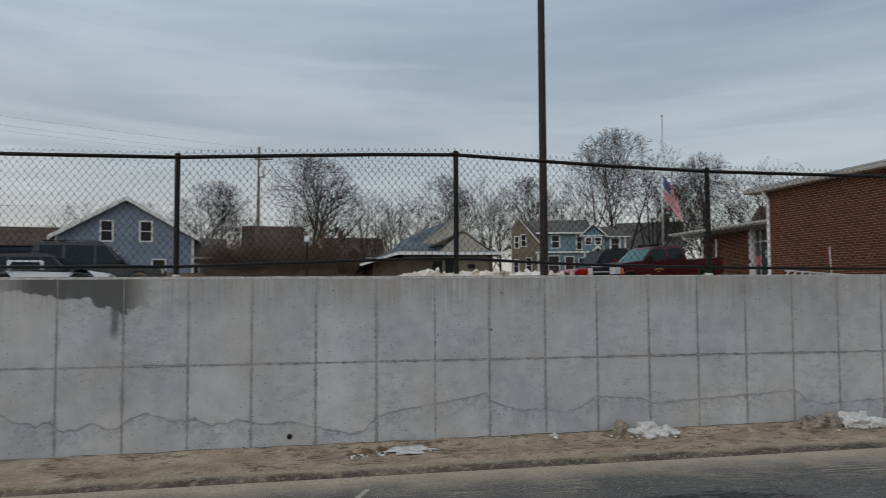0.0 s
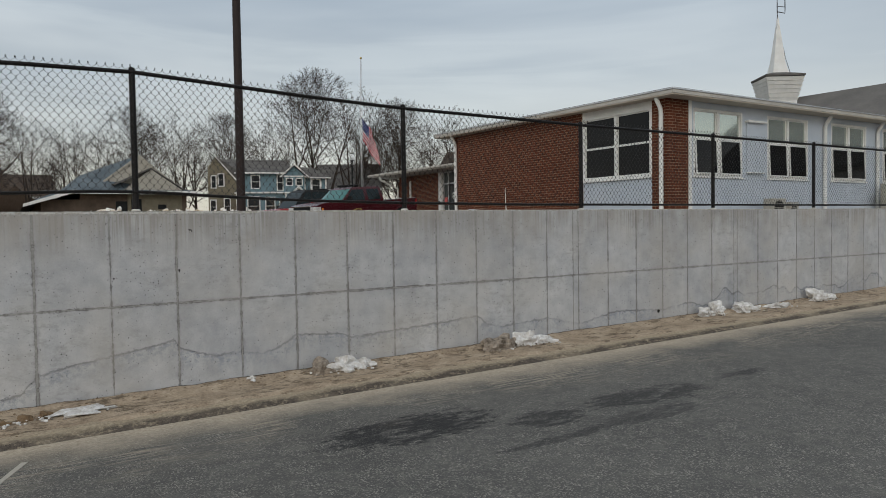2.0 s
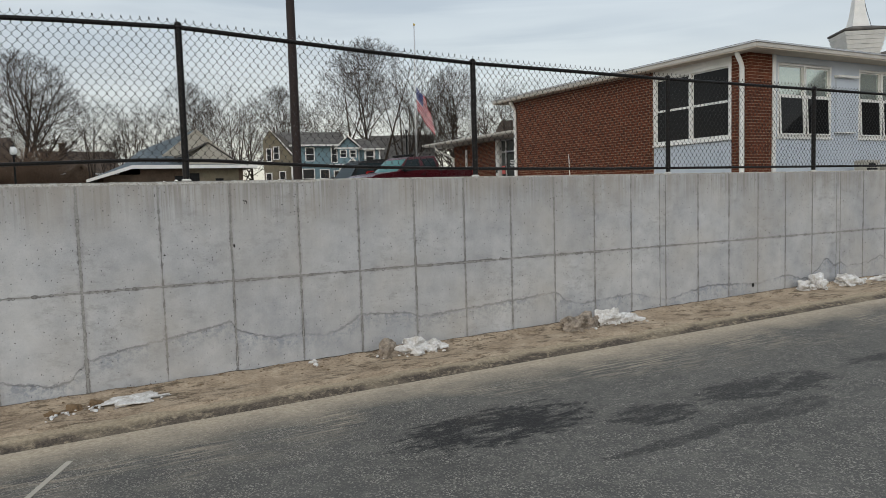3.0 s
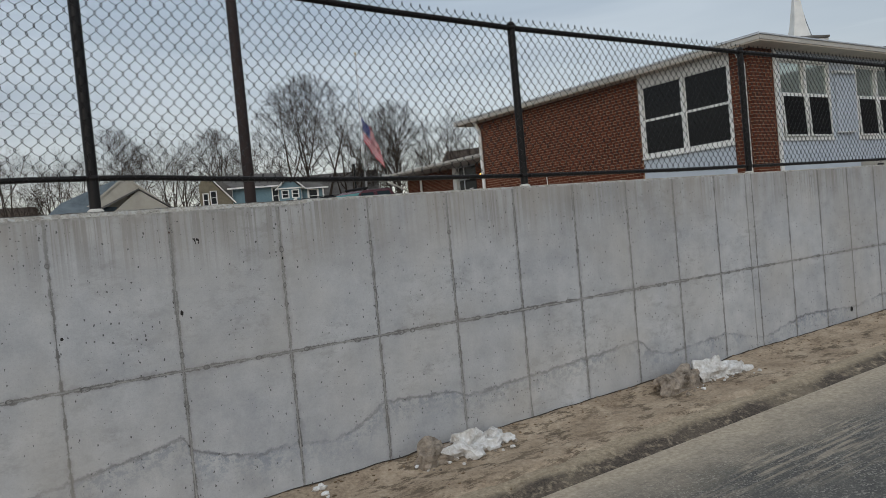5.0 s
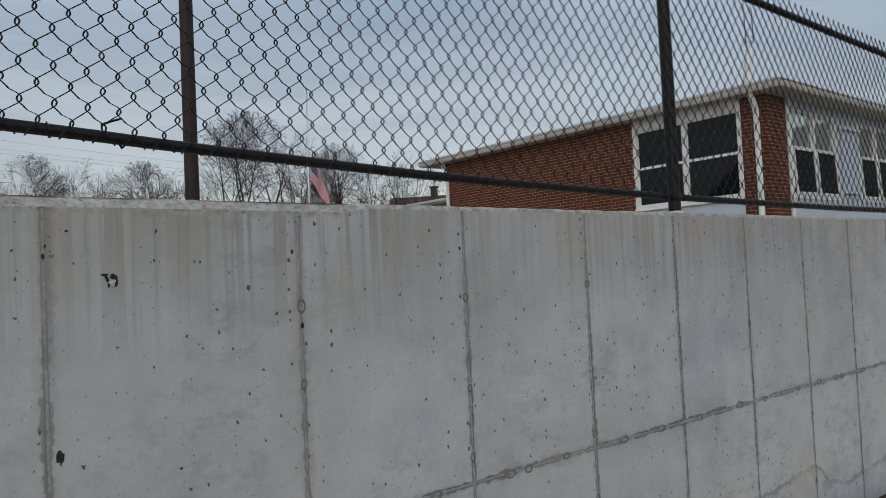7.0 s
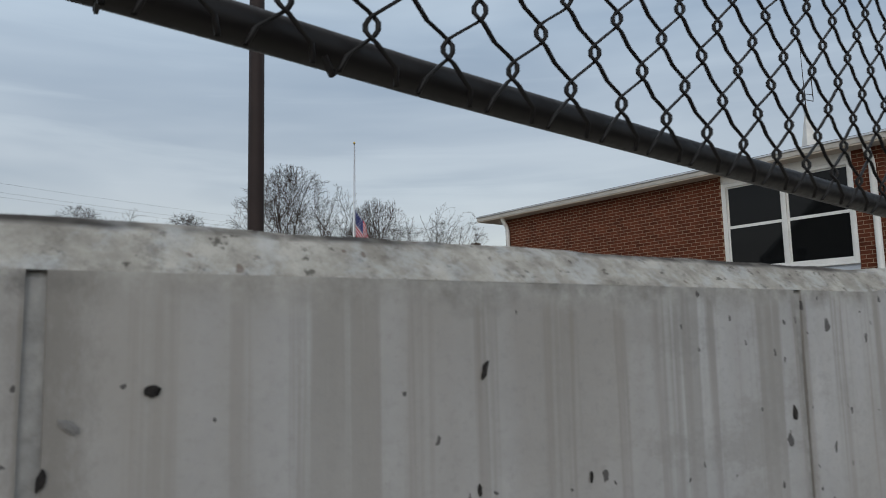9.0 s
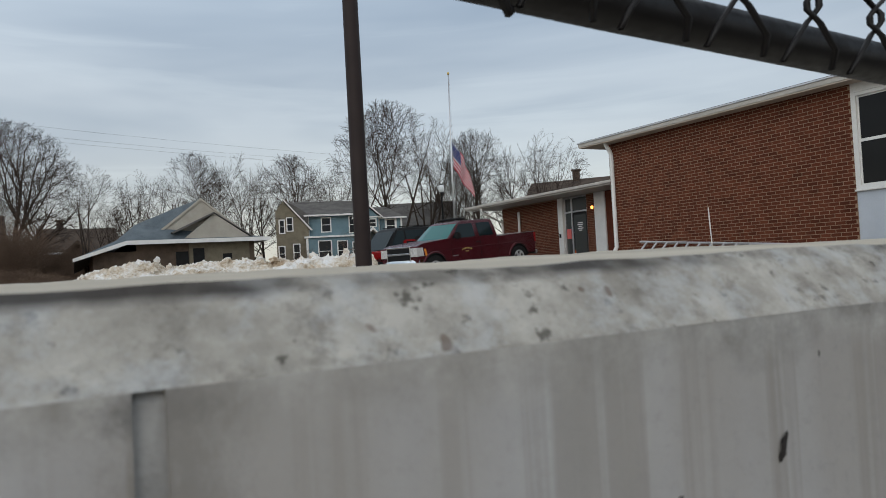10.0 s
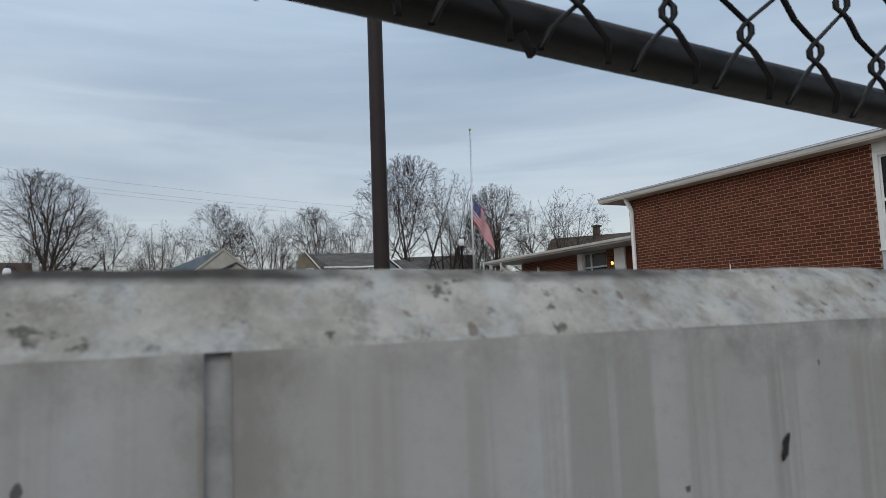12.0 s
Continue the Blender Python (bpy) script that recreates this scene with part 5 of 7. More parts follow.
        light = part("headlight", Shape().prism([(2.56, 0.92), (2.885, 0.92), (2.885, 1.20), (2.60, 1.20)], s * 0.66, s * 0.992), M_lens, t, bevel=0.01)
        part("marker_lens", Shape().prism([(2.42, 0.90), (2.50, 0.90), (2.55, 1.15), (2.47, 1.15)], s * 0.90, s * 0.990), M_amber, light)
        part("fog_light", Shape().lathe([(0.07, 0), (0.07, 0.02), (0.05, 0.025)], 14, pose(2.875, s * 0.72, 0.66, 0, 90, 0)), M_lens, t)
        part("tail_light", Shape().box(-3.035, s * 0.80, 0.98, -2.93, s * 0.99, 1.30), M_red, t, bevel=0.01)
        for x in (front, rear):
            wheel(t, x, s * 0.86, R, M_rim)
        part("bed_rail_cap", Shape().box(-2.98, s * 0.88, 1.338, -0.96, s * 0.97, 1.36), M_alu, t, bevel=0.006)
    def across_front(y, a, b):
        k = 0.16 * (abs(y) / 0.99) ** 3
        return [(2.60, y, a), (2.86 - k, y, a), (2.945 - k, y, a + 0.05), (2.955 - k, y, (a + b) / 2), (2.935 - k, y, b - 0.04), (2.90 - k, y, b), (2.60, y, b)]
    bumper = part("bumper", loft([across_front(-0.99 + 0.11 * i, 0.50, 0.82) for i in range(19)]), M_chrome, t, "chrome front bumper", smooth=True)
    smooth_by_angle(bumper, 40)
    part("bumper_intake", Shape().box(2.90, -0.45, 0.57, 2.962, 0.45, 0.68), M_black, bumper)
    part("number_plate", Shape().box(2.955, -0.02, 0.46, 2.97, 0.30, 0.62), M_globe, bumper, "pale blank number plate")
    part("air_dam", Shape().box(2.45, -0.85, 0.33, 2.72, 0.85, 0.50), M_black, t, bevel=0.02)
    grille = part("grille", Shape().box(2.78, -0.64, 0.80, 2.868, 0.64, 1.25), M_black, t, "black grille with chrome bars")
    part("grille_bar", Shape().box(2.84, -0.61, 0.995, 2.90, 0.61, 1.055).box(2.82, -0.64, 1.215, 2.89, 0.64, 1.265).box(2.82, -0.62, 0.78, 2.88, 0.62, 0.82).box(2.82, -0.65, 0.78, 2.89, -0.615, 1.255).box(2.82, 0.615, 0.78, 2.89, 0.65, 1.255), M_chrome, grille, bevel=0.008)
    part("rear_bumper", Shape().box(-3.12, -0.96, 0.52, -2.96, 0.96, 0.68), M_chrome, t, bevel=0.03)
    part("axle", Shape().tube((rear, -0.8, R), (rear, 0.8, R), 0.07).tube((front, -0.8, R), (front, 0.8, R), 0.06).box(-2.8, -0.45, 0.40, 2.4, -0.33, 0.55).box(-2.8, 0.33, 0.40, 2.4, 0.45, 0.55), M_black, t)
    bar = part("light_bar", Shape().box(0.20, -0.62, 2.00, 0.47, 0.62, 2.08), M_black, t, "low roof light bar", bevel=0.02)
    part("bar_foot", Shape().box(0.25, -0.55, 1.94, 0.37, -0.50, 2.00).box(0.25, 0.50, 1.94, 0.37, 0.55, 2.00), M_black, bar)
    for i in range(7):
        a = -0.21 + 0.07 * i
        part("door_lettering", Shape().box(0.62 + a - 0.022, 0.984, 0.995 - 0.9 * a * a, 0.62 + a + 0.022, 0.9885, 1.045 - 0.9 * a * a), M_gold, t, "gold lettering as plain bars")
    part("door_lettering", Shape().box(0.54, 0.984, 0.90, 0.70, 0.9885, 0.93), M_gold, t, "gold lettering as plain bars")
    part("door_lettering", Shape().box(1.05, 0.984, 0.80, 1.32, 0.9885, 0.825), M_alu, t, "small silver badge")
    return t


def suv(name, m, label, paint, top, length=4.7, height=1.8):
    t = thing(name, far(m, False), label, "car")
    h = length / 2
    f, r = h - 0.9, -h + 0.95
    R = 0.36
    belt = height * 0.57
    outline = [(h - 0.05, 0.42), (h, 0.60), (h - 0.02, belt * 0.82), (h - 0.25, belt * 0.94), (h * 0.42, belt), (-h + 0.1, belt * 1.03), (-h, belt * 0.9), (-h, 0.55), (-h + 0.1, 0.42)]
    outline += [(r - 0.45, 0.42)] + arc(r, 0.40, 0.43, 172, 8, 8) + [(f - 0.48, 0.38)] + arc(f, 0.40, 0.43, 172, 8, 8) + [(f + 0.46, 0.40)]
    b = part("body", Shape().prism(outline, -0.92, 0.92), paint, t, bevel=0.05, segments=3)
    smooth_by_angle(b, 32)
    def ring(z, x0, x1, w):
        return [(x0, -w, z), (x0, w, z), (x1, w, z), (x1, -w, z)]
    c = part("cabin", loft([ring(belt - 0.02, h * 0.45, -h + 0.14, 0.88), ring(height - 0.10, h * 0.16, -h + 0.34, 0.74), ring(height, h * 0.08, -h + 0.42, 0.66)]), top, t, bevel=0.04, segments=2)
    smooth_by_angle(c, 35)
    k = (height - 0.14 - belt) / (height - 0.10 - belt)
    for s in (1, -1):
        for x0, x1 in ((h * 0.36, h * 0.02), (-h * 0.02, -h * 0.42), (-h * 0.47, -h * 0.78)):
            part("side_window", Shape().add([(x0, s * 0.886, belt + 0.03), (x1, s * 0.886, belt + 0.03), (x1 - 0.01, s * 0.762, height - 0.13), (min(x0, h * 0.14), s * 0.762, height - 0.13)], [(0, 1, 2, 3)]), M_carglass, t)
        if top is not paint:
            part("door_pillar", Shape().box(-h * 0.46, s * 0.84, belt, -h * 0.40, s * 0.895, belt + 0.34).box(-h * 0.46, s * 0.84, belt + 0.30, h * 0.02, s * 0.87, belt + 0.37).box(h * 0.0, s * 0.85, belt, h * 0.05, s * 0.895, belt + 0.34), paint, t, "red painted pillar")
        part("headlight", Shape().box(h - 0.16, s * 0.55, belt * 0.68, h + 0.005, s * 0.90, belt * 0.82), M_lens, t, bevel=0.015)
        part("wing_mirror", Shape().box(h * 0.34, s * 0.90, belt + 0.02, h * 0.42, s * 1.08, belt + 0.16), M_black, t, bevel=0.02)
        for x in (f, r):
            wheel(t, x, s * 0.80, R, M_alu, 0.23)
    part("windshield", Shape().add([(h * 0.455, -0.78, belt + 0.02), (h * 0.455, 0.78, belt + 0.02), (h * 0.185, 0.66, height - 0.12), (h * 0.185, -0.66, height - 0.12)], [(0, 1, 2, 3)]), M_carglass, t)
    part("bumper", Shape().box(h - 0.12, -0.88, 0.44, h + 0.06, 0.88, 0.62), M_black, t, bevel=0.03)
    part("grille", Shape().box(h - 0.05, -0.5, 0.66, h + 0.01, 0.5, belt * 0.80), M_black, t, bevel=0.01)
    part("roof_rack", Shape().box(-h + 0.6, -0.62, height + 0.03, h * 0.05, -0.58, height + 0.06).box(-h + 0.6, 0.58, height + 0.03, h * 0.05, 0.62, height + 0.06).box(-h * 0.5, -0.6, height - 0.01, -h * 0.5 + 0.05, 0.6, height + 0.06), M_black, t)
    return t


pickup("pickup_truck", pose(11.76, 23.12, 1.335, 0, 3.4, 195.5) @ Matrix.Diagonal((1.07, 0.98, 1.06, 1)), "maroon extended-cab pickup with chrome grille and wheels parked in the yard", M_maroon)
suv("parked_car", pose(11.0, 26.6, lot_z(11, 26.6) + 0.02, 0, 1.5, 190), "red off-road car with a black top parked behind the pickup", M_red, M_black, 4.5, 2.05)
suv("parked_car", pose(-11.85, 22.0, lot_z(-12, 22), 0, 0, 8), "black car parked beyond the yard", M_carblack, M_carblack, 4.9, 1.98)
suv("parked_car", pose(-12.9, 19.6, lot_z(-13, 20), 0, 0, 8), "white car parked beside the black one", M_carwhite, M_carblack, 4.4, 1.45)

# ---- dumpster ----
d = thing("dumpster", far(pose(-20.0, 36.0, lot_z(-20, 36), 0, 0, 5), False), "dark blue steel dumpster with a yellow sticker", "dumpster")
part("bin", Shape().add([(-2.2, -0.9, 0.15), (2.2, -0.9, 0.15), (2.2, 0.9, 0.15), (-2.2, 0.9, 0.15), (-2.3, -1.15, 2.5), (2.3, -1.15, 2.5), (2.3, 1.15, 2.5), (-2.3, 1.15, 2.5)], [(3, 2, 1, 0), (4, 5, 6, 7), (0, 1, 5, 4), (1, 2, 6, 5), (2, 3, 7, 6), (3, 0, 4, 7)]), M_dumpblue, d, bevel=0.03)
for x in (-1.6, -0.8, 0, 0.8, 1.6):
    part("rib", Shape().box(x - 0.05, -1.12, 0.3, x + 0.05, -0.95, 2.4), M_dumpblue, d, bevel=0.01)
part("lid", Shape().box(-2.35, -1.2, 2.5, 2.35, 1.2, 2.58), M_black, d, bevel=0.02)
part("sticker", Shape().box(-0.55, -1.14, 1.55, -0.25, -1.128, 1.95), M_yellow, d)
part("foot", Shape().box(-2.0, -0.8, 0, -1.8, 0.8, 0.15).box(1.8, -0.8, 0, 2.0, 0.8, 0.15), M_black, d)

# ---- flagpole with a flag at half mast, lamps ----
fx, fy = 17.5, 33.7
FLAG_Z = lot_z(fx, fy)
fp = thing("flagpole", pose(fx - 0.55, fy - 0.6, FLAG_Z), "slim white flagpole with a striped flag at half mast", "flagpole")
part("mast", Shape().path([(0, 0, 0), (0, 0, 5.2), (0.1, 0, 10.4)], [0.06, 0.05, 0.025], 12), M_alu, fp, smooth=True)
part("finial", Shape().lathe([(0.02, 0), (0.06, 0.04), (0.07, 0.09), (0.04, 0.14), (0.005, 0.16)], 12, pose(0.1, 0, 10.39)), M_gold, fp, smooth=True)
part("halyard", Shape().path([(0.06, -0.07, 1.3), (0.09, -0.08, 6.0), (0.13, -0.04, 10.25)], 0.006, 4), M_flagwhite, fp)


def flag_point(u, v):
    """A limp flag: u from the mast outwards, v from its head down."""
    w, h = 2.3, 1.35
    fall = u ** 1.15
    x = 0.08 + w * u * 0.46 + 0.05 * math.sin(5 * u + 2.0 * v) + 0.10 * v * u
    y = 0.16 * math.sin(9.0 * u + 2.5 * v) * (0.25 + u) * 0.8
    z = 6.78 - h * v * 1.05 - fall * w * 0.70 - 0.04 * math.sin(7 * u)
    return (x, y, z)


def flag_patch(u0, u1, v0, v1, n, k):
    s = Shape()
    for j in range(k + 1):
        for i in range(n + 1):
            s.v.append(flag_point(u0 + (u1 - u0) * i / n, v0 + (v1 - v0) * j / k))
    s.f = [(j * (n + 1) + i, j * (n + 1) + i + 1, (j + 1) * (n + 1) + i + 1, (j + 1) * (n + 1) + i) for j in range(k) for i in range(n)]
    return s


for i in range(13):
    v0, v1 = i / 13, (i + 1) / 13
    part("flag_stripe", flag_patch(0.40 if i < 7 else 0.0, 1.0, v0, v1, 16, 1), M_flagred if i % 2 == 0 else M_flagwhite, fp, "red flag stripe" if i % 2 == 0 else "white flag stripe", smooth=True)
part("flag_canton", flag_patch(0.0, 0.40, 0.0, 7 / 13, 10, 8), M_flagblue, fp, "dark blue flag field", smooth=True)
stars = Shape()
for j in range(5):
    for i in range(6):
        u, v = 0.035 + i * 0.063, (0.06 + j * 0.105)
        p = Vector(flag_point(u, v))
        for off in (-0.012, 0.012):
            stars.lathe([(0.022, -0.002), (0.022, 0.002)], 5, Matrix.Translation(p + Vector((0, off, 0))) @ pose(0, 0, 0, 90, 0, 0))
part("flag_stars", stars, M_flagwhite, fp)


def street_lamp(x, y, z, h):
    t = thing("street_lamp", pose(x, y, z), "black post lamp with a pale glass globe", "street lamp", "post lamps")
    post = part("post", Shape().lathe([(0.16, 0), (0.16, 0.12), (0.11, 0.18), (0.10, 0.5), (0.055, 0.62), (0.042, h - 0.62), (0.06, h - 0.58), (0.05, h - 0.52)], 14), M_black, t)
    smooth_by_angle(post, 40)
    part("collar", Shape().lathe([(0.05, h - 0.53), (0.11, h - 0.49), (0.11, h - 0.46)], 14), M_black, t, smooth=True)
    part("globe", Shape().lathe([(0.09, h - 0.46), (0.15, h - 0.40), (0.165, h - 0.28), (0.14, h - 0.14), (0.09, h - 0.07)], 16), M_globe, t, "pale frosted globe", smooth=True)
    part("cap", Shape().lathe([(0.10, h - 0.07), (0.06, h - 0.02), (0.015, h + 0.03), (0.01, h + 0.07)], 12), M_black, t, smooth=True)
    return t


street_lamp(-4.56, 33.4, 1.23, 3.4)
street_lamp(16.72, 34.0, lot_z(16.7, 34), 4.62)


# ---- houses ----
def house_window(parent, m, w, h):
    g = new("window")
    g.parent = parent
    g.matrix_local = m
    t = 0.11
    part("window_frame", Shape().box(-w / 2 - t, -0.05, -t, w / 2 + t, 0.02, 0).box(-w / 2 - t, -0.05, h, w / 2 + t, 0.02, h + t).box(-w / 2 - t, -0.05, 0, -w / 2, 0.02, h).box(w / 2, -0.05, 0, w / 2 + t, 0.02, h).box(-w / 2, -0.04, h * 0.5 - 0.03, w / 2, 0.01, h * 0.5 + 0.03), M_white, g)
    part("pane", Shape().box(-w / 2, -0.012, 0, w / 2, 0.01, h), M_farpane, g)
    return g


def boards(parent, x0, x1, z0, z1, y, mat, step=0.16):
    """Clapboards: each one a thin sloping board."""
    s = Shape()
    z = z0
    while z < z1 - 0.02:
        t = min(z + step, z1)
        s.add([(x0, y, z), (x1, y, z), (x1, y - 0.022, z), (x0, y - 0.022, z), (x0, y - 0.002, t), (x1, y - 0.002, t)], [(0, 1, 2, 3), (3, 2, 5, 4), (0, 3, 4), (1, 5, 2)])
        z += step
    ob = part("siding", s, mat, parent)
    return tagged(ob, kind="stuff")


def gable_house(name, m, label, w, d, h, rise, wall_mat, roof_mat, windows=(), over=0.35, trim=M_white, side=()):
    """The gable looks to local -y; the ridge runs along y. Origin: middle of the front wall at the ground."""
    t = thing(name, far(m), label, "house")
    part("wall", Shape().prism([(-w / 2, 0), (w / 2, 0), (w / 2, h), (0, h + rise), (-w / 2, h)], 0, d), wall_mat, t)
    boards(t, -w / 2, w / 2, 0, h, 0, wall_mat)
    k = over * rise / (w / 2)
    roof = part("roof", Shape().prism([(-w / 2 - over, h - k), (0, h + rise), (w / 2 + over, h - k), (w / 2 + over, h - k + 0.16), (0, h + rise + 0.18), (-w / 2 - over, h - k + 0.16)], -over, d + over), roof_mat, t)
    for s in (1, -1):
        part("bargeboard", Shape().prism([(s * (w / 2 + over + 0.02), h - k - 0.12), (s * (w / 2 + over + 0.02), h - k + 0.20), (0, h + rise + 0.22), (0, h + rise - 0.10)], -over - 0.06, -over - 0.004), trim, roof)
        part("eave_board", Shape().box(s * (w / 2 + over) - 0.04, -over, h - k - 0.12, s * (w / 2 + over) + 0.04, d + over, h - k + 0.04), trim, roof)
        part("corner_board", Shape().box(s * w / 2 - 0.09, -0.04, 0, s * w / 2 + 0.09, 0.06, h), trim, t)
    for x, z, ww, hh in windows:
        house_window(t, pose(x, -0.03, z), ww, hh)
    for y, z, ww, hh in side:
        house_window(t, pose(-w / 2 - 0.03, y, z, 0, 0, -90), ww, hh)
    return t


def eave_house(name, m, label, w, d, h, rise, wall_mat, roof_mat, windows=(), over=0.35, chimney=None):
    """The long eave looks to local -y; the ridge runs along x. Origin: middle of the front wall at the ground."""
    t = thing(name, far(m), label, "house")
    turn = pose(0, d / 2, 0, 0, 0, 90)
    part("wall", Shape().prism([(-d / 2, 0), (d / 2, 0), (d / 2, h), (0, h + rise), (-d / 2, h)], -w / 2, w / 2, turn), wall_mat, t)
    boards(t, -w / 2, w / 2, 0, h, 0, wall_mat)
    k = over * rise / (d / 2)
    roof = part("roof", Shape().prism([(-d / 2 - over, h - k), (0, h + rise), (d / 2 + over, h - k), (d / 2 + over, h - k + 0.16), (0, h + rise + 0.18), (-d / 2 - over, h - k + 0.16)], -w / 2 - over, w / 2 + over, turn), roof_mat, t)
    part("eave_board", Shape().box(-w / 2 - over, -over - 0.05, h - k - 0.10, w / 2 + over, -over + 0.04, h - k + 0.10), M_white, roof)
    for s in (1, -1):
        part("corner_board", Shape().box(s * w / 2 - 0.09, -0.04, 0, s * w / 2 + 0.09, 0.06, h), M_white, t)
    for x, z, ww, hh in windows:
        house_window(t, pose(x, -0.03, z), ww, hh)
    if chimney is not None:
        part("chimney", Shape().box(chimney - 0.30, d / 2 - 0.30, h + rise - 0.6, chimney + 0.30, d / 2 + 0.30, h + rise + 1.0).box(chimney - 0.42, d / 2 - 0.42, h + rise + 0.95, chimney + 0.42, d / 2 + 0.42, h + rise + 1.08), M_brownwood, t)
    return t


# low tan house with a skirt roof
hip = thing("bungalow", pose(1.25, 40.4, 1.40), "low tan house with a sweeping slate-blue roof and white eaves", "house")
HW, HD, HH = 7.5, 16.0, 2.57
part("wall", Shape().box(-1.6, 0.8, -0.3, HW - 0.7, HD - 0.5, 2.05).box(0.5, 0.8, 2.05, HW - 0.7, HD - 0.5, HH - 0.02), M_brownwood, hip)
# tan wall under the eave: its shade is put in by darker siding
part("wall_panel", Shape().box(3.2, 0.72, 0, HW - 1.0, 0.79, HH - 0.03), M_olive, hip, "tan wall darkened for the eave's shade")
sweep = [(-2.5, 0.0, 1.74), (0.0, -0.02, HH), (1.95, 1.0, 3.26), (3.98, 1.02, 4.92), (2.05, 1.9, 4.20), (0.55, 1.7, 3.55), (-0.45, 0.95, 2.68)]
back = [(x, HD, z - 0.5) for x, y, z in sweep]
part("main_roof", Shape().add(sweep + back, [(0, 1, 6), (1, 2, 5, 6), (2, 3, 4, 5), (3, 10, 11, 4), (4, 11, 12, 5), (5, 12, 13, 6), (6, 13, 7, 0)]), M_teal_roof, hip, "slate-blue shingle roof")
part("main_roof", Shape().add([(3.98, 1.0, 4.90), (3.98, HD - 1, 4.90), (6.5, HD - 1, 2.78), (6.5, 1.0, 2.78), (HW, HD, HH), (HW, 0, HH)], [(0, 1, 2, 3), (3, 2, 4, 5)]), M_teal_roof, hip)
part("skirt_roof", Shape().add([(0, -0.02, HH), (HW, -0.02, HH), (6.45, 1.0, 2.80), (1.95, 1.0, 3.26)], [(0, 1, 2, 3)]), M_teal_roof, hip)
part("gable", Shape().prism([(1.90, 3.20), (6.50, 2.74), (3.98, 4.84)], 0.98, 1.4), M_tan, hip, "tan gable wall")
part("rake_board", Shape().prism([(1.80, 3.22), (3.98, 4.94), (6.55, 2.80), (6.45, 2.73), (3.98, 4.81), (1.92, 3.15)], 0.90, 0.975), M_tan, hip)
part("dormer_gable", Shape().prism([(2.9, HH + 0.05), (6.55, HH + 0.05), (4.56, 4.00)], 0.35, 0.97), M_tan, hip, "tan dormer gable")
part("dormer_roof", Shape().prism([(2.35, HH + 0.35), (4.56, 4.00), (4.56, 4.09), (2.25, HH + 0.42)], 0.15, 1.0).prism([(4.56, 4.02), (6.60, HH + 0.10), (6.64, HH + 0.14), (4.56, 4.08)], 0.28, 1.0), M_shingle, hip)
part("eave_board", Shape().prism([(0, HH - 0.19), (HW + 0.05, HH - 0.19), (HW + 0.05, HH + 0.03), (0, HH + 0.03), (-2.55, 1.76), (-2.55, 1.58)], -0.08, -0.03).box(HW + 0.01, -0.06, HH - 0.17, HW + 0.06, HD, HH + 0.02), M_white, hip, "white eave board")
part("eave_soffit", Shape().box(0, 0, HH - 0.05, HW, HD, HH - 0.012), M_brownwood, hip)
part("dark_window", Shape().box(2.5, 0.70, 0.75, 3.15, 0.795, 1.95), M_black, hip, "dark unlit window")
part("door_hole", Shape().box(3.40, 0.66, 0.0, 4.0, 0.715, 2.1), M_black, hip, "dark doorway")
part("small_vent", Shape().box(5.0, 0.67, 1.45, 5.5, 0.715, 1.75), M_black, hip)

# teal house with an olive shingled gable end
th = thing("teal_house", pose(20.02, 62.0, 2.65, 0, 0, -15) @ Matrix.Diagonal((0.87, 1, 0.75, 1)), "two-storey teal clapboard house with white trim and grey roofs", "house")
part("wall", Shape().box(-2.6, 0, -1.4, 3.0, 8, 5.75), M_blue, th)
boards(th, -2.6, 3.0, 0, 5.75, 0, M_blue, 0.18)
part("gable_wing", Shape().prism([(-5.9, -1.4), (-2.6, -1.4), (-2.6, 4.2), (-5.1, 7.55), (-5.9, 6.4)], -0.5, 7.5), M_olive, th, "olive shingled wing")
part("rake_board", Shape().prism([(-2.35, 3.92), (-2.2, 3.98), (-5.1, 7.9), (-5.1, 7.72)], -0.75, -0.51), M_white, th)
part("wing_roof", Shape().add([(-2.2, -0.75, 4.0), (-5.1, -0.75, 7.92), (-5.1, 7.5, 7.92), (-2.2, 7.5, 4.0)], [(0, 1, 2, 3)]), M_shingle, th)
part("side_roof", Shape().prism([(-5.1, 7.85), (-2.25, 3.98), (-2.58, 3.98), (-2.58, 5.9), (-3.4, 6.6)], -0.48, -0.40), M_shingle, th)
part("main_roof", Shape().add([(-3.0, -0.5, 5.75), (3.4, -0.5, 5.75), (3.4, 8.4, 5.75), (-3.0, 8.4, 5.75), (-5.0, 4.0, 8.0), (3.4, 4.0, 7.95)], [(0, 1, 5, 4), (1, 2, 5), (2, 3, 4, 5), (3, 0, 4), (3, 2, 1, 0)]), M_shingle, th)
part("eave_board", Shape().box(-3.05, -0.56, 5.60, 3.45, -0.50, 5.82), M_white, th)
part("porch_roof", Shape().box(-3.1, -1.5, 2.95, 3.0, 0.0, 3.15), M_white, th, "white porch roof")
part("porch_wall", Shape().box(-2.7, -1.3, -1.4, 2.6, -0.1, 2.95), M_blue, th)
part("porch_post", Shape().box(-2.95, -1.42, -1.4, -2.72, -1.2, 2.95), M_white, th)
part("porch_post", Shape().box(2.4, -1.42, -1.4, 2.6, -1.2, 2.95), M_white, th)
part("corner_board", Shape().box(-2.7, -0.06, 3.15, -2.5, 0.02, 5.75), M_white, th)
part("corner_board", Shape().box(2.9, -0.06, 3.15, 3.1, 0.02, 5.75), M_white, th)
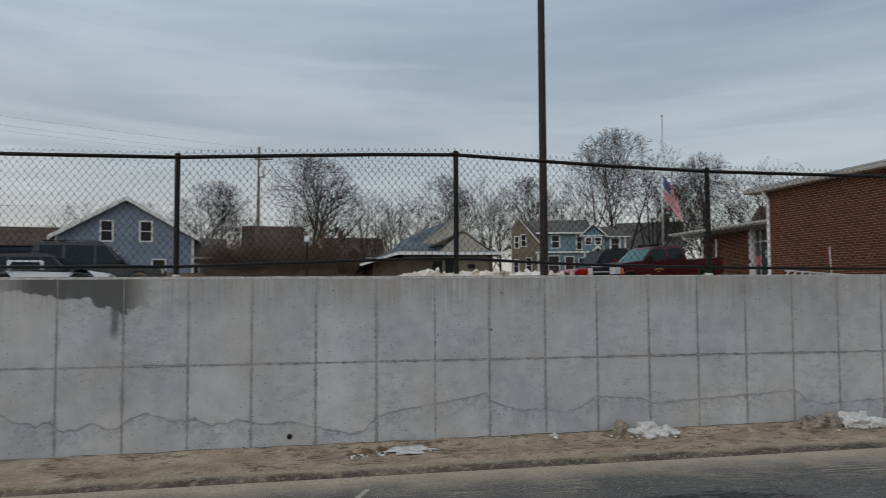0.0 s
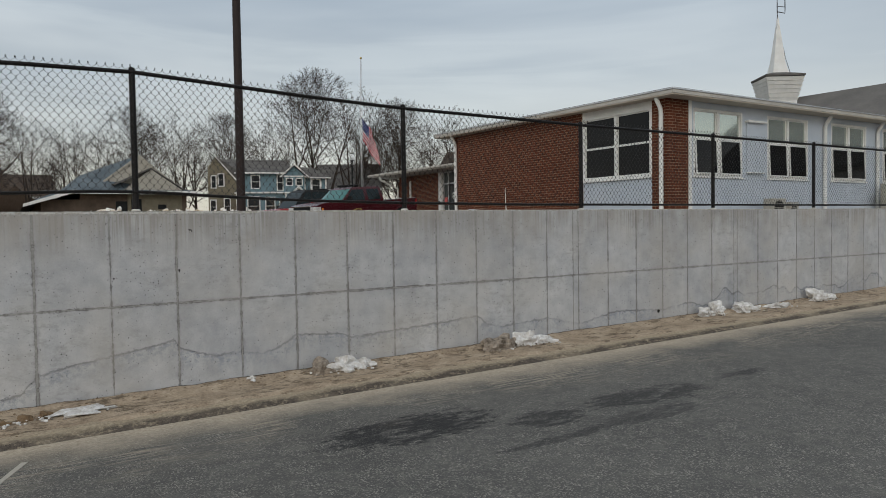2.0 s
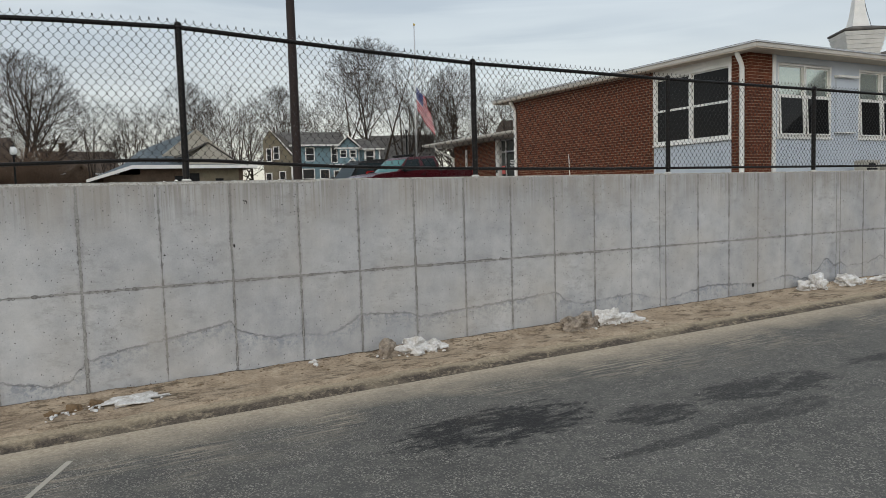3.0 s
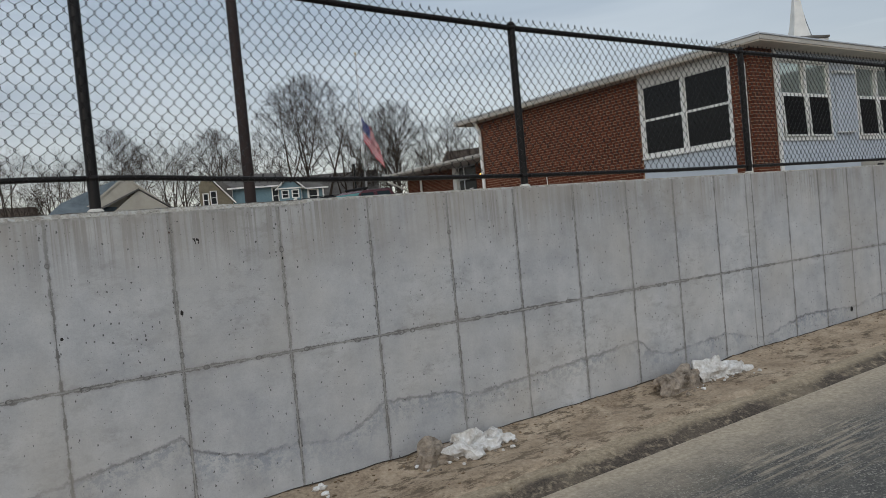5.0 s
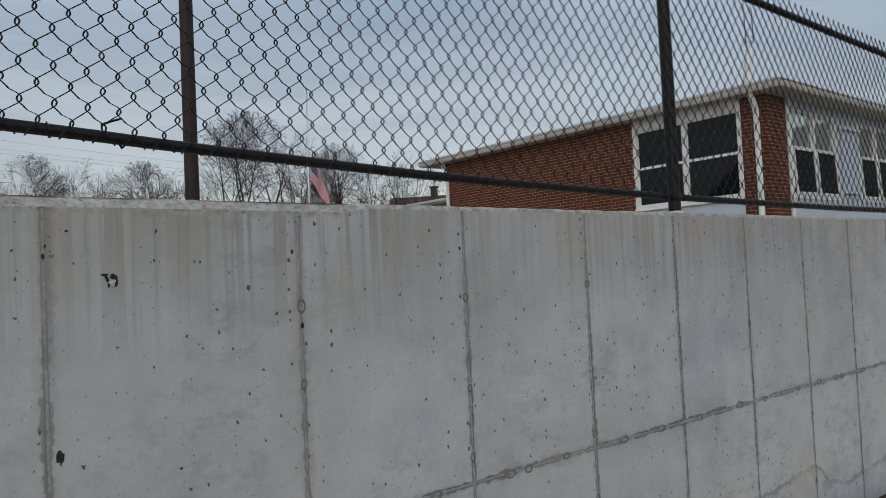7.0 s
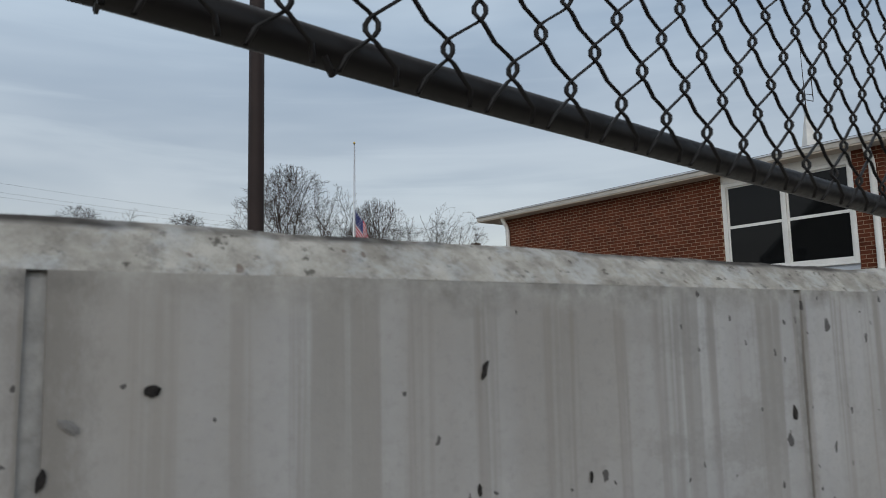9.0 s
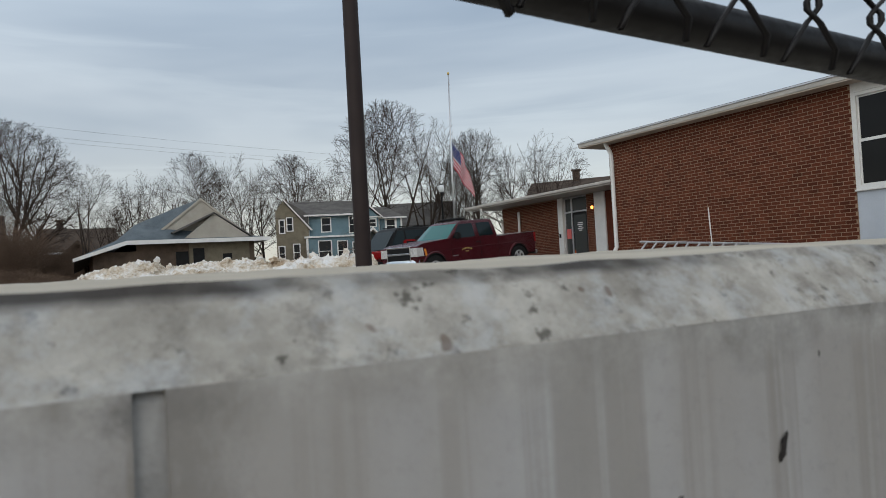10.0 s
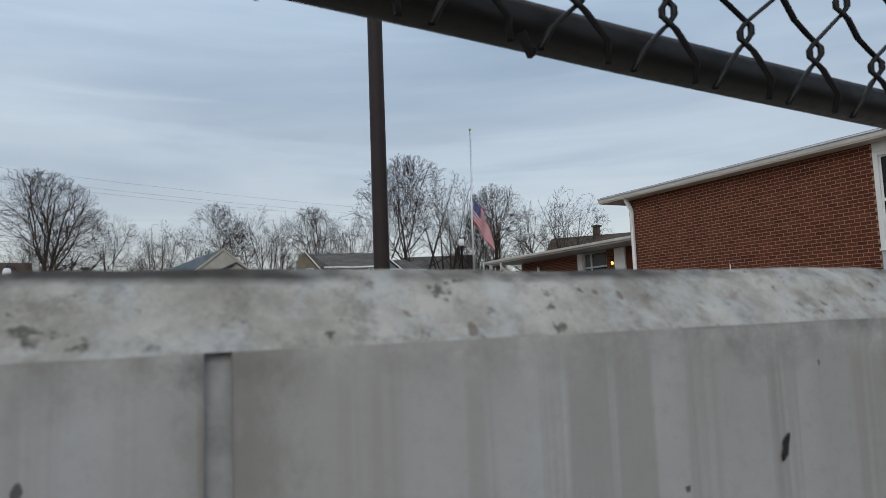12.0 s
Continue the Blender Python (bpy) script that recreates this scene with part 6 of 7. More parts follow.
for x, z, w, h in ((-0.75, 3.75, 0.85, 1.62), (2.0, 3.5, 0.55, 1.95)):
    house_window(th, pose(x, -0.05, z), w, h)
for x, z, w, h in ((-1.05, 0.1, 1.2, 2.4), (0.75, 0.2, 0.9, 2.2), (2.1, 0.4, 0.5, 1.8)):
    house_window(th, pose(x, -1.34, z), w, h)
for x, z, w, h in ((-5.4, 0.4, 0.5, 1.7), (-5.3, 3.75, 0.42, 1.5), (-4.5, 4.0, 0.5, 1.5), (-3.9, 0.4, 0.55, 1.9)):
    house_window(th, pose(x, -0.55, z), w, h)
part("bay_wall", Shape().prism([(2.4, -1.4), (4.7, -1.4), (4.7, 5.4), (3.55, 6.6), (2.4, 5.4)], -0.6, 6), M_blue, th)
part("bay_roof", Shape().prism([(1.95, 5.10), (3.55, 6.75), (5.15, 5.10), (5.15, 5.28), (3.55, 6.98), (1.95, 5.28)], -0.9, 6.2), M_shingle, th)
part("bay_barge", Shape().prism([(1.9, 5.03), (3.55, 6.74), (5.2, 5.03), (5.2, 5.21), (3.55, 6.96), (1.9, 5.21)], -0.97, -0.9), M_white, th)
part("bay_band", Shape().box(2.1, -0.80, 5.18, 5.0, -0.58, 5.35), M_white, th)
house_window(th, pose(3.0, -0.65, 4.1), 0.6, 0.85)
house_window(th, pose(4.1, -0.65, 4.1), 0.6, 0.85)
part("far_bay", Shape().box(4.7, 0.2, -1.4, 7.4, 6, 5.15), M_blue, th)
part("far_roof", Shape().add([(4.3, -0.2, 5.15), (7.8, -0.2, 5.15), (7.8, 6.4, 5.15), (4.3, 6.4, 5.15), (3.8, 3.2, 6.9), (6.1, 3.2, 6.9)], [(0, 1, 5, 4), (1, 2, 5), (2, 3, 4, 5), (3, 0, 4), (3, 2, 1, 0)]), M_shingle, th)
part("far_eave", Shape().box(4.3, -0.27, 5.05, 7.85, -0.2, 5.22), M_white, th)
for x in (4.85, 5.6, 6.7, 7.3):
    part("trim_board", Shape().box(x - 0.09, 0.12, 2.9, x + 0.09, 0.19, 5.05), M_white, th)
house_window(th, pose(6.15, 0.16, 3.4), 0.85, 1.5)
part("entry_gable", Shape().prism([(2.9, 2.5), (3.9, 3.6), (4.9, 2.5), (4.9, 2.72), (3.9, 3.9), (2.9, 2.72)], -2.2, -0.6), M_white, th, "white entry gable")

eave_house("brown_house", pose(34.8, 71.0, 1.6, 0, 0, -28), "grey-brown house with a long shingle roof", 7.5, 8, 5.2, 3.0, M_brownwood, M_shingle, ((-1.8, 3.4, 0.8, 1.2), (1.6, 3.4, 0.8, 1.2)), chimney=2.0)
eave_house("brown_house", pose(0.6, 77.0, 1.4, 0, 0, 4), "dark brown house half hidden by brush", 6.5, 7, 4.4, 2.2, M_brownwood, M_brown_roof, ((1.9, 3.0, 0.7, 1.2),), chimney=-1.5)
gable_house("blue_grey_house", pose(-17.1, 46.0, 1.4, 0, 0, 8), "blue-grey shingled gable house with white trim", 9.0, 9, 4.35, 2.6, M_greyblue, M_shingle, ((-1.3, 4.0, 0.7, 1.35), (1.3, 4.0, 0.7, 1.35), (-2.2, 1.0, 0.8, 1.6), (2.2, 1.0, 0.8, 1.6)), 0.45)
eave_house("porch_house", pose(-11.9, 47.6, 1.4, 0, 0, 8), "small pale blue porch wing with white posts", 2.4, 4, 3.0, 1.2, M_greyblue, M_shingle, ((-0.8, 0.8, 0.6, 1.5), (0.7, 0.8, 0.6, 1.5)))
eave_house("grey_house", pose(-8.5, 70.5, 1.6, 0, 0, 6), "pale grey house under a dark brown shingle roof", 6.0, 7, 4.2, 3.0, M_greyblue, M_brown_roof, ((-0.5, 1.6, 2.2, 1.0),))
gable_house("brown_house", pose(0.2, 74.0, 1.4, 0, 0, 4), "small dark brown gabled shed", 4.4, 6, 3.0, 2.0, M_brownwood, M_brown_roof, trim=M_brownwood)
eave_house("brown_house", pose(-29.0, 62, 1.4, 0, 0, 10), "dark house with a brown roof", 8, 7, 4.0, 2.4, M_brownwood, M_brown_roof)
eave_house("brick_house", pose(39.0, 48.5, 1.6, 0, 0, -50), "brick house with a brown roof and a chimney", 10.0, 9, 5.3, 2.6, M_brick, M_brown_roof, chimney=-1.0)

gable_house("white_house", pose(-30.0, 26.5, 1.2, 0, 0, 75), "tall pale grey gabled house across the street", 9.5, 12, 6.2, 4.4, M_tan, M_brown_roof, ((-2.0, 5.2, 0.9, 1.5), (2.0, 5.2, 0.9, 1.5), (-2.4, 1.6, 0.9, 1.6), (2.4, 1.6, 0.9, 1.6)))

# ---- church ----
church = thing("church", Matrix.Translation((42.18, 20.95, 1.62)) @ Matrix.Scale(0.735, 4) @ Matrix.Translation((-58.3, -29.9, -1.62)), "long church roof of grey shingles with a white louvred steeple", "church")
cm = pose(58.3, 29.9, 0, 0, 0, -35)
nm = pose(59.6, 29.0, 0, 0, 0, -88)
part("nave_wall", Shape().box(2, -8, 1, 46, 8, 6.8, nm), M_white, church)
part("nave_roof", Shape().prism([(-8.8, 6.4), (0, 12.4), (8.8, 6.4), (8.8, 6.7), (0, 12.68), (-8.8, 6.7)], -47, -0.2, nm @ pose(0, 0, 0, 0, 0, 90)), M_church, church, "grey shingle roof")
tower = part("steeple_base", Shape().box(-1.22, -1.22, 10.6, 1.22, 1.22, 12.25, cm), M_white, church)
for i in range(6):
    a, b = 1.22 + 0.075 * i, 1.34 + 0.075 * i
    z = 12.2 + 0.36 * i
    part("louvre", loft([[cm @ Vector((x * r, y * r, zz)) for x, y in ((-1, -1), (1, -1), (1, 1), (-1, 1))] for r, zz in ((a - 0.02, z), (b + 0.0, z + 0.30), (b - 0.10, z + 0.33))]), M_white, tower, "white louvre course")
part("louvre_core", Shape().box(-1.12, -1.12, 12.2, 1.12, 1.12, 14.3, cm), M_white, tower)
part("steeple_cornice", loft([[cm @ Vector((x * r, y * r, zz)) for x, y in ((-1, -1), (1, -1), (1, 1), (-1, 1))] for r, zz in ((1.70, 14.36), (1.75, 14.42), (1.75, 14.54), (0.75, 14.86))]), M_shingle, tower)
spire = part("spire", loft([[cm @ Vector((x * r, y * r, zz)) for x, y in ((-1, -1), (1, -1), (1, 1), (-1, 1))] for r, zz in ((0.72, 14.8), (0.50, 15.9), (0.04, 20.05))]), M_white, church, "slender white spire")
part("antenna", Shape().tube((58.25, 29.9, 19.9), (58.15, 29.92, 25.2), 0.045, 0.02, 6), M_bronze, spire)
part("antenna", Shape().path([(58.25, 29.9, 20.5), (58.78, 29.5, 20.35), (58.80, 29.5, 20.7), (58.74, 29.52, 23.4)], 0.04, 6), M_bronze, spire)
part("antenna_bracket", Shape().tube((58.2, 29.9, 21.0), (58.8, 29.5, 20.9), 0.03, sides=5), M_bronze, spire)
part("lightning_cable", Shape().path([(58.45, 29.70, 18.2), (58.85, 29.45, 16.2), (59.25, 29.25, 14.9)], 0.025, 5), M_bronze, spire)

# ---- utility pole and wires ----
up = thing("utility_pole", far(pose(-8.7, 54.0, 1.4)), "weathered wooden utility pole with a crossarm", "utility pole")
part("pole", Shape().path([(0, 0, 0), (0.1, 0, 12.6)], [0.17, 0.11], 10), M_wirewood, up, smooth=True)
part("crossarm", Shape().box(-0.3, -0.06, 11.5, 1.2, 0.06, 11.62), M_wirewood, up)
for x in (-0.2, 0.5, 1.1):
    part("insulator", Shape().lathe([(0.03, 0), (0.06, 0.04), (0.05, 0.1), (0.02, 0.14)], 8, pose(x, 0, 11.62)), M_globe, up)
part("transformer", Shape().lathe([(0.22, 0), (0.24, 0.05), (0.24, 0.8), (0.16, 0.9)], 12, pose(0.32, 0, 10.0)), M_alu, up)


def cable(a, b, sag, r=0.010):
    pts = []
    for i in range(13):
        k = i / 12
        p = Vector(a).lerp(Vector(b), k)
        p.z -= sag * 4 * k * (1 - k)
        pts.append(p)
    t = thing("overhead_wire", far(Matrix.Translation(pts[0]), reach=60), "thin black overhead wire", "wire", "overhead wires")
    part("cable", Shape().path([p - pts[0] for p in pts], r, 4), M_black, t)
    return t


cable((-60, 62, 11.5), (-8.7, 54.0, 9.4), 1.2)
cable((-60, 62, 8.8), (-8.7, 54.0, 7.8), 0.9)
cable((-8.7, 54.0, 9.4), (24, 48, 8.2), 1.5)
cable((-8.7, 54.0, 8.0), (24, 48.5, 7.2), 1.3)
cable((-40, 66, 19.5), (60, 80, 15.5), 1.6, 0.008)
cable((-40, 66, 18.6), (60, 80, 14.8), 1.6, 0.008)
cable((-40, 66, 18.0), (60, 80, 14.2), 1.4, 0.008)

# ---- snow ----
def clump(rng, r, squash=0.7, rough=0.35, sub=2):
    bm = bmesh.new()
    bmesh.ops.create_icosphere(bm, subdivisions=sub, radius=1.0)
    off = Vector((rng.uniform(0, 50), rng.uniform(0, 50), rng.uniform(0, 50)))
    s = Shape()
    ax, ay = rng.uniform(0.8, 1.3), rng.uniform(0.7, 1.1)
    for v in bm.verts:
        n = noise.noise(v.co * 1.3 + off) * rough + noise.noise(v.co * 3.3 + off) * rough * 0.5
        p = v.co * (1 + n) * r
        s.v.append((p.x * ax, p.y * ay, p.z * squash))
    s.f = [tuple(v.index for v in f.verts) for f in bm.faces]
    bm.free()
    return s


def snow_heap():
    rng = random.Random(5)
    heap = thing("snow_heap", far(Matrix(), False), "long heap of ploughed dirty snow with icy lumps", "snow heap")
    a, b = Vector((-1.82, 13.4, 0)), Vector((4.15, 10.95, 0))
    along = (b - a).normalized()
    across = Vector((-along.y, along.x, 0))
    L = (b - a).length
    s = Shape()
    nu, nv = 300, 110

    def height(u, v):
        end = min(1, u / 0.16) ** 0.75 * min(1, (1 - u) / 0.15)
        crest = 0.53 + 0.07 * clamp(u * 1.6, 0, 1) - 0.10 * clamp(u * 2 - 1, 0, 1) + 0.07 * noise.noise(Vector((u * 5, 0, 4)))
        body = max(0, 1 - abs(v) ** 1.7)
        p = Vector((u * L, v * 1.5, 0))
        lumps = 0.10 * noise.noise(p * 1.9) + 0.07 * abs(noise.noise(p * 4.5)) + 0.06 * abs(noise.noise(p * 10)) + 0.045 * abs(noise.noise(p * 21)) + 0.02 * noise.noise(p * 47)
        return end * crest * body + lumps * (0.25 + body) * min(1, end + 0.2) - 0.03

    for j in range(nv + 1):
        for i in range(nu + 1):
            u, v = i / nu, -1 + 2 * j / nv
            p = a + along * (u * L) + across * (v * 1.45)
            s.v.append((p.x, p.y, lot_z(p.x, p.y) + height(u, v)))
    s.f = [(j * (nu + 1) + i, j * (nu + 1) + i + 1, (j + 1) * (nu + 1) + i + 1, (j + 1) * (nu + 1) + i) for j in range(nv) for i in range(nu)]
    part("snow_mass", s, M_snow, heap, smooth=False)
    for _ in range(290):
        u, v = rng.uniform(0.02, 0.99), rng.uniform(-1.05, 0.5)
        p = a + along * (u * L) + across * (v * 1.45)
        r = rng.choice((0.025, 0.03, 0.035, 0.04, 0.05, 0.06, 0.075)) * (1.0 + 0.7 * clamp((u - 0.75) * 4, 0, 1))
        c = part("snow_lump", clump(rng, r, rng.uniform(0.5, 1.0), 0.8, 1 if r < 0.05 else 2), M_snow, heap)
        c.matrix_world = Matrix.Translation((p.x, p.y, lot_z(p.x, p.y) + max(height(u, v), 0) + r * 0.05)) @ pose(0, 0, 0, rng.uniform(0, 360), rng.uniform(0, 360), rng.uniform(0, 360))
    for x, y, r in ((5.4, 12.2, 0.17), (5.2, 13.2, 0.13), (4.6, 11.5, 0.13), (5.05, 12.6, 0.12), (4.3, 11.0, 0.14), (4.7, 11.9, 0.10)):
        c = part("snow_lump", clump(rng, r, 1.15, 0.7, 3), M_snow, heap)
        c.location = (x, y, lot_z(x, y) + r * 0.6)
    return heap


snow_heap()
M_dirt_snow = plain("grimy_snow", (0.045, 0.032, 0.022), (0.46, 0.39, 0.32), 9, 40, 0.9, spec=0.2, relief=0.8, depth=0.02)
M_clean_snow = plain("street_snow", (0.36, 0.32, 0.27), (0.86, 0.86, 0.86), 11, 50, 0.75, spec=0.3, relief=0.8, depth=0.015)
rng = random.Random(11)
for x, y, w, h, grime in ((0.22, -0.20, 0.16, 0.13, 1), (0.48, -0.22, 0.22, 0.12, 0), (0.72, -0.20, 0.16, 0.08, 0), (2.58, -0.28, 0.24, 0.15, 1), (2.86, -0.22, 0.09, 0.08, 1), (3.08, -0.24, 0.20, 0.13, 0), (3.36, -0.26, 0.15, 0.08, 0),
                      (6.80, -0.16, 0.14, 0.10, 0), (7.05, -0.18, 0.22, 0.14, 0), (7.72, -0.2, 0.24, 0.11, 0), (8.00, -0.22, 0.16, 0.09, 0), (8.75, -0.2, 0.26, 0.06, 0), (10.0, -0.18, 0.26, 0.15, 0), (10.35, -0.2, 0.16, 0.08, 0), (-2.16, -0.34, 0.20, 0.035, 0), (-2.62, -0.36, 0.09, 0.045, 2), (-2.46, -0.34, 0.07, 0.05, 2), (-2.78, -0.40, 0.05, 0.03, 2), (-0.55, -0.12, 0.05, 0.025, 0), (13.2, -0.2, 0.3, 0.12, 0)):
    h *= 0.85
    w *= 0.82
    t = thing("snow_clump", pose(x, y, verge_height(x, y) + h * 0.30), "clod of dark brown earth at the foot of the wall" if grime == 2 else "grimy lump of old snow at the foot of the wall" if grime else "white lump of crusted snow at the foot of the wall", "snow", "snow at the wall foot")
    part("crust", clump(rng, 1.0, 1.0, 0.55 if grime else 0.85, 4), (M_clean_snow, M_dirt_snow, M_earth)[grime], t).scale = (w, w * 0.62, h)
    for _ in range(7):
        r = rng.uniform(0.007, 0.022)
        part("crumb", clump(rng, r, 0.7, 0.5, 1), M_clean_snow if rng.random() < 0.6 else M_dirt_snow, t).location = (rng.uniform(-w, w) * 1.2, rng.uniform(-0.16, 0.02) - w * 0.3, -h * 0.25 + r * 0.3)

# leaf litter and clods on the verge
lit = Shape()
for _ in range(700):
    x, y = rng.uniform(-4, 12), -0.015 - abs(rng.gauss(0, 0.12)) if rng.random() < 0.75 else -rng.uniform(0.05, 0.9)
    if y < -1.0:
        continue
    r = rng.uniform(0.004, 0.013)
    c = clump(rng, r, 0.4, 0.6, 1)
    lit.add(c.v, c.f, Matrix.Translation((x, y, verge_height(x, max(y, -0.74)) + r * 0.2 - (0.02 if y < -0.8 else 0))))
tagged(part("leaf_litter", lit, M_earth), "small brown clods and leaf scraps on the sand", "litter", kind="stuff")

# ---- road paint and drain ----
line = thing("painted_line", pose(0, 0, 0), "short worn white line painted on the asphalt", "road marking")
q = Shape()
p0, p1 = Vector((-2.66, -1.50, 0)), Vector((-2.92, -2.15, 0))
dirn = (p1 - p0).normalized()
sidev = Vector((-dirn.y, dirn.x, 0)) * 0.022
pts = [p0 + sidev, p1 + sidev * 0.8, p1 - sidev * 0.8, p0 - sidev]
q.add([(p.x, p.y, low_z(p.x, p.y) + 0.004) for p in pts] + [(p.x, p.y, low_z(p.x, p.y) - 0.002) for p in pts], [(0, 1, 2, 3), (0, 4, 5, 1), (1, 5, 6, 2), (2, 6, 7, 3), (3, 7, 4, 0)])
part("paint", q, M_tan, line)
for x, z in ((-3.42, 0.10), (5.9, 0.22)):
    t = thing("weep_hole", pose(x, 0, z), "small dark weep hole in the concrete wall", "weep hole", "weep holes")
    part("pipe_rim", Shape().lathe([(0.028, -0.001), (0.034, 0.0035), (0.030, 0.004), (0.026, -0.001)], 16, pose(0, 0, 0, 90, 0, 0)), M_joint, t)
    part("hole", Shape().lathe([(0.027, 0.0005), (0.027, 0.0015)], 16, pose(0, 0, 0, 90, 0, 0)), M_black, t)

# chips in the face near the top, drawn as flat patches, and form-tie marks on the joints
def chip_shape(rng, w, h, tilt=0.0):
    n = 13
    ring = []
    c, d = math.cos(radians(tilt)), math.sin(radians(tilt))
    for k in range(n):
        a = 2 * math.pi * k / n
        r = rng.uniform(0.6, 1.0)
        x, z = math.cos(a) * w * r, math.sin(a) * h * r
        ring.append((x * c - z * d, x * d + z * c))
    s = Shape()
    s.v = [(x, -0.0008, z) for x, z in ring] + [(x * 0.55, -0.0012, z * 0.55) for x, z in ring]
    s.f = [(k, (k + 1) % n, n + (k + 1) % n, n + k) for k in range(n)] + [tuple(n + k for k in range(n))]
    return s


# near-black colour stands for the shade inside the chips; the discs lie proud
M_chip = plain("broken_concrete", (0.010, 0.009, 0.009), (0.05, 0.045, 0.042), 40, 160, 0.95, spec=0.1, relief=0.6)
M_chip_pale = plain("chipped_aggregate", (0.36, 0.34, 0.32), (0.56, 0.54, 0.51), 30, 120, 0.95, spec=0.1, relief=0.6)
M_chip_red = plain("rusty_chip", (0.030, 0.012, 0.008), (0.085, 0.035, 0.022), 60, 160, 0.95, spec=0.1, relief=0.6)
M_scuff = plain("grey_scuff", (0.15, 0.145, 0.14), (0.24, 0.23, 0.22), 60, 160, 0.95, spec=0.1, relief=0.4)
# one broad spall: two dark torn wings, their legs and the pale aggregate between them
spall = thing("concrete_chip", pose(-1.100, 0, 1.600), "winged spall with a pale core broken out of the concrete", "chip", "chips in the wall")
for x, z, w, h, tilt in ((-0.0155, 0.0140, 0.0100, 0.0048, 8), (-0.0100, 0.0040, 0.0048, 0.0130, 24), (0.0050, 0.0075, 0.0105, 0.0090, -25), (0.0105, -0.0060, 0.0042, 0.0140, -12), (-0.0064, -0.0095, 0.0026, 0.0120, -4)):
    part("scar", chip_shape(rng, w, h, tilt), M_chip, spall).location = (x, 0, z)
for x, z, w, h, tilt in ((0.0015, -0.0035, 0.0100, 0.0068, 10), (0.0015, -0.0110, 0.0062, 0.0055, -15)):
    part("core", chip_shape(rng, w, h, tilt), M_chip_pale, spall, "pale broken aggregate").location = (x, -0.0016, z)
for x, z, w, h, tilt, mat in ((-0.993, 1.719, 0.0030, 0.008, -20, M_chip), (-1.195, 1.719, 0.0045, 0.0036, 15, M_chip), (-1.230, 1.706, 0.0080, 0.0026, -35, M_scuff), (-1.245, 1.661, 0.0045, 0.0085, 0, M_chip_red), (-1.228, 1.662, 0.0075, 0.0045, 20, M_scuff), (-1.240, 1.684, 0.0022, 0.0060, -10, M_chip), (-0.623, 1.660, 0.006, 0.009, 0, M_chip), (-0.006, 1.66, 0.006, 0.008, 0, M_chip), (1.23, 1.675, 0.005, 0.008, 0, M_chip), (-1.182, 1.642, 0.0018, 0.0042, 0, M_chip), (-0.60, 1.45, 0.006, 0.010, 0, M_chip), (-1.83, 1.15, 0.010, 0.012, 0, M_chip), (-1.22, 1.20, 0.012, 0.018, 0, M_chip), (-0.95, 1.12, 0.006, 0.004, 0, M_chip), (-1.0, 1.645, 0.0022, 0.005, 0, M_chip), (-0.90, 1.64, 0.0022, 0.005, 0, M_chip)):
    t = thing("concrete_chip", pose(x, 0, z), "small chip in the concrete face, drawn as a flat dark patch", "chip", "chips in the wall")
    part("scar", chip_shape(rng, w, h, tilt), mat, t)
marks = Shape()


def ring_mark(x, z, w, stretch, tall):
    marks.lathe([(w * 1.10, 0.0), (w, 0.0022), (w * 0.80, 0.0024), (w * 0.68, -0.001)], 13, pose(x, 0, z, 90, 0, 0) @ Matrix.Diagonal((stretch, tall, 1, 1)), caps=False)


for xa, xb in zip(JOINTS, JOINTS[1:]):
    if xa < -4 or xa > 9 or xb - xa < 0.3:
        continue
    for i in range(6):
        if rng.random() < 0.45:
            ring_mark(xa + rng.uniform(-0.003, 0.003), 0.12 + 0.28 * i + rng.uniform(-0.06, 0.06), rng.uniform(0.009, 0.013), 1.0, rng.uniform(1.1, 1.6))
    for i in range(3):
        if rng.random() < 0.8:
            ring_mark(xa + 0.15 * (i + 1) + rng.uniform(-0.05, 0.05), LIFT + rng.uniform(-0.004, 0.004), rng.uniform(0.010, 0.016), rng.uniform(1.2, 1.9), 1.0)
M_ring = plain("form_tie_ring", (0.10, 0.096, 0.09), (0.24, 0.23, 0.22), 30, 140, 0.9, relief=0.4)
mk = part("tie_marks", marks, M_ring, wall)
tagged(mk, kind="stuff")

# ---- things along the building ----
bed = part("planting_bed", grid_sheet(steps(9.8, 12.02, 12), steps(6.6, 20.0, 60), lambda x, y: lot_z(x, y) + 0.09 + (0.14 if y < 9 else 0.10) * clamp((x - 9.9) / 2.0, 0, 1) + 0.02 * noise.noise(Vector((x * 3, y * 3, 0)))), M_earth, smooth=True)
tagged(bed, "strip of bare earth and stones along the brick wall", "planting bed", kind="structure")
kerb = thing("stone_kerb", pose(0, 0, 0), "weathered concrete kerb round the planting bed", "kerb")
for i in range(9):
    y0 = 6.6 + i * 1.5
    part("kerb_stone", Shape().box(9.66, y0, lot_z(9.8, y0) - 0.1, 9.82, y0 + 1.48, lot_z(9.8, y0) + 0.15), M_top, kerb, bevel=0.015)
for i in range(3):
    part("kerb_stone", Shape().box(9.84 + i * 1.5, 19.95, lot_z(10 + i * 1.5, 20) - 0.1, 11.30 + i * 1.5, 20.11, lot_z(10.5 + i * 1.5, 20) + 0.15), M_top, kerb, bevel=0.015)
stones = Shape()
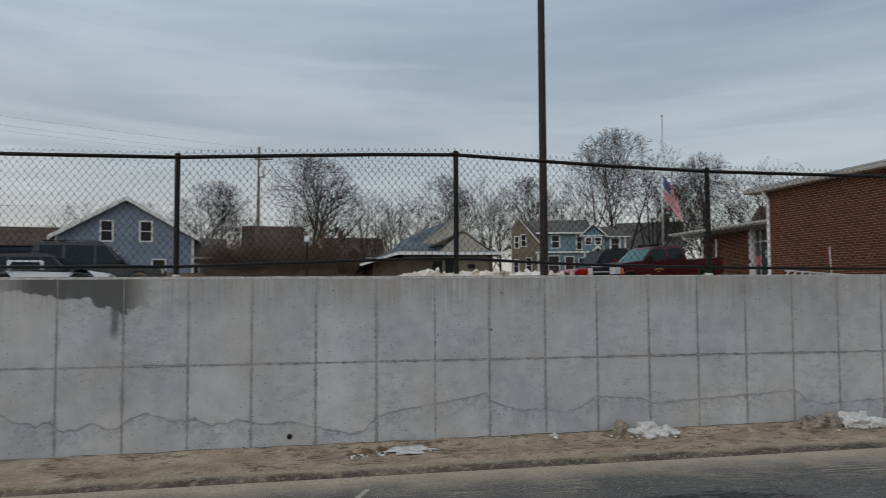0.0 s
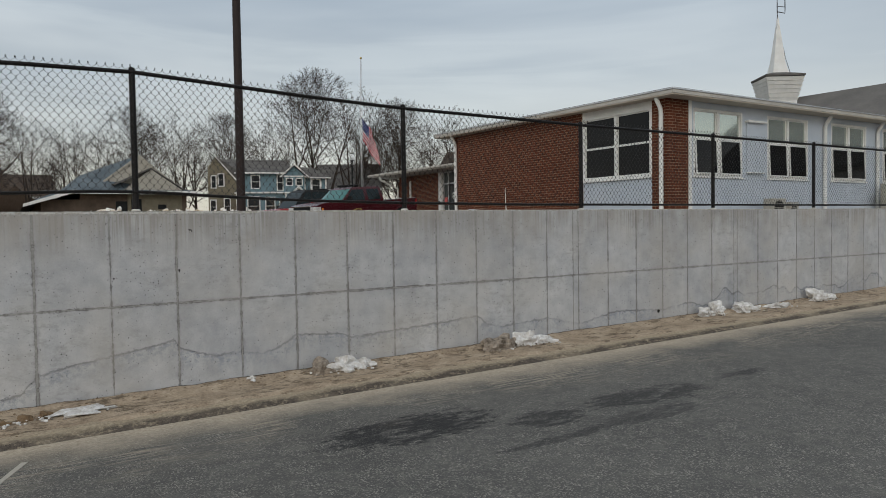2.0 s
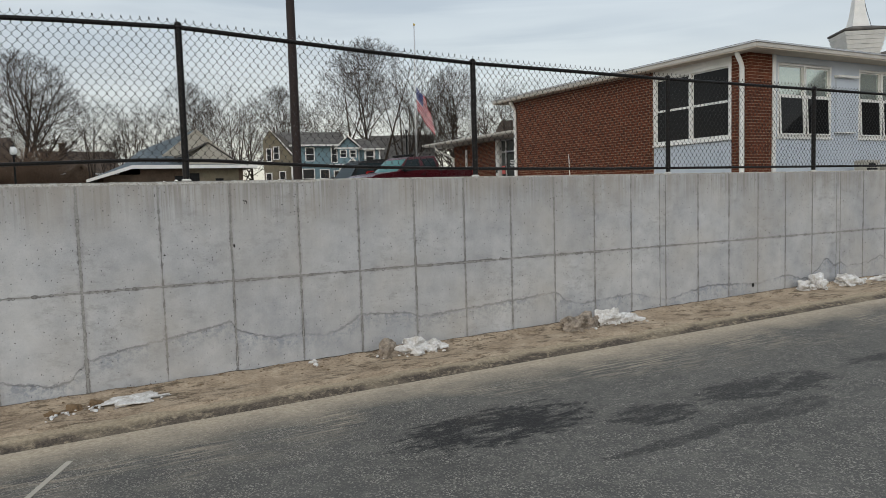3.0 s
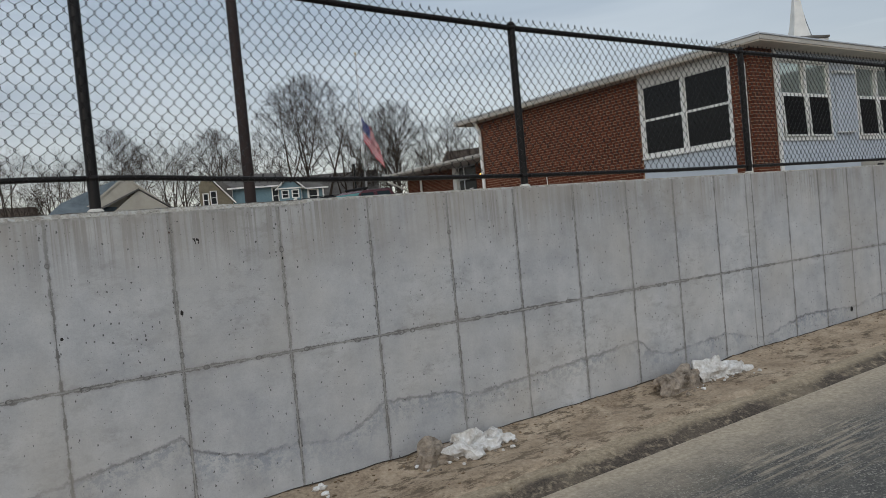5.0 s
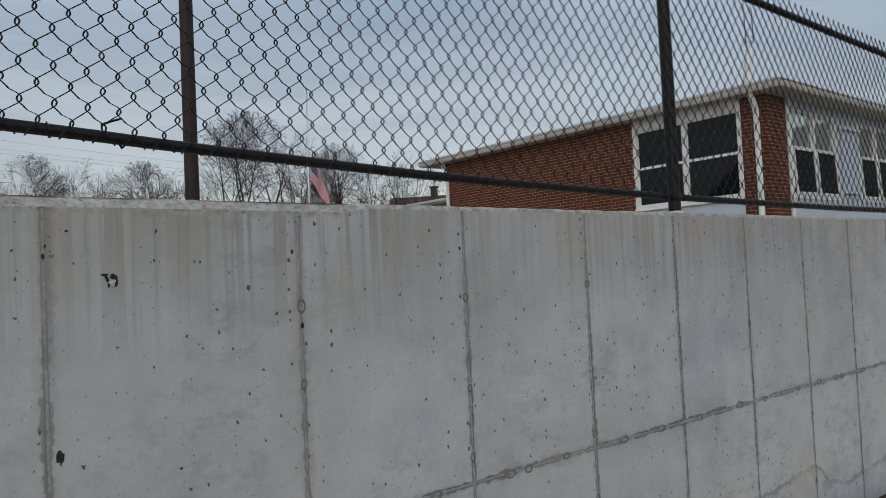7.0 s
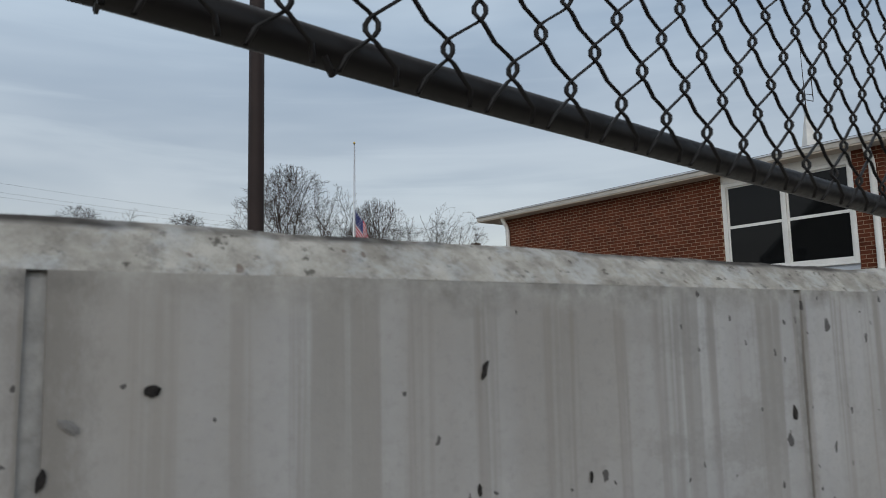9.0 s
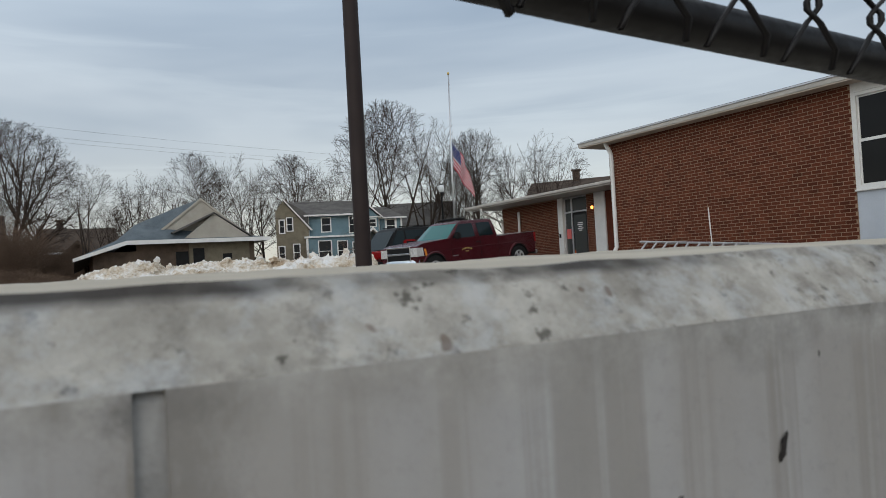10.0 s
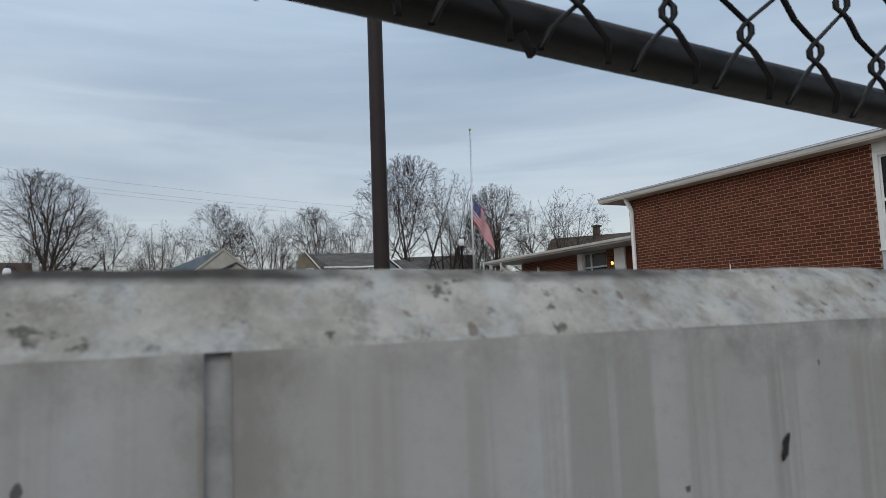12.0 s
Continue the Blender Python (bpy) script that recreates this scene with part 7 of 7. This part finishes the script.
for _ in range(420):
    x, y = rng.uniform(10.3, 11.9), rng.uniform(11.0, 15.5)
    r = rng.uniform(0.03, 0.09)
    c = clump(rng, r, 0.6, 0.25, 1)
    stones.add(c.v, c.f, Matrix.Translation((x, y, lot_z(x, y) + 0.10 + 0.10 * clamp((x - 9.9) / 2.0, 0, 1) + r * 0.3)))
tagged(part("river_stones", stones, M_stone), "loose pale stones in the planting bed", "stones", kind="stuff")


def ladder(p0, p1, width, rungs):
    """An aluminium ladder lying on its side, from the foot of p0 to that of p1, leaning on the wall."""
    a, b = Vector(p0), Vector(p1)
    along = (b - a).normalized()
    up = Vector((0.75, 0, 0.70)).normalized() * width
    t = thing("ladder", Matrix.Translation(a), "aluminium extension ladder lying on its side against the brick wall", "ladder")
    L = (b - a).length
    for off in (Vector((0, 0, 0)), up):
        part("stile", Shape().path([off, off + along * L], 0.032, 6), M_alu, t)
    for i in range(rungs):
        p = along * (0.25 + (L - 0.5) * i / (rungs - 1))
        part("rung", Shape().path([p, p + up], 0.03, 7), M_alu, t)
    return t


ladder((11.45, 13.70, 1.80), (11.45, 8.70, 1.47), 0.46, 14)
st = thing("marker_stake", pose(11.5, 11.1, 1.57), "thin white marker stake", "stake")
part("rod", Shape().path([(0, 0, -0.05), (-0.02, 0.05, 1.2)], 0.014, 6), M_white, st)
cone = thing("traffic_cone", pose(16.3, 22.13, 1.66) @ Matrix.Scale(0.62, 4), "orange traffic cone with a white band by the door", "traffic cone")
part("cone_foot", Shape().box(-0.18, -0.18, 0, 0.18, 0.18, 0.03), M_orange, cone, bevel=0.01)
part("cone_body", Shape().lathe([(0.14, 0.03), (0.09, 0.30)], 16).lathe([(0.055, 0.52), (0.035, 0.70)], 16), M_orange, cone, smooth=True)
part("cone_band", Shape().lathe([(0.091, 0.30), (0.056, 0.52)], 16), M_white, cone, "white reflective band", smooth=True)


def air_unit(x, y, z, w, h):
    t = thing("air_conditioner", pose(x, y, z), "beige outdoor air-conditioning unit by the wall", "air conditioner")
    part("casing", Shape().box(-w / 2, -0.16, 0.08, w / 2, 0.16, h), M_cond, t, bevel=0.015)
    part("fan_grille", Shape().lathe([(w * 0.36, 0), (w * 0.36, 0.012), (w * 0.10, 0.02)], 20, pose(-w * 0.08, -0.16, h * 0.54, 90, 0, 0)), M_black, t)
    for i in range(8):
        part("slat", Shape().box(-w * 0.46, -0.186, h * (0.16 + 0.1 * i), w * 0.30, -0.176, h * (0.18 + 0.1 * i)), M_cond, t)
    part("foot", Shape().box(-w * 0.4, -0.18, 0, -w * 0.3, 0.18, 0.08).box(w * 0.3, -0.18, 0, w * 0.4, 0.18, 0.08), M_black, t)
    return t


air_unit(15.95, 4.45, lot_z(16, 4.5) + 0.02, 0.62, 0.60)
air_unit(16.75, 4.5, lot_z(16, 4.5) + 0.02, 0.42, 0.50)
air_unit(22.55, 4.45, lot_z(22, 4.5) + 0.05, 0.9, 1.05)
air_unit(25.6, 4.45, lot_z(25, 4.5) + 0.02, 1.0, 0.7)


# ---- trees ----
def tree_mesh(seed, wide, fork, limbs, tilt, counts, low=0.0, stems=1):
    """A bare tree 1 unit tall. Limbs leave the trunk from fork upwards and end on a rounded crown of half width wide."""
    rng = random.Random(seed)
    wood, twigs = Shape(), Shape()
    mid = Vector((0, 0, (1 + low) / 2))
    tall = (1 - low) / 2

    def reach(p, d):
        """How far it is from p along d to the edge of the crown."""
        q = Vector(((p.x - mid.x) / wide, (p.y - mid.y) / wide, (p.z - mid.z) / tall))
        v = Vector((d.x / wide, d.y / wide, d.z / tall))
        a, b, c = v.dot(v), q.dot(v), q.dot(q) - 1
        k = b * b - a * c
        return max((-b + math.sqrt(k)) / a, 0.02) if k > 0 else 0.04

    def branch(p, d, length, r, level):
        n = (8, 7, 5, 3, 2)[level]
        pts, radii = [p], [r]
        q, v = p.copy(), d.copy()
        bend = (0.03, 0.09, 0.10, 0.11, 0.14)[level]
        for i in range(n):
            v = (v + Vector((rng.gauss(0, bend), rng.gauss(0, bend), rng.gauss(0, bend) + (0.0, 0.05, 0.03, 0.01, 0.0)[level]))).normalized()
            q = q + v * length / n
            pts.append(q.copy())
            radii.append(max(r * (1 - (0.97 if level == 0 else 0.86) * (i + 1) / n), 0.00066))
        (wood if level < 2 else twigs).path(pts, radii, (8, 6, 4, 3, 3)[level], caps=False)
        if level > len(counts):
            return
        many = limbs if level == 0 else max(2, round(counts[level - 1] * min(1.3, length / (1, 0.42, 0.20, 0.09)[level])))
        for i in range(many):
            k = (i + rng.random()) / many
            k = (fork + (0.97 - fork) * k) if level == 0 else 0.16 + 0.84 * k
            j = min(int(k * n), n - 1)
            f = k * n - j
            p1 = pts[j].lerp(pts[j + 1], f)
            dd = (pts[j + 1] - pts[j]).normalized()
            side = Vector((rng.gauss(0, 1), rng.gauss(0, 1), rng.gauss(0, 0.6)))
            side = (side - dd * side.dot(dd)).normalized()
            ang = radians(rng.uniform(28, 62)) * (tilt if level == 0 else 1.0)
            nd = (dd * math.cos(ang) + side * math.sin(ang) + Vector((0, 0, 0.08 if level < 2 else 0.0))).normalized()
            rr = (radii[j] + (radii[j + 1] - radii[j]) * f) * rng.uniform(0.55, 0.76)
            far = reach(p1, nd)
            size = far * rng.uniform(0.80, 1.04) if level == 0 else min(far * rng.uniform(0.85, 1.08), length * (0.0, 0.62, 0.55, 0.48)[level] * rng.uniform(0.6, 1.1))
            branch(p1, nd, size, max(rr, 0.00066), level + 1)

    for i in range(stems):
        a = 2 * math.pi * (i + 0.5 * rng.random()) / stems
        lean = 0.0 if stems == 1 else rng.uniform(0.10, 0.30)
        d = Vector((math.cos(a) * lean, math.sin(a) * lean, 1)).normalized()
        p = Vector((0.012 * math.cos(a), 0.012 * math.sin(a), -0.02)) if stems > 1 else Vector((0, 0, -0.02))
        branch(p, d, min(reach(Vector((p.x, p.y, 0.3)), d) + 0.28, 0.86), 0.019 / stems ** 0.4, 0)
    out = []
    for name, s in (("trunk", wood), ("crown", twigs)):
        me = bpy.data.meshes.new(name)
        me.from_pydata(s.v, [], s.f)
        me.materials.append(M_bark)
        out.append(me)
    return out


tree_meshes = [tree_mesh(1, 0.36, 0.13, 14, 0.95, (10, 7, 4), 0.10), tree_mesh(2, 0.36, 0.16, 4, 0.95, (10, 7, 3), 0.14, 3), tree_mesh(3, 0.32, 0.20, 10, 0.95, (9, 7, 3), 0.18), tree_mesh(4, 0.32, 0.14, 3, 0.80, (9, 7, 3), 0.10, 4), tree_mesh(5, 0.30, 0.25, 5, 0.8, (7, 6, 3), 0.25, 2)]
tree_widths = [0.36, 0.36, 0.32, 0.32, 0.30]


def tree(kind, x, y, h, half, turn, label="tall bare winter tree with fine twigs"):
    t = thing("tree", far(pose(x, y, 1.45, 0, 0, turn)), label, "tree", "bare trees")
    k = max(half / tree_widths[kind], 0.86 * h)
    for me in tree_meshes[kind]:
        b = new(me.name.split(".")[0], me)
        b.parent = t
        b.scale = (k, k, h)
    return t


for row in ((0, -4.6, 62, 13.6, 5.6, 20), (4, 0.5, 54, 9.1, 2.4, 70), (3, 6.7, 82, 13.3, 2.0, 140), (2, 5.1, 80, 11.4, 2.4, 200), (1, 12.4, 84, 15.5, 4.0, 250), (3, 17.9, 84, 15.6, 3.6, 300), (0, 23.5, 84, 15.6, 3.9, 30),
            (1, 28.6, 66, 18.1, 6.6, 90), (3, 35.0, 70, 17.8, 3.4, 10), (0, 40.6, 68, 16.2, 4.6, 130), (2, 43.8, 66, 14.1, 4.0, 170), (3, 37.4, 50, 12.4, 3.6, 220), (2, 15.4, 88, 14.2, 3.4, 260), (2, 21.2, 88, 14.2, 3.4, 310), (3, 39.9, 74, 15.8, 3.4, 350), (2, 48.5, 70, 13.5, 4.2, 60), (3, 26.8, 76, 14.5, 3.2, 110),
            (1, -13.0, 60, 10.5, 4.2, 160), (2, -17.0, 75, 11.0, 4.0, 280), (2, -27.0, 68, 9.5, 3.8, 320), (4, 2.5, 66, 7.6, 2.4, 15), (2, -24.0, 80, 11.0, 4.0, 40), (4, -10.5, 58, 7.5, 2.6, 100), (2, 9.5, 90, 13.0, 3.4, 66), (2, -7.0, 84, 11.5, 3.8, 12)):
    tree(*row)


def brush(name, x0, y0, x1, y1, count, tall, label, seed, spread=0.3):
    """Dead stems that lean and fork, in uneven clumps."""
    rng = random.Random(seed)
    s = Shape()
    for _ in range(count):
        x, y = rng.uniform(x0, x1), rng.uniform(y0, y1)
        clumped = clamp(0.70 + 1.2 * noise.noise(Vector((x * 0.55, y * 0.3, seed))), 0.22, 1.25)
        h = tall * rng.uniform(0.4, 1.0) * clumped
        p = Vector((x, y, bank_z(x, y) - 0.1))
        lean = Vector((rng.gauss(0, spread), rng.gauss(0, spread), 1)).normalized()
        m1 = p + lean * h * 0.5 + Vector((rng.gauss(0, 0.1), rng.gauss(0, 0.1), 0)) * h * 0.6
        m2 = p + lean * h + Vector((rng.gauss(0, spread), rng.gauss(0, spread), -spread * 0.4)) * h * 0.6
        s.path([p, m1, m2], [0.013, 0.009, 0.004], 3, False)
        for _ in range(5):
            k = p.lerp(m1, rng.uniform(0.5, 1)) if rng.random() < 0.4 else m1.lerp(m2, rng.random())
            s.path([k, k + Vector((rng.gauss(0, 0.2), rng.gauss(0, 0.2), rng.uniform(0.02, 0.22))) * h], [0.006, 0.003], 3, False)
    ob = part(name, s, M_brush)
    ob.matrix_world = far(Matrix(), False)
    return tagged(ob, label, "brush", kind="stuff")


brush("brush", -11.5, 44, -2.4, 55, 5600, 3.0, "dense brown thicket of dead brush", 21)
brush("brush", -36, 44, -23, 50, 1500, 2.6, "brown dead brush by the houses", 22)
brush("brush", -6.0, 64, 3, 72, 2000, 4.2, "brown leafless scrub behind the houses", 23)
brush("brush", 15, 55, 30, 58, 320, 3.3, "low bare shrubs before the teal house", 24)
brush("brush", -10.5, 35.2, -0.4, 44, 4600, 1.0, "low tangle of dead brambles and grass", 25, 0.7)
bank = part("far_bank", grid_sheet(steps(-60, 60, 60), [42, 44, 46, 50, 60, 90, 120], lambda x, y: bank_z(x, y) + 0.1 * noise.noise(Vector((x * 0.3, y * 0.3, 0)))), M_earth)
tagged(bank, "brown earth and dead grass beyond the yard", "ground", kind="structure")
for x, y, w in ((-2.7, 37.6, 0.42), (-4.6, 37.2, 0.30), (-3.6, 38.3, 0.30)):
    t = thing("snow_patch", far(pose(x, y, bank_z(x, y) - 0.01), False), "thin leftover patch of snow on the brown ground", "snow", "snow patches")
    part("patch", clump(rng, w, 0.10, 1.3, 4), M_clean_snow, t)

rough = part("rough_ground", grid_sheet(steps(-60, 1.6, 60), steps(33.8, 42.1, 14), lambda x, y: bank_z(x, y) - 0.03 * clamp(36 - y, 0, 2) + 0.08 * noise.noise(Vector((x * 0.8, y * 0.8, 0)))), M_earth)
tagged(rough, "rough brown ground with dead grass at the yard's edge", "ground", kind="structure")


# ---- last: the many small pieces ----
brick_face(build, pose(GX + 0.008, GN, 0, 0, 0, -90), GN - 8.06, 1.25, EAVE + 0.10, (3.3, 6.4, 2.2, 3.6))
brick_face(build, pose(GX + 0.008, 5.44, 0, 0, 0, -90), 5.44 - GY, 1.25, EAVE)
brick_face(build, pose(GX, GY + 0.008, 0), 0.82, 1.25, EAVE)
brick_face(wing, pose(WX + 0.008, 28.3, 0, 0, 0, -90), 28.3 - 23.4, 1.88, WEAVE - 0.01)
brick_face(wing, pose(WX + 0.008, 21.35, 0, 0, 0, -90), 0.6, 1.88, WEAVE - 0.01)

panel_meshes = {}
for k, (xa, xb) in enumerate(zip(JOINTS, JOINTS[1:])):
    for lower in (True, False):
        near_end = abs((xa + xb) / 2 - CHAMFER_END) < 0.6
        key = (lower, xb < CHAMFER_END, k if near_end else k % 5, round(xb - xa, 2))
        if key not in panel_meshes:
            panel_meshes[key] = mesh_from("panel", panel_shape(xa, xb - xa, lower, 31 * k + lower), M_wall, smooth=False)
        ob = new("panel", panel_meshes[key])
        ob.parent = wall
        ob.location = (xa, 0, 0)
